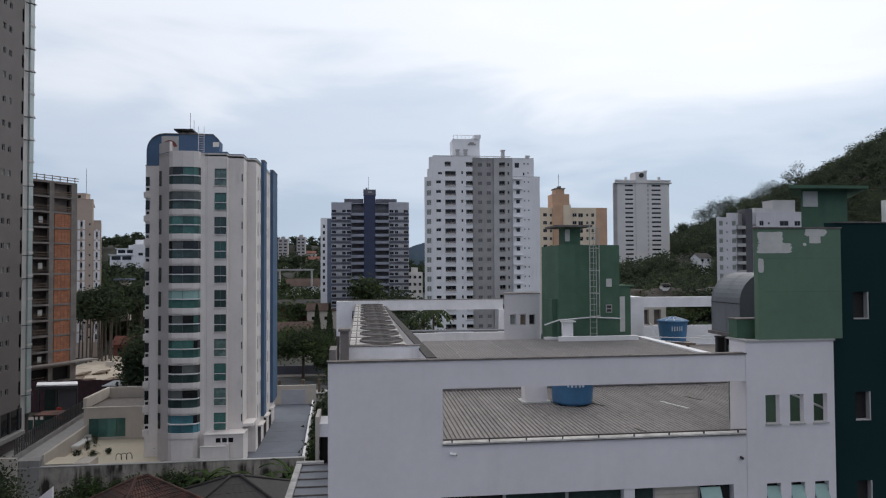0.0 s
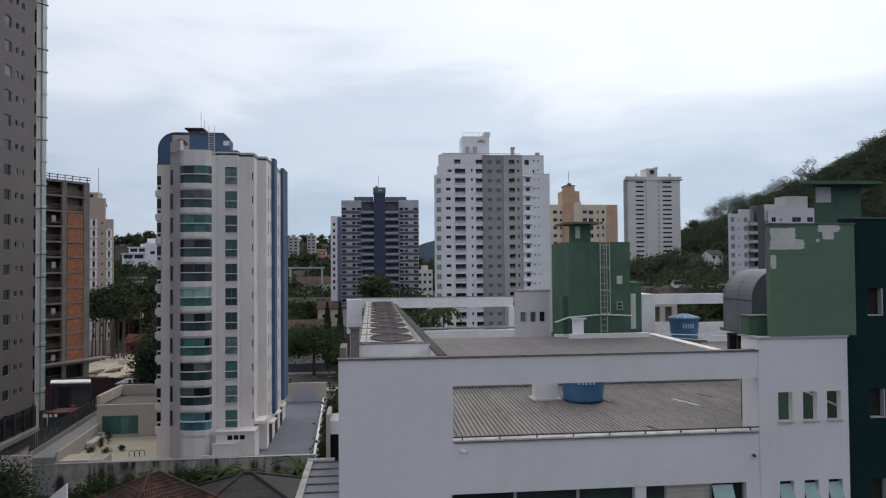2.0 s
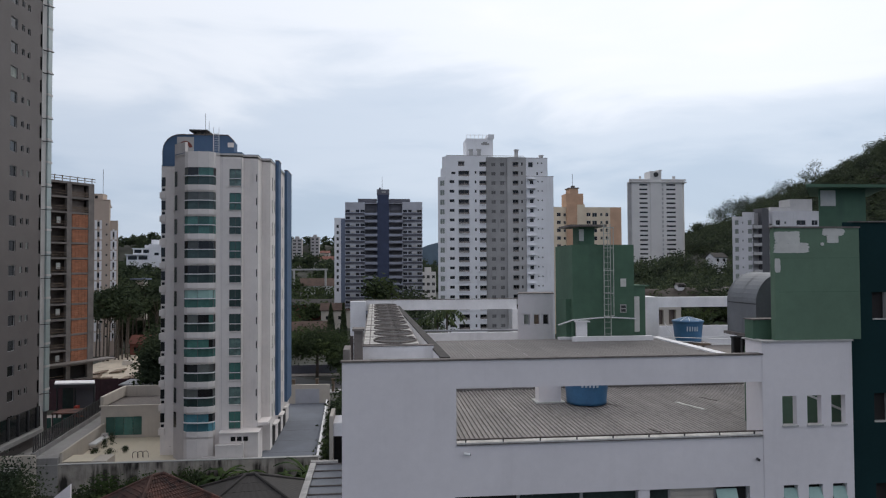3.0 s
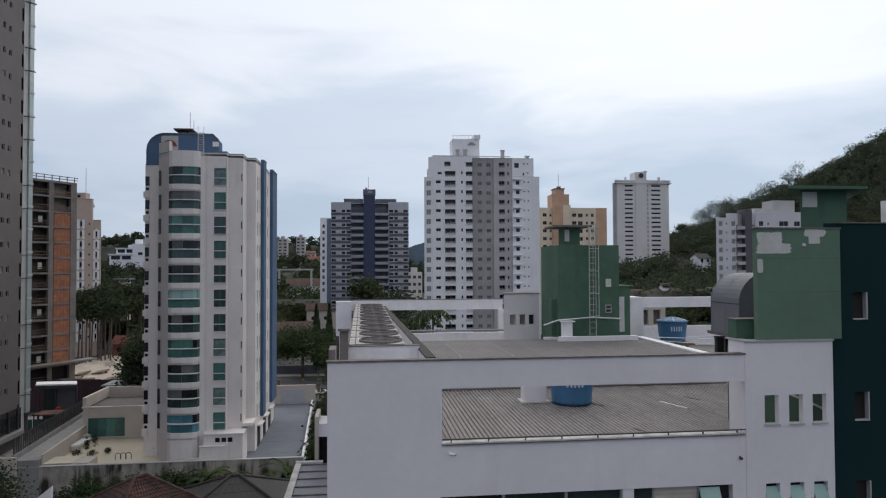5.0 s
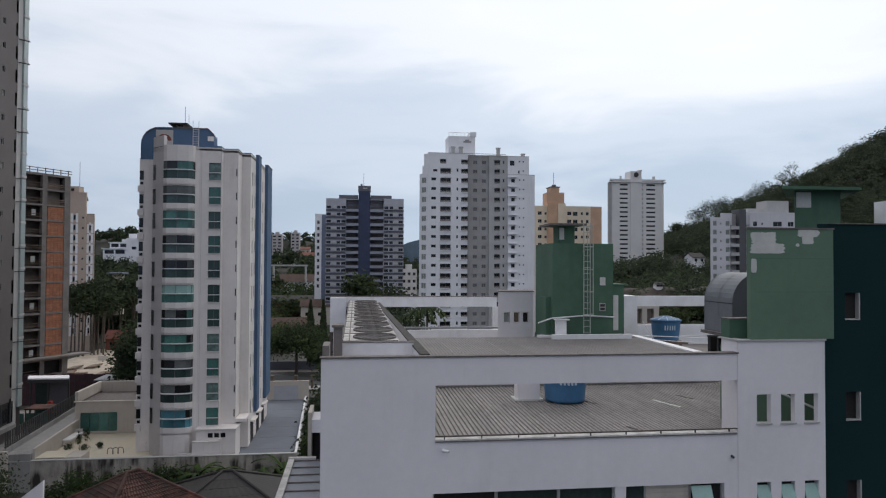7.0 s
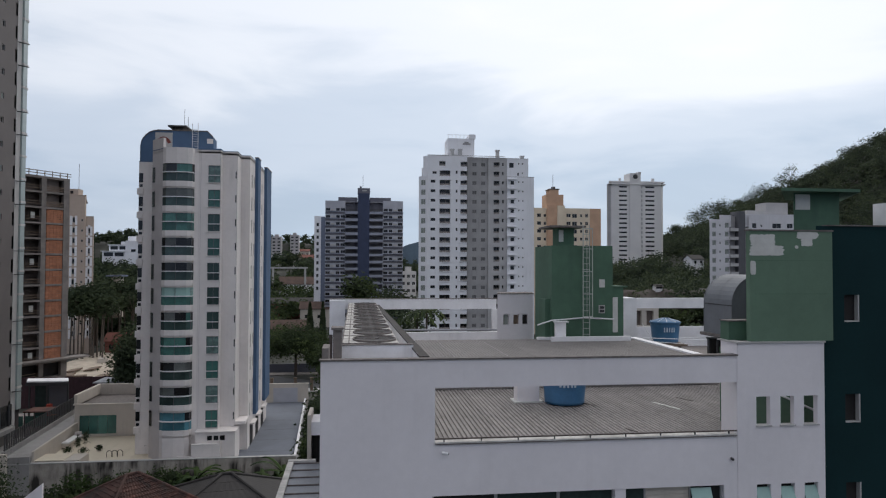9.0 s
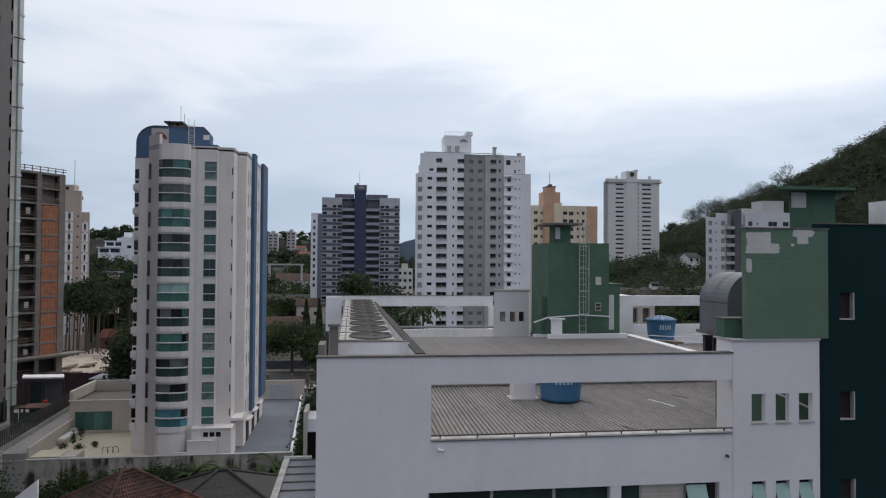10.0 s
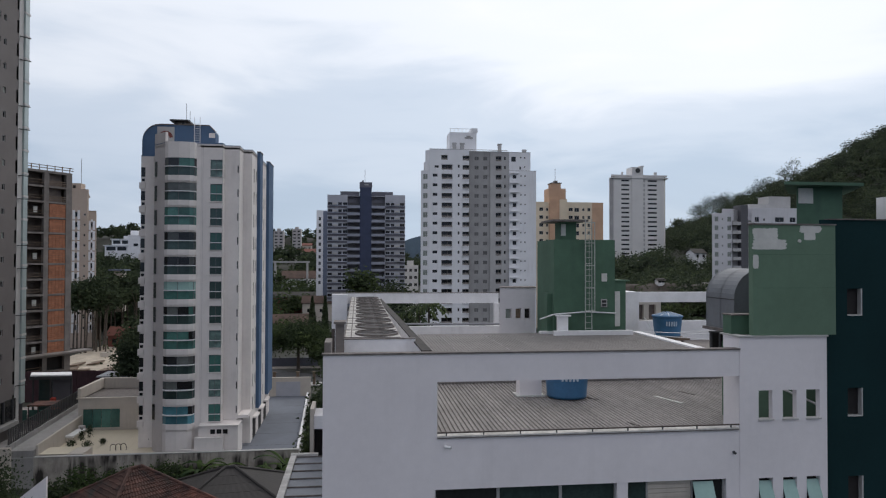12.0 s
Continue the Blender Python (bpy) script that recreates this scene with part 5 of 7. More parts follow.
part("parapet_cap", Geo().box(20.85, 44.25, Y - 0.06, Y + 0.3, 58.0, 58.12).box(44.25, 51.55, Y + 0.54, Y + 0.9, 57.6, 57.72).box(44.85, 53.15, Y - 0.06, Y + 0.3, 52.0, 52.12), M_GREY_FAR2, mid)
lift = part("lift_house", Geo().box(27.4, 35.6, Y + 4, Y + 11, 57.3, 63.9).box(34.0, 35.9, Y + 3.8, Y + 11, 63.9, 65.2), M_WHITE_FAR, mid)
part("lift_mark", Geo().prism([(32, Y + 3.9), (34.4, Y + 3.9), (34.4, Y + 4), (32, Y + 4)], 62.0, 62.5).box(32.5, 33.8, Y + 3.9, Y + 4, 62.5, 62.9), M_GREY_FAR, lift)
g = Geo()
for k in range(6):
    x = 27.6 + 1.2 * k
    g.tube((x, Y + 4.1, 63.9), (x, Y + 4.1, 65.0), 0.06, 5)
g.tube((27.5, Y + 4.1, 65.0), (33.8, Y + 4.1, 65.0), 0.06, 5)
part("roof_rail", g, M_RAIL_WHITE, lift)
for x in (28.6, 31.0, 42.4, 50.0):
    part("chimney", Geo().box(x - 0.5, x + 0.5, Y + 2, Y + 3, 57.3, 60.0 if x < 45 else 58.4).box(x - 0.65, x + 0.65, Y + 1.9, Y + 3.1, 60.0 if x < 45 else 58.4, 60.4 if x < 45 else 58.8), M_GREY_FAR2, mid)

# yellow-beige block with an ochre gable and stair tower
yel = thing("apartment_block", (75, 240, 0), "beige apartment block with ochre gable end and stair tower", "building")
Y = 234
rows = [42.6 - 2.78 * k for k in range(14)]
a, c = (58.0, Y), (82.9, Y)
cols = [(5.6 + 0.0, 1.4, 0.2, 1.2), (8.0, 0.8, 0.2, 1.0), (9.9, 1.8, 0.0, 1.4), (12.6, 1.6, 0.0, 1.4), (16.3, 1.5, 0.2, 1.2), (18.4, 1.7, 0.0, 1.4), (21.3, 0.8, 0.3, 1.0), (23.2, 1.0, 0.2, 1.2)]
g = Geo().wall(a, c, 0, 46.0, grid_windows(yel, a, c, cols, rows, M_GLASS_DARK), 0.3)
g.wall((82.9, Y + 14), (58, Y + 14), 0, 46).wall((58, Y + 14), (58, Y), 0, 46)
g.prism([(58, Y + .1), (82.9, Y + .1), (82.9, Y + 14), (58, Y + 14)], 45.3, 45.6)
part("block_wall", g, M_CREAM_FAR, yel)
part("gable_end", Geo().prism([(82.9, Y), (87.1, Y + 0.3), (87.1, Y + 14), (82.9, Y + 14)], 0, 46.0), M_OCHRE, yel, "ochre painted gable")
part("stair_tower", Geo().box(67.0, 73.2, Y - 1.0, Y + 6, 0, 47).box(67.0, 73.2, Y, Y + 6, 47, 50.8).box(68.3, 71.4, Y, Y + 5, 50.8, 52.6), M_OCHRE, yel, "ochre stair tower")
part("stair_band", Geo().box(70.6, 73.3, Y - 1.3, Y - 1.0, 0, 46.8), M_CREAM_FAR, yel)
part("roof_cap", Geo().box(68.0, 71.7, Y - 0.2, Y + 5.2, 52.6, 52.9).box(69.2, 70.2, Y, Y + 2, 52.9, 53.6), M_COPING, yel)
part("antenna", Geo().tube((69.6, Y + 1, 53.6), (69.6, Y + 1, 58), 0.09, 5), M_METAL, yel)

# tall pale tower on the slope
pale_t = thing("apartment_tower", (162, 390, 10), "tall pale tower with rows of dark slot windows", "building")
Y = 379
rows = [71.6 - 2.66 * k for k in range(22)]
a, c = (147.5, Y), (177.7, Y)
cols = [(4.4, 4.8, 0, 0.95), (20.5, 5.5, 0, 0.95)]
hs = grid_windows(pale_t, a, c, cols, rows, M_GLASS_DARK, mullions=3, frame_mat=M_DARK_TOWER)
hs += grid_windows(pale_t, a, c, [(12.0, 0.9, -0.3, 1.5), (17.8, 0.9, -0.3, 1.5)], rows, M_GREY_FAR2, mullions=0)
g = Geo().wall(a, c, 5, 74.6, hs, 0.5)
g.wall((146.0, Y + 4), (147.5, Y), 5, 74).wall((154, Y + 22), (146.0, Y + 4), 5, 74).wall((177.7, Y), (180.6, Y + 4), 5, 74).wall((180.6, Y + 4), (184, Y + 22), 5, 74)
part("tower_wall", g, M_FAR_BEIGE, pale_t)
part("side_glazing", Geo().prism([(146.1, Y + 3.2), (147.1, Y + 0.5), (147.3, Y + 1), (146.4, Y + 3.4)], 8, 73.5), M_GREY_FAR, pale_t)
part("roof_slab", Geo().prism([(145.6, Y - 0.5), (179.6, Y - 0.5), (184, Y + 22), (154, Y + 22)], 74.6, 75.4), M_FAR_BEIGE, pale_t)
part("roof_slab", Geo().prism([(145.2, Y - 0.9), (180, Y - 0.9), (184, Y + 22), (154, Y + 22)], 73.4, 74.0), M_FAR_BEIGE, pale_t)
part("roof_post", Geo().box(152, 153, Y, Y + 1, 75.4, 77), M_FAR_BEIGE, pale_t)
part("roof_post", Geo().box(172, 173.5, Y, Y + 1, 75.4, 77.2), M_FAR_BEIGE, pale_t)
crest = part("lift_house", Geo().box(158.2, 164.9, Y - 0.6, Y + 8, 5, 80.0).box(163.2, 165.2, Y - 0.7, Y + 8, 80, 80.8), M_FAR_BEIGE, pale_t)
part("round_sign", Geo().tube((161.6, Y - 0.9, 78), (161.6, Y - 0.6, 78), 1.4, 18), M_DARK_METAL, crest)

# slim white tower beside the navy one
slim = thing("apartment_tower", (-16, 320, 0), "slim white tower with a grey side", "building")
a, c = (-18.6, 314), (-15.6, 314)
rows = [14 + 2.9 * k for k in range(11)]
g = Geo().wall(a, c, 0, 47.9, grid_windows(slim, a, c, [(1.0, 1.0, 0.3, 1.5)], rows, M_GLASS_DARK), 0.2).box(-18.6, -12, 314.4, 326, 0, 47.9)
part("tower_wall", g, M_WHITE_FAR, slim)
part("grey_side", Geo().box(-15.6, -12, 313.9, 314.4, 0, 47.5), M_SLATE, slim)

# white and grey block below the wooded hill
blk = thing("apartment_block", (122, 206, 0), "white and grey stepped apartment block with balconies", "building")
Y = 200
rows = [37.6 - 2.75 * k for k in range(12)]
a, c = (109.6, Y), (116.2, Y)
hs = grid_windows(blk, a, c, [(0.9, 1.2, 0, 1.5), (3.2, 0.5, 0.4, 0.6), (5.1, 1.3, 0.0, 1.5)], rows, M_CURTAIN)
g = Geo().wall(a, c, 0, 40.2, hs, 0.25).wall((116.6, Y + 12), a, 0, 40.2).prism([(109.9, Y + .4), (117, Y + .4), (122, Y + 12), (117, Y + 12)], 38, 40).prism([(113.2, Y + 0.5), (116.9, Y + 0.5), (121, Y + 6), (116.9, Y + 6)], 40.0, 41.6)
a2, c2 = (122.7, Y), (139, Y)
hs = grid_windows(blk, a2, c2, [(1.2, 1.4, 0, 1.5), (4.0, 0.6, 0.4, 0.7), (8, 3.0, 0, 1.5), (13, 2, 0, 1.5)], rows, M_GLASS_DARK)
g.wall(a2, c2, 0, 42.0, hs, 0.25).box(121.5, 139, Y + 0.4, Y + 14, 38, 42)
part("block_wall", g, M_BLOCK, blk)
part("roof_room", Geo().box(130.6, 138, Y + 3, Y + 9, 42, 46), M_GREY_FAR2, blk)
part("roof_room", Geo().box(124.0, 130.6, Y + 3, Y + 9, 42, 43.4), M_GREY_FAR2, blk)
part("stair_core", Geo().box(118.9, 121.2, Y - 0.6, Y + 4, 0, 42.8), M_CORE, blk, "dark grey stair core")
part("recess", Geo().box(116.2, 122.7, Y + 1.3, Y + 1.5, 0, 41.4), M_GREY_FAR, blk)
for z in rows:
    for x0, x1 in ((116.2, 118.9), (121.2, 123.4)):
        part("balcony", Geo().box(x0, x1, Y - 0.5, Y + 1.3, z - 1.1, z - 0.9).box(x0, x1, Y - 0.6, Y - 0.45, z - 1.1, z - 0.1), M_GREY_FAR2, blk)

# ---- low ground: patio, drive, walls, street ----
patio = thing("patio", (-29, 88, 0), "cream tiled patio behind the stained boundary wall", "patio", kind="structure")
part("fill", Geo().box(-34.9, -13.6, 80.5, 95, -1, 2.54).box(-36, -13.6, 95.3, 104, -1, 2.54), M_CREAM, patio)
tile = shared(("tile",), lambda g: g.box(0, 1.18, 0, 1.18, 0, 0.06), [M_PATIO])
for i in range(10):
    for j in range(12):
        ob = new("tile", tile)
        ob.parent, ob.location = patio, Vector((-35.4 + 1.2 * i, 80.5 + 1.2 * j, 2.54)) - base_of(patio)
fence_wall = thing("boundary_wall", (-20, 80.2, -1), "long rendered boundary wall streaked with black mould", "wall", kind="structure")
part("wall_face", Geo().box(-41, -6.6, 79.95, 80.3, -2, 3.3), M_STAINED, fence_wall)
part("wall_cap", Geo().box(-41, -6.55, 79.88, 80.36, 3.3, 3.38), M_LIGHT_GREY, fence_wall)
drive = thing("driveway", (-10, 100, 0), "bluish painted concrete drive beside the tower", "driveway", kind="structure")
part("slab", Geo().prism([(-14.2, 80.4), (-6.9, 80.4), (-8.2, 115), (-14.5, 115)], -1, 2.62), M_SLAB, drive)
part("kerb_wall", Geo().prism([(-6.9, 80.4), (-6.62, 80.4), (-7.92, 115), (-8.2, 115)], -1, 3.2), M_WHITE_TOP, drive)
part("end_wall", Geo().box(-16.5, -7.6, 115, 115.3, -1, 5.6).box(-16.5, -7.55, 114.95, 115.35, 5.6, 5.7), M_CREAM, drive)
part("gate", Geo().box(-13.2, -9.3, 114.92, 114.99, 2.65, 5.0), M_PALE_BLUE, drive, "pale grey closed gate")
for k in range(5):
    part("expansion_joint", Geo().box(-14.2, -7.3 - 0.21 * k, 85 + 5.6 * k, 85.05 + 5.6 * k, 2.615, 2.624), M_ASPHALT, drive)

pool = thing("pool_house", (-31, 98, 2.6), "cream flat-roofed pool house with green glass doors", "building")
g = Geo().wall((-36.3, 95), (-25.0, 95), 2.6, 6.7, [(0.58, 5.22, 2.9, 5.35), (9.4, 10.3, 4.5, 5.3)], 0.25)
g.wall((-25, 95), (-25, 104), 2.6, 6.7).wall((-25, 104), (-36.3, 104), 2.6, 6.7).wall((-36.3, 104), (-36.3, 95), 2.6, 6.7)
part("house_wall", g, M_CREAM, pool)
part("roof", Geo().box(-36.3, -25, 95.02, 104, 6.35, 6.5), M_COPING, pool, "dark stained flat roof")
part("parapet", Geo().box(-36.5, -25, 94.9, 95.3, 6.7, 6.85).box(-36.5, -36.1, 95.3, 104, 6.7, 8.0).box(-36.1, -25, 103.7, 104, 6.4, 8.0), M_CREAM, pool)
for k in range(4):
    part("glass_door", Geo().box(-35.72 + 1.16 * k, -34.6 + 1.16 * k, 95.15, 95.19, 2.9, 5.35), M_GLASS_TEAL, pool)
part("small_window", Geo().box(-26.9, -26.0, 95.15, 95.2, 4.5, 5.3), M_GLASS_DARK, pool)

ramp = thing("ramp", (-37, 90, 0), "pale concrete ramp between garden walls", "ramp", kind="structure")
def lane(x0, x1, y0, y1, z0, z1):
    """A strip along the lane, which veers away from the patio."""
    return Geo().prism([(x0, y0), (x1, y0), (x1 - 0.066 * (y1 - y0), y1), (x0 - 0.066 * (y1 - y0), y1)], z0, z1)


part("ramp_slab", lane(-37.7, -35.1, 79.9, 104, -1, 4.1), M_RAMP, ramp)
part("garden_wall", lane(-35.1, -34.85, 80.4, 95, -1, 4.55), M_CREAM, ramp)
part("retaining_wall", lane(-37.95, -37.6, 79.9, 106, -1, 4.7), M_RAMP, ramp)
fence = thing("metal_fence", (-38.5, 90, 4.7), "dark metal picket fence on the retaining wall", "fence")
for z in (4.85, 6.35):
    part("rail", lane(-37.82, -37.76, 80, 105, z, z + 0.06), M_DARK_METAL, fence)
picket = shared(("picket",), lambda g: g.box(-0.03, 0.03, 0, 0.3, 0, 1.75), [M_DARK_METAL])
for k in range(42):
    ob = new("picket", picket)
    ob.parent, ob.location = fence, Vector((-37.79 - 0.0396 * k, 80.1 + 0.6 * k, 4.7)) - base_of(fence)

planter = thing("terrace_planter", (-34, 82, 2.6), "low cream planter box on the patio", "planter")
part("box", Geo().box(-34.8, -30.2, 80.5, 83.3, 2.6, 3.45), M_CREAM, planter)
part("cap", Geo().box(-34.85, -31.8, 80.45, 83.35, 3.45, 3.52), M_PATIO, planter)
bench = thing("lounge_seat", (-33.8, 88.5, 2.6), "white covered lounge seat by the garden wall", "seat")
part("base", Geo().box(-35.35, -34.5, 88.9, 92.6, 2.6, 3.2), M_CREAM, bench)
part("cover", Geo().box(-35.4, -34.45, 88.85, 92.65, 3.2, 3.4), M_RAIL_WHITE, bench)
part("bolster", Geo().box(-35.35, -34.6, 92.65, 93.0, 3.0, 3.75), M_TOWER_GREY, bench)
bike = thing("bicycle_rack", (-27.6, 84.7, 2.6), "small looped metal bicycle rack on the patio", "rack")
for k in range(3):
    g = Geo()
    pts = [(-28.4 + 0.55 * k + 0.32 * math.cos(math.pi * i / 8), 84.6 + 0.1 * k, 3.0 + 0.35 * math.sin(math.pi * i / 8)) for i in range(9)]
    for p, q in zip(pts, pts[1:]):
        g.tube(p, q, 0.04, 6)
    g.tube(pts[0], (pts[0][0], pts[0][1], 2.6), 0.04, 6).tube(pts[-1], (pts[-1][0], pts[-1][1], 2.6), 0.04, 6)
    part("loop", g, M_RUST, bike)

# neighbour's glass pergola, hoarding and building yard
perg = thing("glass_pergola", (-46, 100, 0), "dark steel pergola with white roof and glass guards", "pergola")
part("roof", Geo().prism([(-44.9, 101), (-39.45, 101), (-40.5, 103.6), (-45.9, 103.6)], 8.8, 8.98), M_WHITE_TOP, perg)
part("roof_edge", Geo().box(-45.0, -39.4, 100.9, 101, 8.35, 8.8), M_DARK_METAL, perg)
part("room", Geo().prism([(-42.3, 101.9), (-39.9, 101.9), (-40.9, 103.4), (-43.2, 103.4)], 2, 8.2), M_CORE, perg)
for x in (-44.7, -42.4, -39.7):
    part("post", Geo().box(x, x + 0.2, 101.1, 101.3, 1, 8.4), M_DARK_METAL, perg)
for k in range(6):
    part("glass_guard", Geo().box(-48.8 + 1.5 * k, -47.4 + 1.5 * k, 99.0, 99.05, 3.2, 4.6), M_GLASS_TEAL, perg)
part("glass_wall", Geo().box(-44.4, -42.5, 102.4, 102.45, 3.2, 8.2), M_GLASS_GUARD, perg)
part("terrace", Geo().prism([(-52, 92), (-38.85, 92), (-39.9, 108), (-52, 108)], -1, 3.2), M_CONCRETE, perg)
part("timber_canopy", Geo().prism([(-42.9, 95.6), (-39.2, 95.6), (-39.3, 98.6), (-42.9, 98.6)], 5.75, 5.9), M_TILE_RED, perg)
for x, y in ((-42.8, 95.7), (-39.45, 95.7), (-42.8, 98.4)):
    part("canopy_post", Geo().box(x, x + 0.12, y, y + 0.12, 3.2, 5.75), M_DARK_METAL, perg)
M_RED_PLASTIC = material("red_plastic", (0.40, 0.05, 0.03), vary=0.1)
slide = thing("deck_slide", (-41, 99.5, 3.2), "small red and orange plastic play slide on the terrace", "slide")
part("ladder_side", Geo().box(-41.7, -41.2, 99.6, 100.3, 3.2, 6.0), M_RED_PLASTIC, slide)
part("chute", Geo().prism([(-41.2, 99.4), (-40.6, 99.4), (-40.6, 100.1), (-41.2, 100.1)], 3.2, 4.6), M_ORANGE, slide)

hoard = thing("hoarding", (-46, 129, 0), "dark maroon site hoarding of timber boards", "fence")
for k in range(12):
    part("board", Geo().box(-62 + 1.6 * k, -60.43 + 1.6 * k, 128 + 0.02 * (k % 3), 128.12 + 0.02 * (k % 3), -0.5, 5.3 + 0.1 * (k % 2)), M_MAROON, hoard)
shed = thing("site_shed", (-38, 120, 0), "low site shed with pale sheet roof", "shed")
part("shed_wall", Geo().box(-42.0, -37.0, 118.2, 123, 0, 5.75), M_INSIDE, shed)
part("shed_roof", Geo().box(-42.3, -36.8, 117.8, 123.4, 5.75, 5.95), M_METAL, shed)
yard = solo("building_yard", Geo().box(-72, -36, 138, 205, -0.5, 0.6), M_SAND, "pale sandy building yard with rubble", "yard", kind="structure")
rng = random.Random(11)
for k in range(26):
    x, y = rng.uniform(-66, -44), rng.uniform(142, 190)
    if k % 2:
        st = thing("timber_stack", (x + 1.2, y + 2.5, 0.6), "loose stack of weathered timber in the yard", "timber", "yard materials")
        for j in range(6):
            part("plank", Geo().box(x + 0.4 * j, x + 0.4 * j + 0.3, y, y + 5, 0.6 + 0.05 * j, 0.9 + 0.06 * j), M_TIMBER, st)
    else:
        g = Geo().prism([(x, y), (x + 2.4, y + 0.2), (x + 2.2, y + 2), (x + 0.2, y + 1.8)], 0.6, 1.7)
        solo("rubble_mound", g, M_CREAM if k % 4 else M_TIMBER, "mound of pale rubble in the yard", "mound", "yard materials")
solo("street", Geo().box(-120, 60, 142, 160, -0.3, 0.02), M_ASPHALT, "grey asphalt street between trees", "road", kind="structure")
solo("pavement", Geo().box(-36, 10, 138.5, 142, -0.3, 0.16), M_LIGHT_GREY, "pale concrete pavement beside the street", "pavement", kind="structure")
solo("pavement", Geo().box(-36, 10, 160, 163.5, -0.3, 0.16), M_CONCRETE, "worn pavement on the far side of the street", "pavement", kind="structure")
solo("street_wall", Geo().box(-36, 6, 164.6, 164.9, -0.3, 2.0), M_SLATE_DARK, "low blue-grey garden wall along the street", "wall", kind="structure")
for x in (-16.6, -12.0, -8.8):
    solo("bollard", Geo().box(x, x + 0.55, 139, 139.5, 0.16, 2.6).box(x - 0.06, x + 0.61, 138.95, 139.55, 2.6, 2.75), M_TIMBER, "short square gate post by the street", "post", "street posts")

# ---- near roofs below the camera ----


def course(parent, a0, a1, b0, b1, mat, roll=0.24, rise=0.07, lift=0.05):
    """One course of rolled tiles between the line a0-a1 (lower) and b0-b1 (upper)."""
    a0, a1, b0, b1 = (Vector(p) for p in (a0, a1, b0, b1))
    n = max(2, int((a1 - a0).length / roll) * 2)
    nrm = (a1 - a0).cross(b0 - a0)
    nrm = nrm.normalized() if nrm.length else Vector((0, 0, 1))
    g = Geo()
    for i in range(n + 1):
        t = i / n
        h = rise if i % 2 else 0
        g.v.append(tuple(a0.lerp(a1, t) + nrm * (h + lift)))
        g.v.append(tuple(b0.lerp(b1, t) + nrm * h))
        g.v.append(tuple(a0.lerp(a1, t) - nrm * 0.02))
        if i:
            k = 3 * i
            g.f.append((k - 3, k, k + 1, k - 2))
            g.f.append((k - 1, k + 2, k, k - 3))
            g.m.extend((0, 0))
    return part("tile_course", g, mat, parent)


def hip_house(name, cx, cy, half, eave, apex, turn, mat, wall_mat, label, courses, ground=-1.0, ridge=1.5, step=0.24, rise=0.07, lift=0.05):
    h = thing(name, (cx, cy, ground), label, "house")
    c, s = math.cos(radians(turn)), math.sin(radians(turn))

    def at(x, y, z):
        return (cx + x * c - y * s, cy + x * s + y * c, z)
    w = half * 0.86
    part("house_wall", Geo().prism([at(x, y, 0)[:2] for x, y in ((-w, -w), (w, -w), (w, w), (-w, w))], ground, eave + 0.2), wall_mat, h)
    quads = [((-half, -half), (half, -half), (ridge, 0), (-ridge, 0)), ((half, -half), (half, half), (ridge, 0), (ridge, 0)),
             ((half, half), (-half, half), (-ridge, 0), (ridge, 0)), ((-half, half), (-half, -half), (-ridge, 0), (-ridge, 0))]
    for e0, e1, r1, r0 in quads:
        for k in range(courses):
            t0, t1 = k / courses, (k + 1) / courses
            def p(e, r, t):
                return at(e[0] + (r[0] - e[0]) * t, e[1] + (r[1] - e[1]) * t, eave + (apex - eave) * t)
            course(h, p(e0, r0, t0), p(e1, r1, t0), p(e0, r0, t1), p(e1, r1, t1), mat, step, rise, lift)
    for e, r in (((-half, -half), (-ridge, 0)), ((half, -half), (ridge, 0)), ((half, half), (ridge, 0)), ((-half, half), (-ridge, 0))):
        part("hip_ridge", Geo().tube(at(*e, eave + 0.06), at(*r, apex + 0.08), 0.14, 7), mat, h)
    part("ridge", Geo().tube(at(-ridge, 0, apex + 0.08), at(ridge, 0, apex + 0.08), 0.15, 7), mat, h)
    return h


hip_house("tiled_house", -18.3, 60.0, 5.6, 4.2, 7.6, 42, M_TILE_RED, M_CREAM, "low house under a weathered red clay tile roof", 16, ridge=0.5)
hip_house("hipped_house", -11.3, 63.5, 6.6, 3.2, 6.35, 8, M_TILE_GREY, M_CREAM, "low house under a dark grey hipped roof", 7, ridge=0.4, step=0.6, rise=0.015, lift=0.018)
gab = Geo()
gab.v = [(-27.6, 60, -1), (-25.35, 60, -1), (-25.35, 60, 7.1), (-27.6, 60, 5.3), (-27.6, 60.3, -1), (-25.35, 60.3, -1), (-25.35, 60.3, 7.1), (-27.6, 60.3, 5.3)]
gab.f, gab.m = [(0, 1, 2, 3), (7, 6, 5, 4), (1, 5, 6, 2), (4, 0, 3, 7), (3, 2, 6, 7)], [0] * 5
solo("garden_wall", gab, M_WHITE, "white sloping end wall of a garden lean-to", "wall", kind="structure")
dish = thing("satellite_dish", (-9.2, 68.5, 2.0), "mesh satellite dish standing behind the grey roof", "dish")
g = Geo()
for i in range(20):
    a, c = 2 * math.pi * i / 20, 2 * math.pi * (i + 1) / 20
    for r0, r1 in ((0.08, 0.3), (0.3, 0.55), (0.55, 0.8), (0.8, 1.06)):
        g.face([(-9.9 + r * math.cos(w), 68.5 + 0.55 * r * math.sin(w), 3.9 + 0.25 * r * r + 0.5 * r * math.sin(w)) for r, w in ((r0, a), (r1, a), (r1, c), (r0, c))])
part("bowl", g, M_CONCRETE, dish)
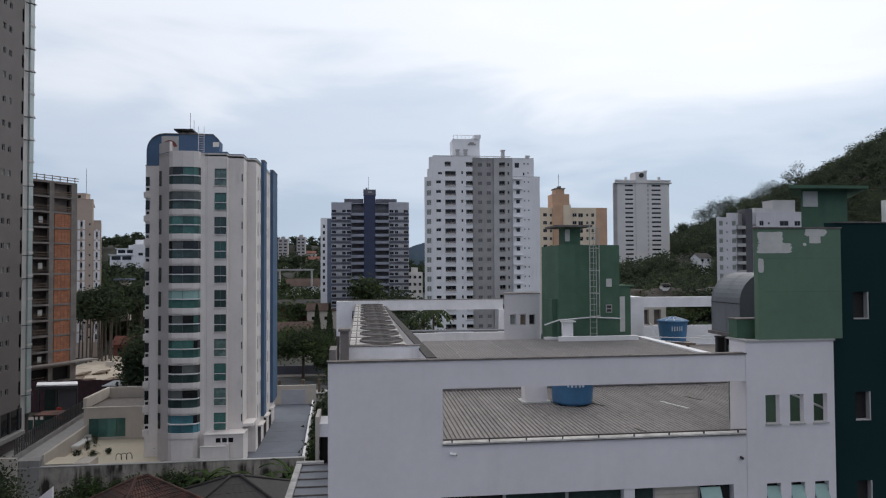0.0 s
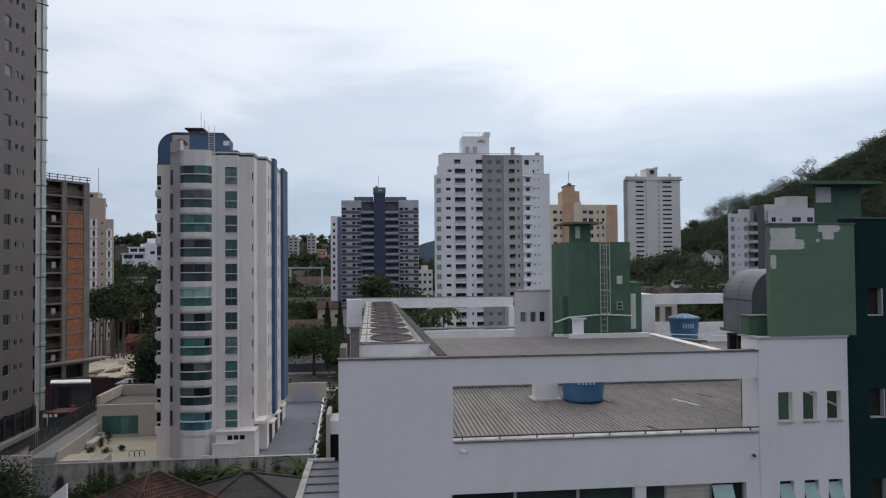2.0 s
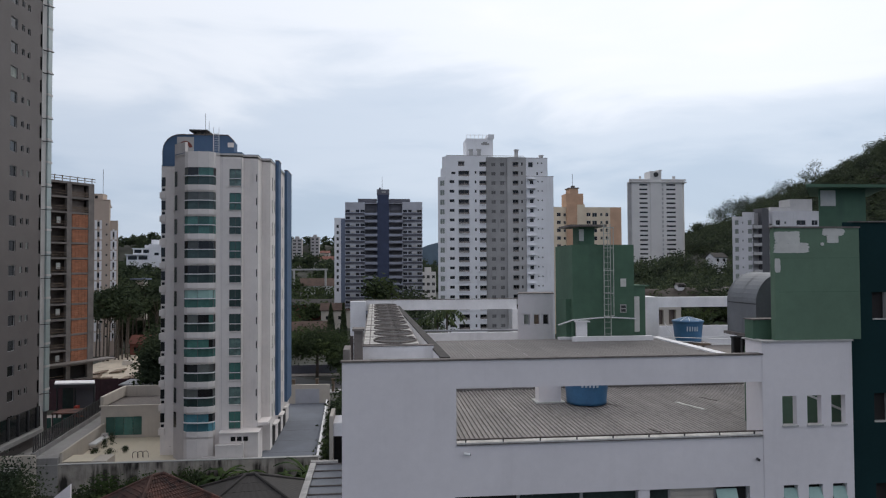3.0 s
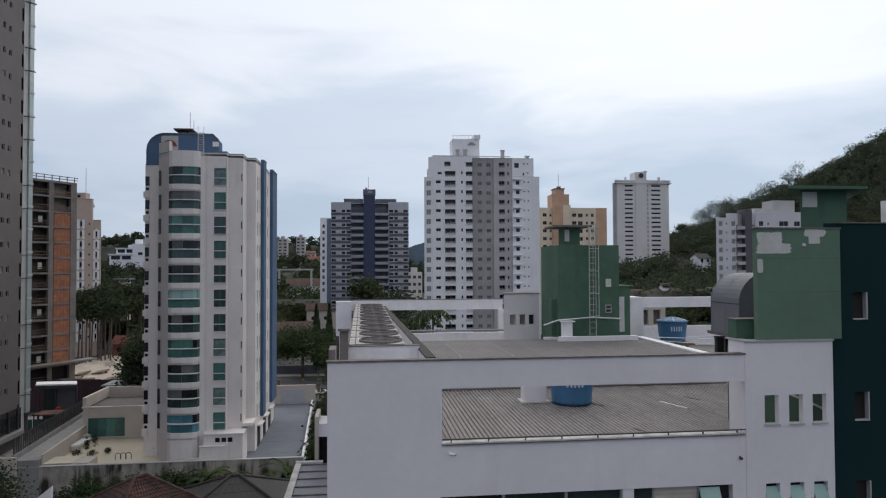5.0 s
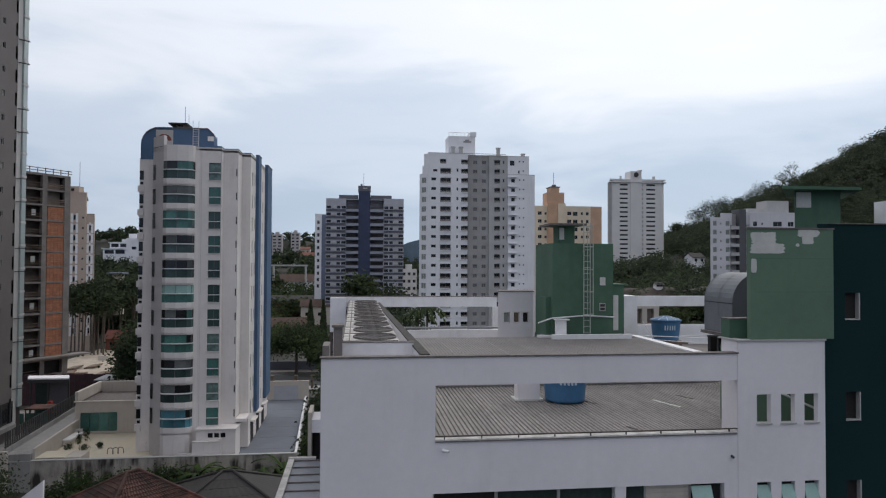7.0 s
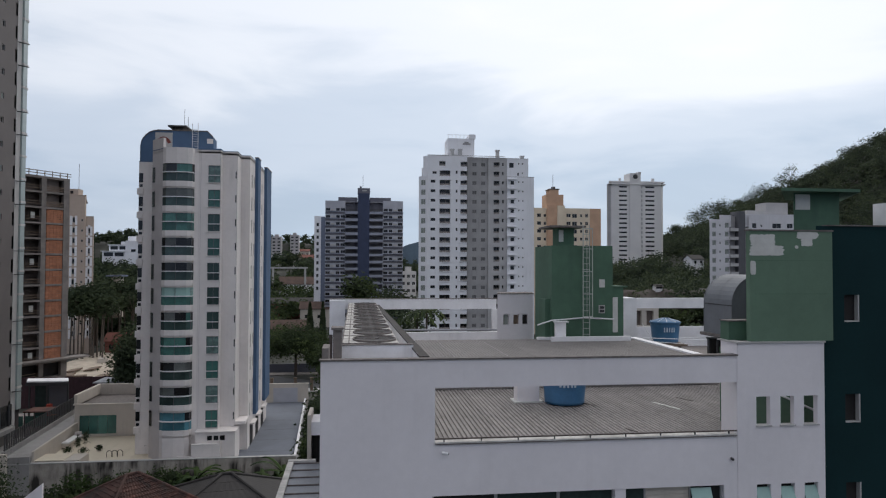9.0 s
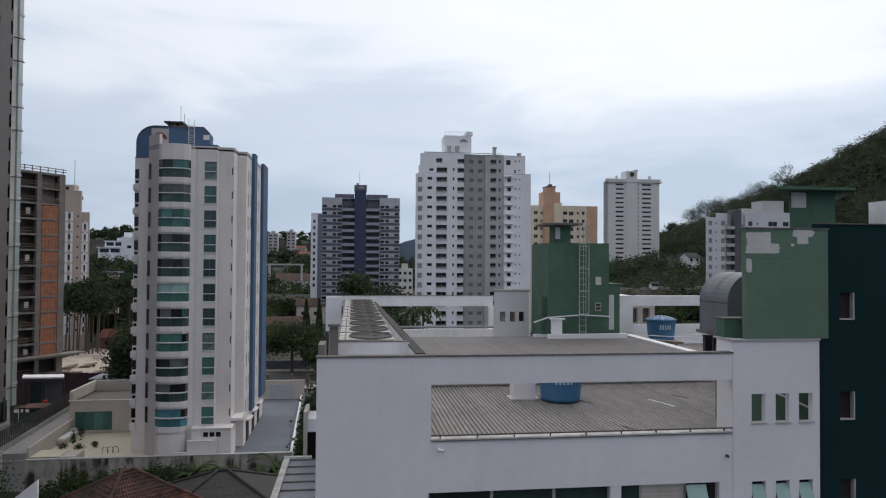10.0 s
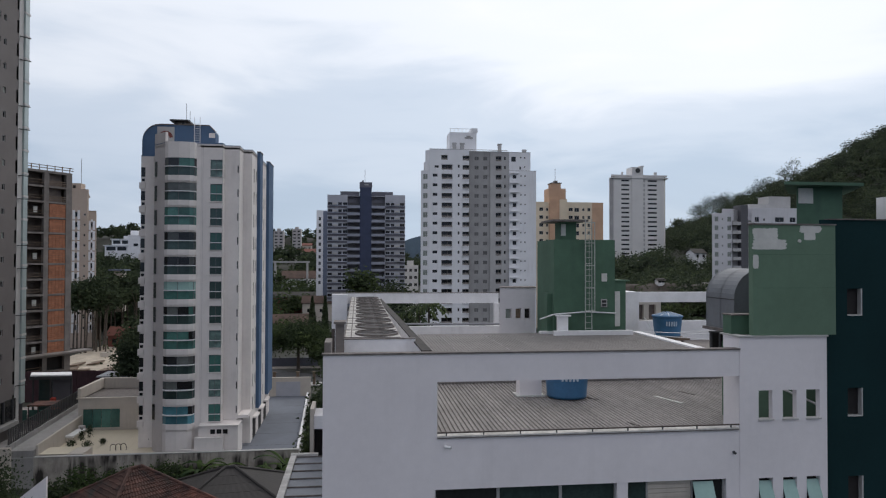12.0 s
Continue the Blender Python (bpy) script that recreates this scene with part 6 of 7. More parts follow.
part("mast", Geo().tube((-9.9, 68.5, 2.0), (-9.9, 68.5, 3.9), 0.06, 8), M_METAL, dish)
part("feed_arm", Geo().tube((-9.9, 68.5, 3.9), (-9.9, 67.9, 4.9), 0.03, 6), M_METAL, dish)

lean = thing("lean_to_roof", (-2.3, 33, 12), "ribbed pale metal lean-to roof beside the white block", "roof")
for k in range(9):
    y = 25.5 + 1.2 * k
    part("roof_panel", Geo().prism([(-3.05 - 0.02 * k, y), (-1.1, y), (-1.1, y + 1.16), (-3.07 - 0.02 * k, y + 1.16)], 14.66, 14.74), M_LEAN, lean)
    part("batten", Geo().box(-3.1, -1.1, y + 1.14, y + 1.22, 14.7, 14.8), M_COPING, lean)
part("edge_flashing", Geo().box(-3.4, -3.1, 25, 36.4, 14.5, 14.86).box(-3.4, -2.0, 36.3, 36.6, 14.5, 14.9), M_GRIMY, lean)
part("lean_wall", Geo().box(-3.3, -1.1, 25, 36, 0, 14.6), M_STAINED, lean)
awn = thing("side_shelter", (-1.8, 38.5, 12), "white box shelter with a dark opening and a fan unit", "shelter")
part("hood", Geo().prism([(-2.45, 37.5), (-1.1, 37.5), (-1.1, 39.5), (-2.45, 39.5)], 15.9, 16.6), M_WHITE_TOP, awn)
part("side_post", Geo().box(-2.5, -2.3, 37.4, 39.5, 10, 17.0), M_CREAM, awn)
# near-black slab paints the shade under the hood
part("opening", Geo().box(-2.3, -1.1, 38.2, 38.4, 10, 15.9), M_INSIDE, awn)
part("fan", Geo().tube((-1.35, 38.0, 15.0), (-1.35, 38.2, 15.0), 0.45, 16), M_RAIL_WHITE, awn)

# ---- houses and small buildings in the distance ----


def gable_house(name, x, y, z, w, d, wall_h, roof_h, roof_mat, wall_mat, label, turn=0):
    h = thing(name, (x, y, z), label, "house")
    c, s = math.cos(radians(turn)), math.sin(radians(turn))

    def at(u, v, q):
        return (x + u * c - v * s, y + u * s + v * c, z + q)
    g = Geo().prism([at(u, v, 0)[:2] for u, v in ((-w / 2, -d / 2), (w / 2, -d / 2), (w / 2, d / 2), (-w / 2, d / 2))], z - 6, z + wall_h)
    for u in (-w / 2, w / 2):
        g.face((at(u, -d / 2, wall_h), at(u, d / 2, wall_h), at(u, 0, wall_h + roof_h * 0.95)))
    part("house_wall", g, wall_mat, h)
    for sg in (-1, 1):
        e, m = sg * (d / 2 + 0.5), wall_h + roof_h
        low, hi = [at(-w / 2 - 0.5, e, wall_h - 0.2), at(w / 2 + 0.5, e, wall_h - 0.2)], [at(w / 2 + 0.5, 0, m), at(-w / 2 - 0.5, 0, m)]
        g = Geo()
        g.face(low + hi if sg < 0 else list(reversed(low + hi)))
        g.face([(p[0], p[1], p[2] - 0.18) for p in (low + hi if sg > 0 else list(reversed(low + hi)))])
        g.face([low[0], low[1], (low[1][0], low[1][1], low[1][2] - 0.18), (low[0][0], low[0][1], low[0][2] - 0.18)])
        part("roof", g, roof_mat, h)
    n = max(2, int(w / 4))
    for k in range(n):
        u = -w / 2 + w * (k + 0.5) / n
        p = at(u - 0.6, -d / 2 - 0.06, wall_h * 0.35)
        part("window", Geo().box(p[0], p[0] + 1.2, p[1], p[1] + 0.1, p[2], p[2] + 1.3), M_GLASS_DARK, h)
    return h


M_OLD_TILE = material("brown_old_tiles", (0.10, 0.060, 0.045), vary=0.25, scale=0.4)
M_RED_FAR = material("red_brown_tiles", (0.19, 0.065, 0.045), vary=0.2, scale=0.3)
for args in (
    ("hillside_house", 169.5, 325, 26.2, 7.6, 6, 3.2, 2.2, M_TILE_GREY, M_WHITE_FAR, "white gabled house on the wooded slope", 15),
    ("small_house", 115.5, 250, 16.4, 2.6, 3, 1.6, 0.6, M_TILE_GREY, M_WHITE_FAR, "small white hut below the slope", 0),
    ("small_house", 132.5, 246, 14.4, 3.6, 4, 2.4, 0.3, M_TILE_GREY, M_CREAM, "small beige flat hut below the slope", 0),
    ("low_house", -22, 215, 0.5, 16, 11, 3.5, 4.5, M_OLD_TILE, M_CREAM, "low house under a brown tiled roof", 12),
    ("low_house", -14.5, 285, 2, 15, 9, 6, 2.6, M_OLD_TILE, M_CREAM, "cream house under a brown roof", 0),
    ("long_house", -23, 330, 4, 34, 10, 4, 2.2, M_TILE_GREY, M_RED_FAR, "long low house under a grey sheet roof", 0),
    ("long_house", -28, 440, 9, 38, 12, 5, 4.5, M_OLD_TILE, M_WHITE_FAR, "white hall under a red-brown roof", 0),
    ("low_house", -31, 186, -2, 9, 8, 4, 2.2, M_RED_FAR, M_CREAM, "low orange-roofed house behind the yard", 0),
    ("low_house", -66, 205, 0, 7, 6, 4, 2.0, M_RED_FAR, M_RED_FAR, "low bare brick house among trees", 0),
    ("low_house", -38, 560, 28, 20, 10, 4, 2.5, M_RED_FAR, M_CREAM, "pale house with red roof on the far slope", 0),
    ("low_house", -50, 640, 34, 16, 10, 5, 2, M_RED_FAR, M_CREAM, "cream house on the far slope", 0),
):
    gable_house(*args)


def small_tower(name, x, y, z0, z1, w, d, mat, label, cols, floors, category="building"):
    b = thing(name, (x, y, z0), label, category)
    a, c = (x - w / 2, y), (x + w / 2, y)
    pitch = (z1 - z0) / floors
    rows = [z0 + pitch * k for k in range(floors)]
    cw = w / cols
    hs = grid_windows(b, a, c, [(cw * (k + 0.22), cw * 0.56, pitch * 0.3, pitch * 0.42) for k in range(cols)], rows, M_GLASS_DARK)
    g = Geo().wall(a, c, z0 - 12, z1 + 0.6, hs, 0.3)
    g.wall(c, (c[0], y + d), z0 - 12, z1 + 0.6).wall((c[0], y + d), (a[0], y + d), z0 - 12, z1 + 0.6).wall((a[0], y + d), a, z0 - 12, z1 + 0.6)
    g.face(((a[0], y, z1 + 0.4), (c[0], y, z1 + 0.4), (c[0], y + d, z1 + 0.4), (a[0], y + d, z1 + 0.4)))
    part("block_wall", g, mat, b)
    part("roof_box", Geo().box(x - w * 0.2, x + w * 0.2, y + 1, y + d * 0.6, z1 + 0.4, z1 + 2.6), mat, b)
    return b


small_tower("far_tower", -69, 612, 28, 50.5, 8.5, 9, M_TOWER_GREY, "far grey-beige apartment tower among trees", 2, 8)
small_tower("far_tower", -53.2, 610, 26, 52, 7.5, 9, M_TOWER_GREY, "far pale apartment tower among trees", 2, 9)
small_tower("far_block", 22.5, 290, 4, 22.5, 6.5, 8, M_FAR_BEIGE, "small beige block between the towers", 3, 6)
villa = thing("ridge_villa", (-137, 430, 28), "white stepped flat-roofed villa on the wooded ridge", "house")
part("lower_storey", Geo().box(-148.6, -135.0, 425, 436, 24, 33.4), M_WHITE_FAR, villa)
part("middle_storey", Geo().box(-145.4, -134.5, 427, 438, 33.4, 37.2), M_WHITE_FAR, villa)
part("upper_storey", Geo().box(-135.2, -119.0, 424, 438, 26, 39.9), M_WHITE_FAR, villa)
part("roof_room", Geo().box(-135.4, -131.0, 429, 434, 39.9, 42.7).box(-139.0, -135.4, 428, 434, 37.2, 39.4), M_WHITE_FAR, villa)
part("roof_slab", Geo().box(-149.2, -134.9, 424.2, 436, 33.4, 33.8).box(-146.0, -135.3, 426.2, 438, 37.2, 37.6), M_WHITE_FAR, villa)
for x0, x1, y, z0, z1 in ((-147.6, -142.5, 424.9, 30.6, 32.8), (-141.5, -136.4, 424.9, 30.6, 32.8), (-144.6, -140.5, 426.9, 34.6, 36.6), (-139.5, -136.0, 426.9, 34.6, 36.6), (-132.0, -129.5, 423.9, 33.2, 34.8)):
    part("window", Geo().box(x0, x1, y, y + 0.1, z0, z1), M_GLASS_DARK, villa)
hut = thing("blue_roofed_hut", (-78, 236, 12), "small pale hut under a blue sheet roof", "hut")
part("hut_wall", Geo().box(-79.2, -76.6, 235, 239, 8, 21.4), M_CREAM, hut)
part("hut_roof", Geo().prism([(-80.6, 234), (-75.6, 234), (-75.6, 240), (-80.6, 240)], 21.4, 21.9), M_SLATE, hut)
low = thing("low_block", (27.2, 64, 0), "beige unfinished low block with open bays behind the roof", "building")
# dark colour stands for the shade in the open bays
part("block_wall", Geo().box(25.4, 28.6, 62.4, 67, 0, 21.2), M_LOGGIA, low)
for x in (25.3, 27.05, 28.25):
    part("pier", Geo().box(x, x + 0.5, 62, 62.38, 0, 21.2), M_CREAM, low)
for z in (17.2, 19.2, 20.9):
    part("beam", Geo().box(25.3, 28.75, 61.97, 62.37, z, z + 0.3), M_CREAM, low)
gate_f = thing("concrete_portal", (-33, 430, 8), "white concrete portal frame above the houses", "frame")
part("beam", Geo().box(-52, -29.5, 430, 432, 23.6, 24.6), M_LIGHT_GREY, gate_f)
for x in (-51, -31.5):
    part("leg", Geo().box(x, x + 1.1, 430, 432, 6, 23.6), M_LIGHT_GREY, gate_f)

bank = Geo()
for j in range(7):
    for i in range(19):
        bank.v.append((96 + 2.2 * i, 236 + 2.4 * j + 1.2 * math.sin(i), 7.5 + 8.6 * math.sin(j / 6 * math.pi / 2) + 2.2 * noise.noise(Vector((i * 0.45, j * 0.5, 0)))))
bank.f = [(j * 19 + i, j * 19 + i + 1, (j + 1) * 19 + i + 1, (j + 1) * 19 + i) for j in range(6) for i in range(18)]
bank.m = [0] * len(bank.f)
solo("earth_bank", bank, M_SOIL, "bare brown earth bank below the slope", "bank", kind="structure", smooth=True)

# ---- trees ----


def leaves(g, cx, cy, cz, rx, ry, rz, n, size, rng, hollow=0.45):
    """Small bent leaf clumps in clusters inside an uneven crown."""
    hubs = []
    for _ in range(max(4, n // 16)):
        a, u = rng.uniform(0, 2 * math.pi), rng.uniform(-0.75, 1)
        r = rng.uniform(hollow, 1.0)
        s = math.sqrt(max(0, 1 - u * u))
        hubs.append((cx + rx * r * s * math.cos(a), cy + ry * r * s * math.sin(a), cz + rz * r * u))
    spread = 0.30 * (rx + ry + rz) / 3
    for _ in range(n):
        hx, hy, hz = rng.choice(hubs)
        p = Vector((hx + rng.gauss(0, spread), hy + rng.gauss(0, spread), hz + rng.gauss(0, spread * 0.7)))
        a = Vector((rng.gauss(0, 1), rng.gauss(0, 1), rng.gauss(0, 0.5))).normalized()
        c = a.orthogonal().normalized()
        k = size * rng.uniform(0.6, 1.3)
        v = len(g.v)
        bend = Vector((0, 0, -0.3 * k))
        g.v.extend(tuple(q) for q in (p - a * k + bend, p + c * k * 0.55, p + a * k + bend, p - c * k * 0.55))
        g.f.append((v, v + 1, v + 2, v + 3))
        g.m.append(0)


def tree(x, y, z, h, r, name="tree", label="leafy dark green tree", crown=0.5, n=700, size=0.3, mat=None, seed=0, flat=1.0, trunk=0.25):
    rng = random.Random(seed * 7 + 3)
    t = thing(name, (x, y, z), label, "tree")
    top = z + h
    cz, rz = top - h * crown * 0.5, h * crown * 0.5 * flat
    foot = x + rng.uniform(-0.035, 0.035) * h
    g = Geo().tube((foot, y, z), (x + 0.1, y, cz - rz * 0.4), trunk, 8, trunk * 0.6)
    for k in range(6):
        a = 2 * math.pi * k / 6 + rng.uniform(-0.4, 0.4)
        g.tube((x + 0.1, y, cz - rz * rng.uniform(0.5, 1.0)), (x + r * 0.7 * math.cos(a), y + r * 0.7 * math.sin(a), cz + rz * rng.uniform(-0.1, 0.5)), trunk * 0.45, 6, trunk * 0.12)
    part("trunk", g, M_BARK, t)
    g = Geo()
    leaves(g, x, y, cz, r, r, rz, n, size, rng)
    part("crown", g, mat or M_LEAF, t)
    return t


tree(-13.4, 159, 0, 10.6, 6.6, "street_tree", "spreading street tree with a flat wide crown", 0.55, 9000, 0.30, M_LEAF, 1, 0.9, 0.4)
tree(-6.4, 152, 0, 8.0, 3.4, "street_tree", "dense street tree beside the white block", 0.8, 1800, 0.34, M_LEAF, 2)


def cypress(x, y, z, h, r, seed):
    rng = random.Random(seed)
    t = thing("cypress", (x, y, z), "tall narrow dark cypress", "tree")
    part("trunk", Geo().tube((x, y, z), (x, y, z + h * 0.9), 0.25, 8, 0.06), M_BARK, t)
    g = Geo()
    for _ in range(2600):
        u = rng.random() ** 0.8
        q = r * min(1.0, 3.2 * u + 0.25) * (1 - u ** 2.2) * rng.uniform(0.45, 1.05) + 0.08
        a = rng.uniform(0, 2 * math.pi)
        leaves(g, x + q * math.cos(a), y + q * math.sin(a), z + h * (0.08 + 0.92 * u), 0.05, 0.05, 0.05, 1, 0.26, rng)
    part("crown", g, M_LEAF_DARK, t)


cypress(-10.75, 166.8, -1, 17.4, 1.35, 3)
cypress(-7.7, 166.8, -1, 17.6, 1.1, 4)
cypress(-9.1, 167.5, -1, 11.0, 1.1, 5)
tree(-2.6, 120, 0, 9.5, 3.5, "tree", "dark tree beside the drive", 0.9, 1200, 0.4, M_LEAF, 5)
tree(-3.0, 98, 0, 8.0, 3.0, "tree", "dark tree beside the drive", 0.9, 1200, 0.35, M_LEAF_DARK, 6)
tree(-2.6, 106, 0, 7.0, 3.0, "tree", "leafy tree beside the drive", 0.9, 1000, 0.35, M_LEAF, 7)
tree(-3.4, 88, -1, 6.0, 2.0, "tree", "leafy shrub-like tree by the wall", 0.95, 800, 0.3, M_LEAF, 8)
for k in range(8):
    tree(-5.1 - 0.15 * k, 82.5 + 4.2 * k, -1, rng.uniform(4.2, 6.2), rng.uniform(0.9, 1.25), "hedge_tree", "bushy dark tree beside the drive wall", 0.95, 900, 0.24, (M_LEAF, M_LEAF_DARK)[k % 2], 200 + k, 1.0, 0.12)
tree(1.5, 225, 0, 22.0, 5.0, "tree", "tall leafy tree before the navy tower", 0.6, 1200, 0.7, M_LEAF, 9)
tree(12, 230, 0, 17.8, 6.5, "tree", "broad dark tree before the navy tower", 0.6, 1300, 0.7, M_LEAF_DARK, 10)
tree(8.6, 122, 0, 17.4, 3.4, "tree", "dark tree behind the roof beam", 0.7, 1400, 0.45, M_LEAF_DARK, 12)
tree(5.6, 130, 0, 17.2, 3.2, "tree", "dark tree behind the roof beam", 0.7, 1200, 0.45, M_LEAF_DARK, 13)
tree(-36.4, 119.5, 0, 14.2, 2.5, "tree", "dark tree beside the pool house", 0.95, 7000, 0.28, M_LEAF_DARK, 14)
tree(-38.0, 127, 0, 14.6, 2.7, "tree", "dark tree behind the pool house", 0.9, 7000, 0.28, M_LEAF_DARK, 15)
tree(-30.6, 60, -1, 10.0, 2.1, "garden_tree", "dense dark garden tree with fine leaves", 0.95, 14000, 0.13, M_LEAF_DARK, 16)
for k in range(11):
    x, y = 33 + 3.4 * k + rng.uniform(-1, 1), 95 + rng.uniform(-8, 10)
    tree(x * 1.2, y, 0, rng.uniform(16.0, 18.3), rng.uniform(3.4, 4.6), "tree", "dark tree behind the roof beam", 0.75, 700, 0.5, M_LEAF_DARK if k % 2 else M_LEAF, 40 + k)
# tall thin trunks behind the yard
for k in range(11):
    y = 192 + 4 * rng.uniform(-1, 1)
    tree((-0.390 + 0.0046 * k + rng.uniform(-0.002, 0.002)) * y, y, 0, rng.uniform(18.5, 21.5), rng.uniform(2.0, 3.0), "slender_tree", "slender bare-stemmed tree with a high dark crown", 0.45, 700, 0.45, M_LEAF_DARK, 160 + k, 1.0, 0.24)
for k in range(24):
    az = -0.375 + 0.0058 * k + rng.uniform(-0.003, 0.003)
    y = rng.uniform(205, 235)
    tree(az * y, y, 0, rng.uniform(17.5, 21.5), rng.uniform(2.6, 3.6), "slender_tree", "slender bare-stemmed tree with a high dark crown", 0.45, 420, 0.6, M_LEAF_DARK, 60 + k, 1.0, 0.3)


def palm(x, y, z, h, seed=0, fronds=13, length=3.2):
    rng = random.Random(seed)
    t = thing("palm_tree", (x, y, z), "palm with drooping feathered fronds", "palm")
    part("trunk", Geo().tube((x, y, z), (x, y, z + h), 0.22, 8, 0.16), M_BARK, t)
    for k in range(fronds):
        a = 2 * math.pi * k / fronds + rng.uniform(-0.2, 0.2)
        up = rng.uniform(0.2, 0.9)
        g, prev = Geo(), None
        for i in range(9):
            u = i / 8
            p = Vector((x + math.cos(a) * length * u, y + math.sin(a) * length * u, z + h + length * (up * u - (0.7 + up * 0.6) * u * u)))
            if prev is not None:
                side = Vector((-math.sin(a), math.cos(a), 0))
                for sg in (-1, 1):
                    w = side * sg * length * 0.2 * (1 - abs(u - 0.4))
                    g.face((prev, p, p + w - Vector((0, 0, 0.25 * length * 0.4)), (prev * 0.6 + p * 0.4) + w - Vector((0, 0, 0.25 * length * 0.4))))
            prev = p
        part("frond", g, M_LEAF, t)
    return t


palm(11.3, 108, 0, 18.2, 3)
palm(10.2, 112, 0, 17.2, 4)


def banana(x, y, z, h, seed):
    rng = random.Random(seed)
    t = thing("banana_plant", (x, y, z), "banana plant with broad torn leaves by the wall", "plant", "banana plants")
    part("stem", Geo().tube((x, y, z), (x, y, z + h * 0.55), 0.14, 8, 0.09), M_LEAF_BRIGHT, t)
    for k in range(8):
        a = 2 * math.pi * k / 8 + rng.uniform(-0.3, 0.3)
        ln, up = h * rng.uniform(0.45, 0.7), rng.uniform(0.5, 1.3)
        g = Geo()
        side = Vector((-math.sin(a), math.cos(a), 0))
        prev = None
        for i in range(8):
            u = i / 7
            p = Vector((x + math.cos(a) * ln * u, y + math.sin(a) * ln * u, z + h * 0.5 + ln * (up * u - 0.85 * u * u)))
            w = 0.28 * math.sin(math.pi * min(1, 0.12 + u * 0.9)) * rng.uniform(0.8, 1.1)
            if prev:
                for sg in (-1, 1):
                    g.face((prev[0], p, p + side * sg * w - Vector((0, 0, 0.12)), prev[0] + side * sg * prev[1] - Vector((0, 0, 0.12))))
            prev = (p, w)
        part("leaf", g, M_LEAF_BRIGHT, t)
    return t


for k, (x, y, h) in enumerate(((-17.0, 77.5, 6.0), (-15.4, 78, 5.4), (-8.6, 77, 5.8), (-7.6, 78, 6.2), (-9.8, 76, 4.8), (-18.2, 78.4, 5.0))):
    banana(x, y, -1.2, h, k)


def shrub(x, y, z, r, h, seed, mat, n=800, size=0.17):
    g = Geo()
    leaves(g, x, y, z + h * 0.5, r, r, h * 0.5, n, size, random.Random(seed), 0.3)
    return solo("shrub", g, mat, "dense leafy garden shrub below the wall", "shrub", "garden shrubs")


for k in range(26):
    x = -31.5 + 0.92 * k + rng.uniform(-0.3, 0.3)
    y = 77.6 + rng.uniform(-2.2, 1.0)
    if -20 < x < -5 and k % 3 == 0:
        continue
    shrub(x, y, -1.2, rng.uniform(1.1, 1.8), rng.uniform(2.7, 4.3) if x < -16 else rng.uniform(2.2, 3.4), 100 + k, (M_LEAF, M_LEAF_DARK, M_LEAF_BRIGHT)[k % 3])
for k in range(8):
    shrub(-28.5 + 1.5 * k, 70 + rng.uniform(-1, 2), -1.2, 1.5, rng.uniform(3.0, 4.6), 140 + k, (M_LEAF_DARK, M_LEAF)[k % 2], 900, 0.18)
for x, y, r, h in ((-33.9, 86.6, 0.5, 0.8), (-33.4, 88.6, 0.25, 1.7), (-33.1, 90.2, 0.22, 1.8), (-32.2, 86.8, 0.55, 0.6), (-30.6, 87.6, 0.35, 0.8), (-24.6, 86.2, 0.65, 1.5)):
    shrub(x, y, 2.6, r, h, int(x * -10), M_LEAF_DARK, 420, 0.07)

# wooded slopes: crowns of the forest as one mass


def forest(name, label, count, area, hmin, hmax, mat, seed, leaf=1.0, per=64, keep=None):
    rng, g = random.Random(seed), Geo()
    made = 0
    while made < count:
        az, y = rng.uniform(*area[0]), rng.uniform(*area[1])
        x = az * y
        if keep and not keep(x, y):
            continue
        made += 1
        h, r = rng.uniform(hmin, hmax), rng.uniform(2.6, 4.6)
        leaves(g, x, y, height(x, y) + h * 0.55, r, r, h * 0.5, per, leaf * rng.uniform(0.8, 1.2), rng)
    return tagged(part(name, g, mat), label, "forest", kind="stuff")


clear = [(171, 325, 8), (115, 250, 4), (132, 246, 5), (162, 385, 26), (122, 208, 24), (75, 242, 26)]


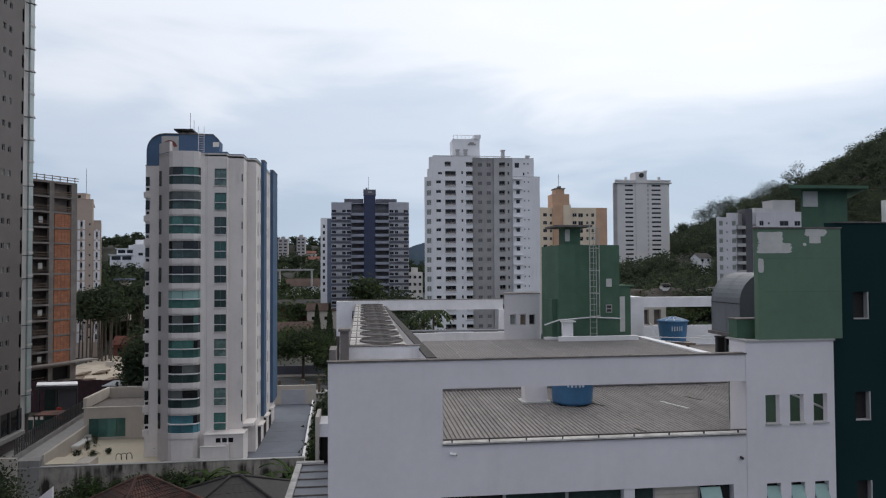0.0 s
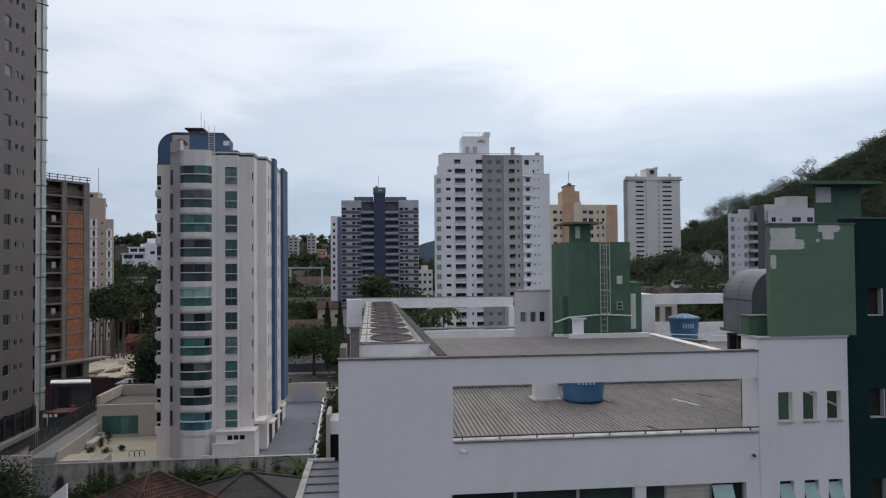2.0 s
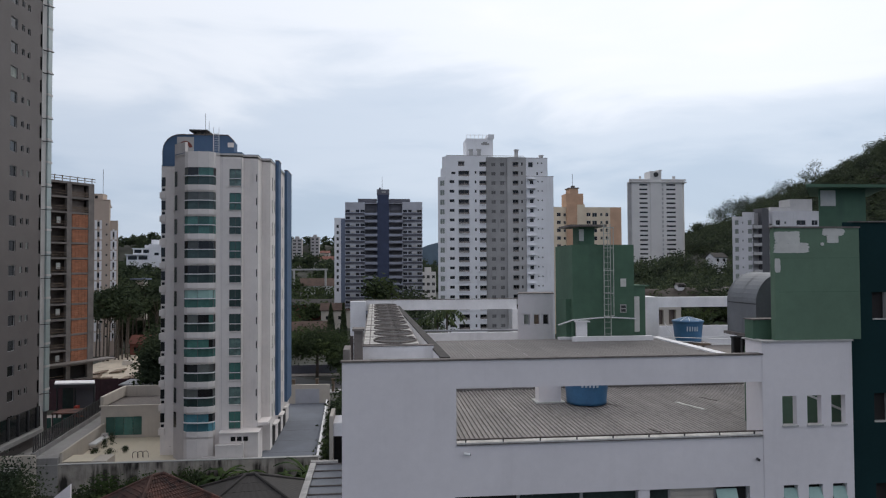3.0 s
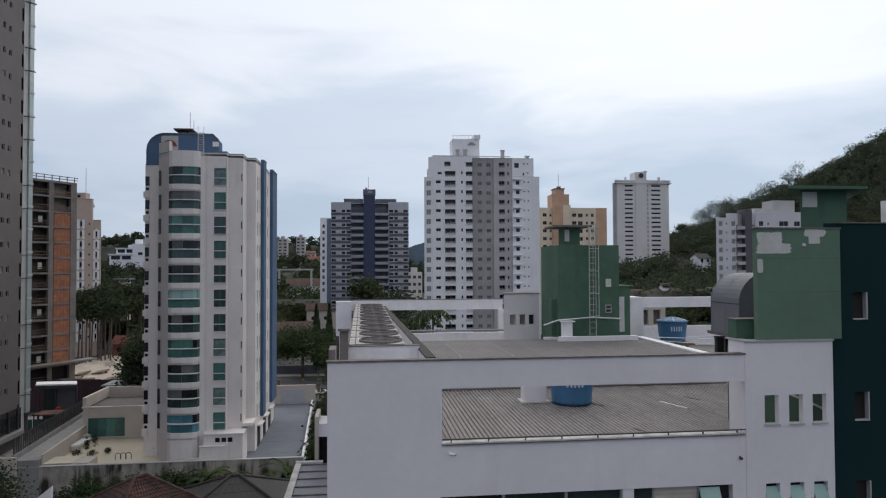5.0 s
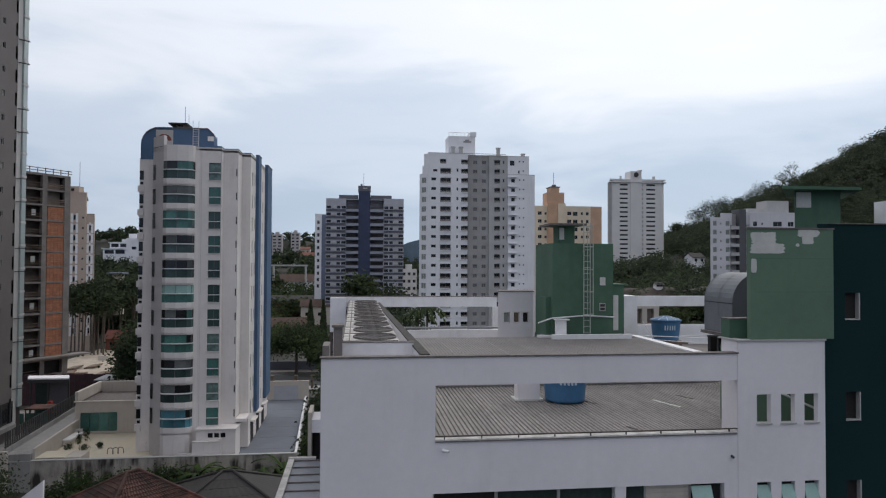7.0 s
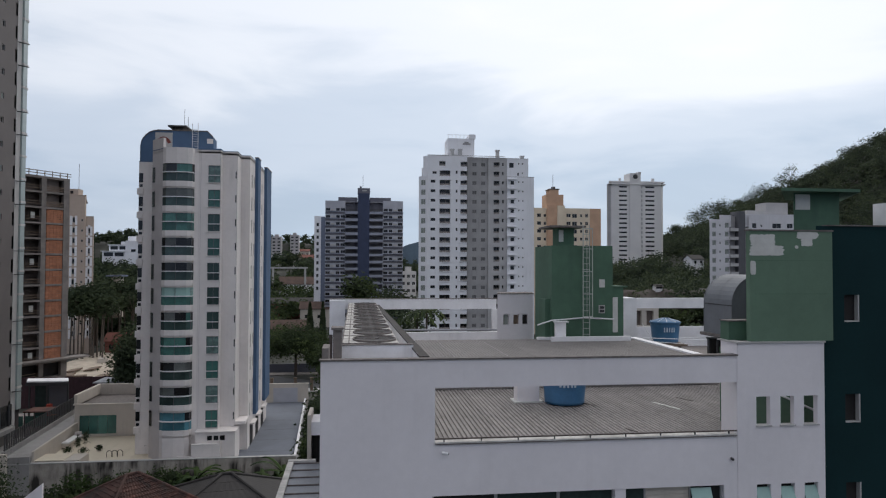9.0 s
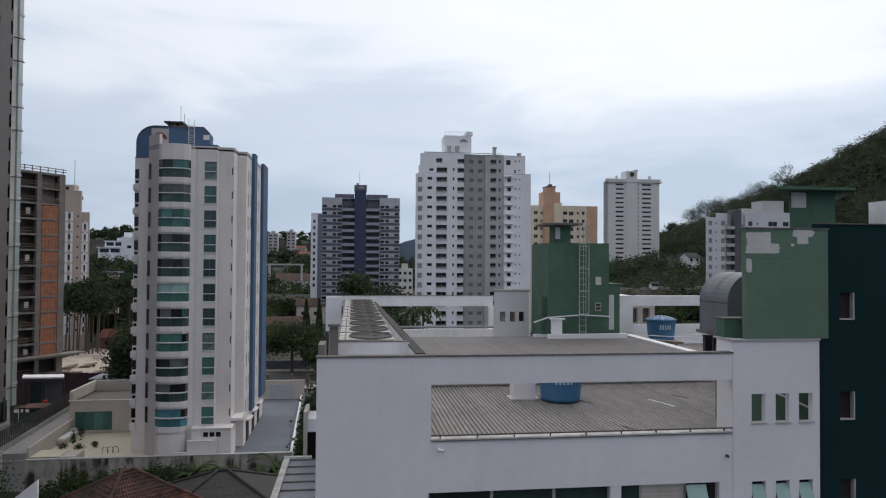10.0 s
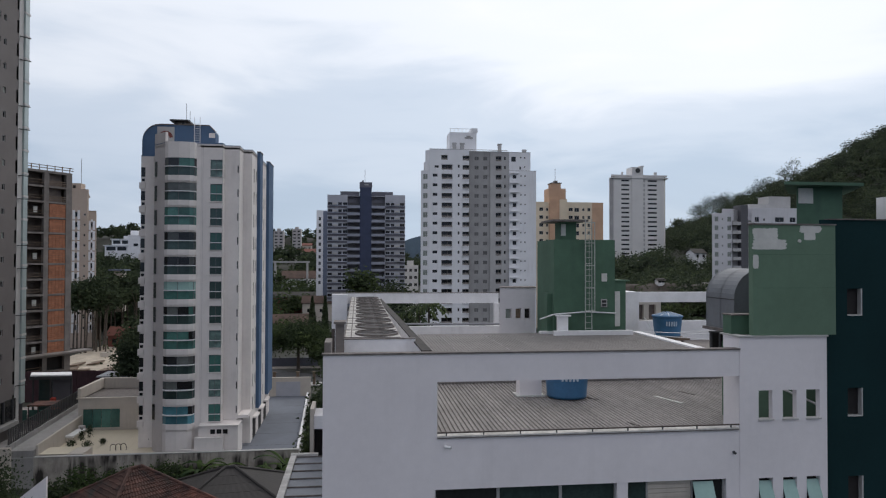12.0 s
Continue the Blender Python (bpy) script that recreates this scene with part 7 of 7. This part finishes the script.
def open_ground(x, y):
    return all((x - cx) ** 2 + ((y - cy) * (0.45 if y < cy else 1)) ** 2 > r * r for cx, cy, r in clear)


forest("hill_forest", "dark dense forest on the steep hill", 3000, ((0.36, 0.98), (235, 560)), 7, 13, M_LEAF_DARK, 21, 0.62, 150, open_ground)
forest("tower_grove", "dark conifers at the foot of the pale tower", 70, ((0.375, 0.475), (318, 352)), 11, 17, M_LEAF_DARK, 31, 0.7, 160)
forest("slope_scrub", "lighter scrub and young trees on the lower slope", 420, ((0.36, 0.62), (225, 330)), 3, 7, M_LEAF, 22, 0.6, 110, open_ground)
forest("ridge_forest", "dark woods on the ridge behind the yard", 950, ((-0.42, -0.26), (245, 480)), 7, 13, M_LEAF_DARK, 23, 0.8, 110,
       lambda x, y: not (-158 < x < -112 and 416 < y < 445) and not (-90 < x < -66 and y < 245))
forest("far_forest", "far wooded hills in haze", 1700, ((-0.42, 0.14), (540, 900)), 8, 14, M_LEAF_DARK, 24, 1.3, 90,
       lambda x, y: not (-80 < x < -40 and 560 < y < 625))
forest("street_greenery", "mixed garden trees between the houses", 170, ((-0.155, -0.045), (300, 520)), 6, 11, M_LEAF, 25, 0.8, 90)
forest("verge_greenery", "garden trees beside the cream tower", 24, ((-0.155, -0.105), (180, 300)), 5, 9, M_LEAF, 26, 0.6, 150)
forest("mid_woods", "dark woods around the far towers", 420, ((-0.17, -0.02), (470, 640)), 8, 13, M_LEAF_DARK, 27, 1.3, 60,
       lambda x, y: not (-80 < x < -44 and y < 612))
# tall emergent trees on the ridge line
for k, (x, y, h, r) in enumerate(((255, 483, 21, 7), (262, 477, 24, 7.5), (269, 470, 22, 6.5), (276, 462, 17, 6), (247, 500, 15, 5), (270, 440, 17, 3.6), (274, 438, 20, 4.2), (279, 434, 17, 3.6), (286, 427, 20, 4.2), (290, 423, 22, 3.8))):
    tree(x, y, height(x, y), h, r, "ridge_tree", "tall open-crowned tree standing above the forest", 0.6, 1700 if r > 4.5 else 420, 0.5, M_LEAF_DARK, 80 + k, 0.9, 0.3)
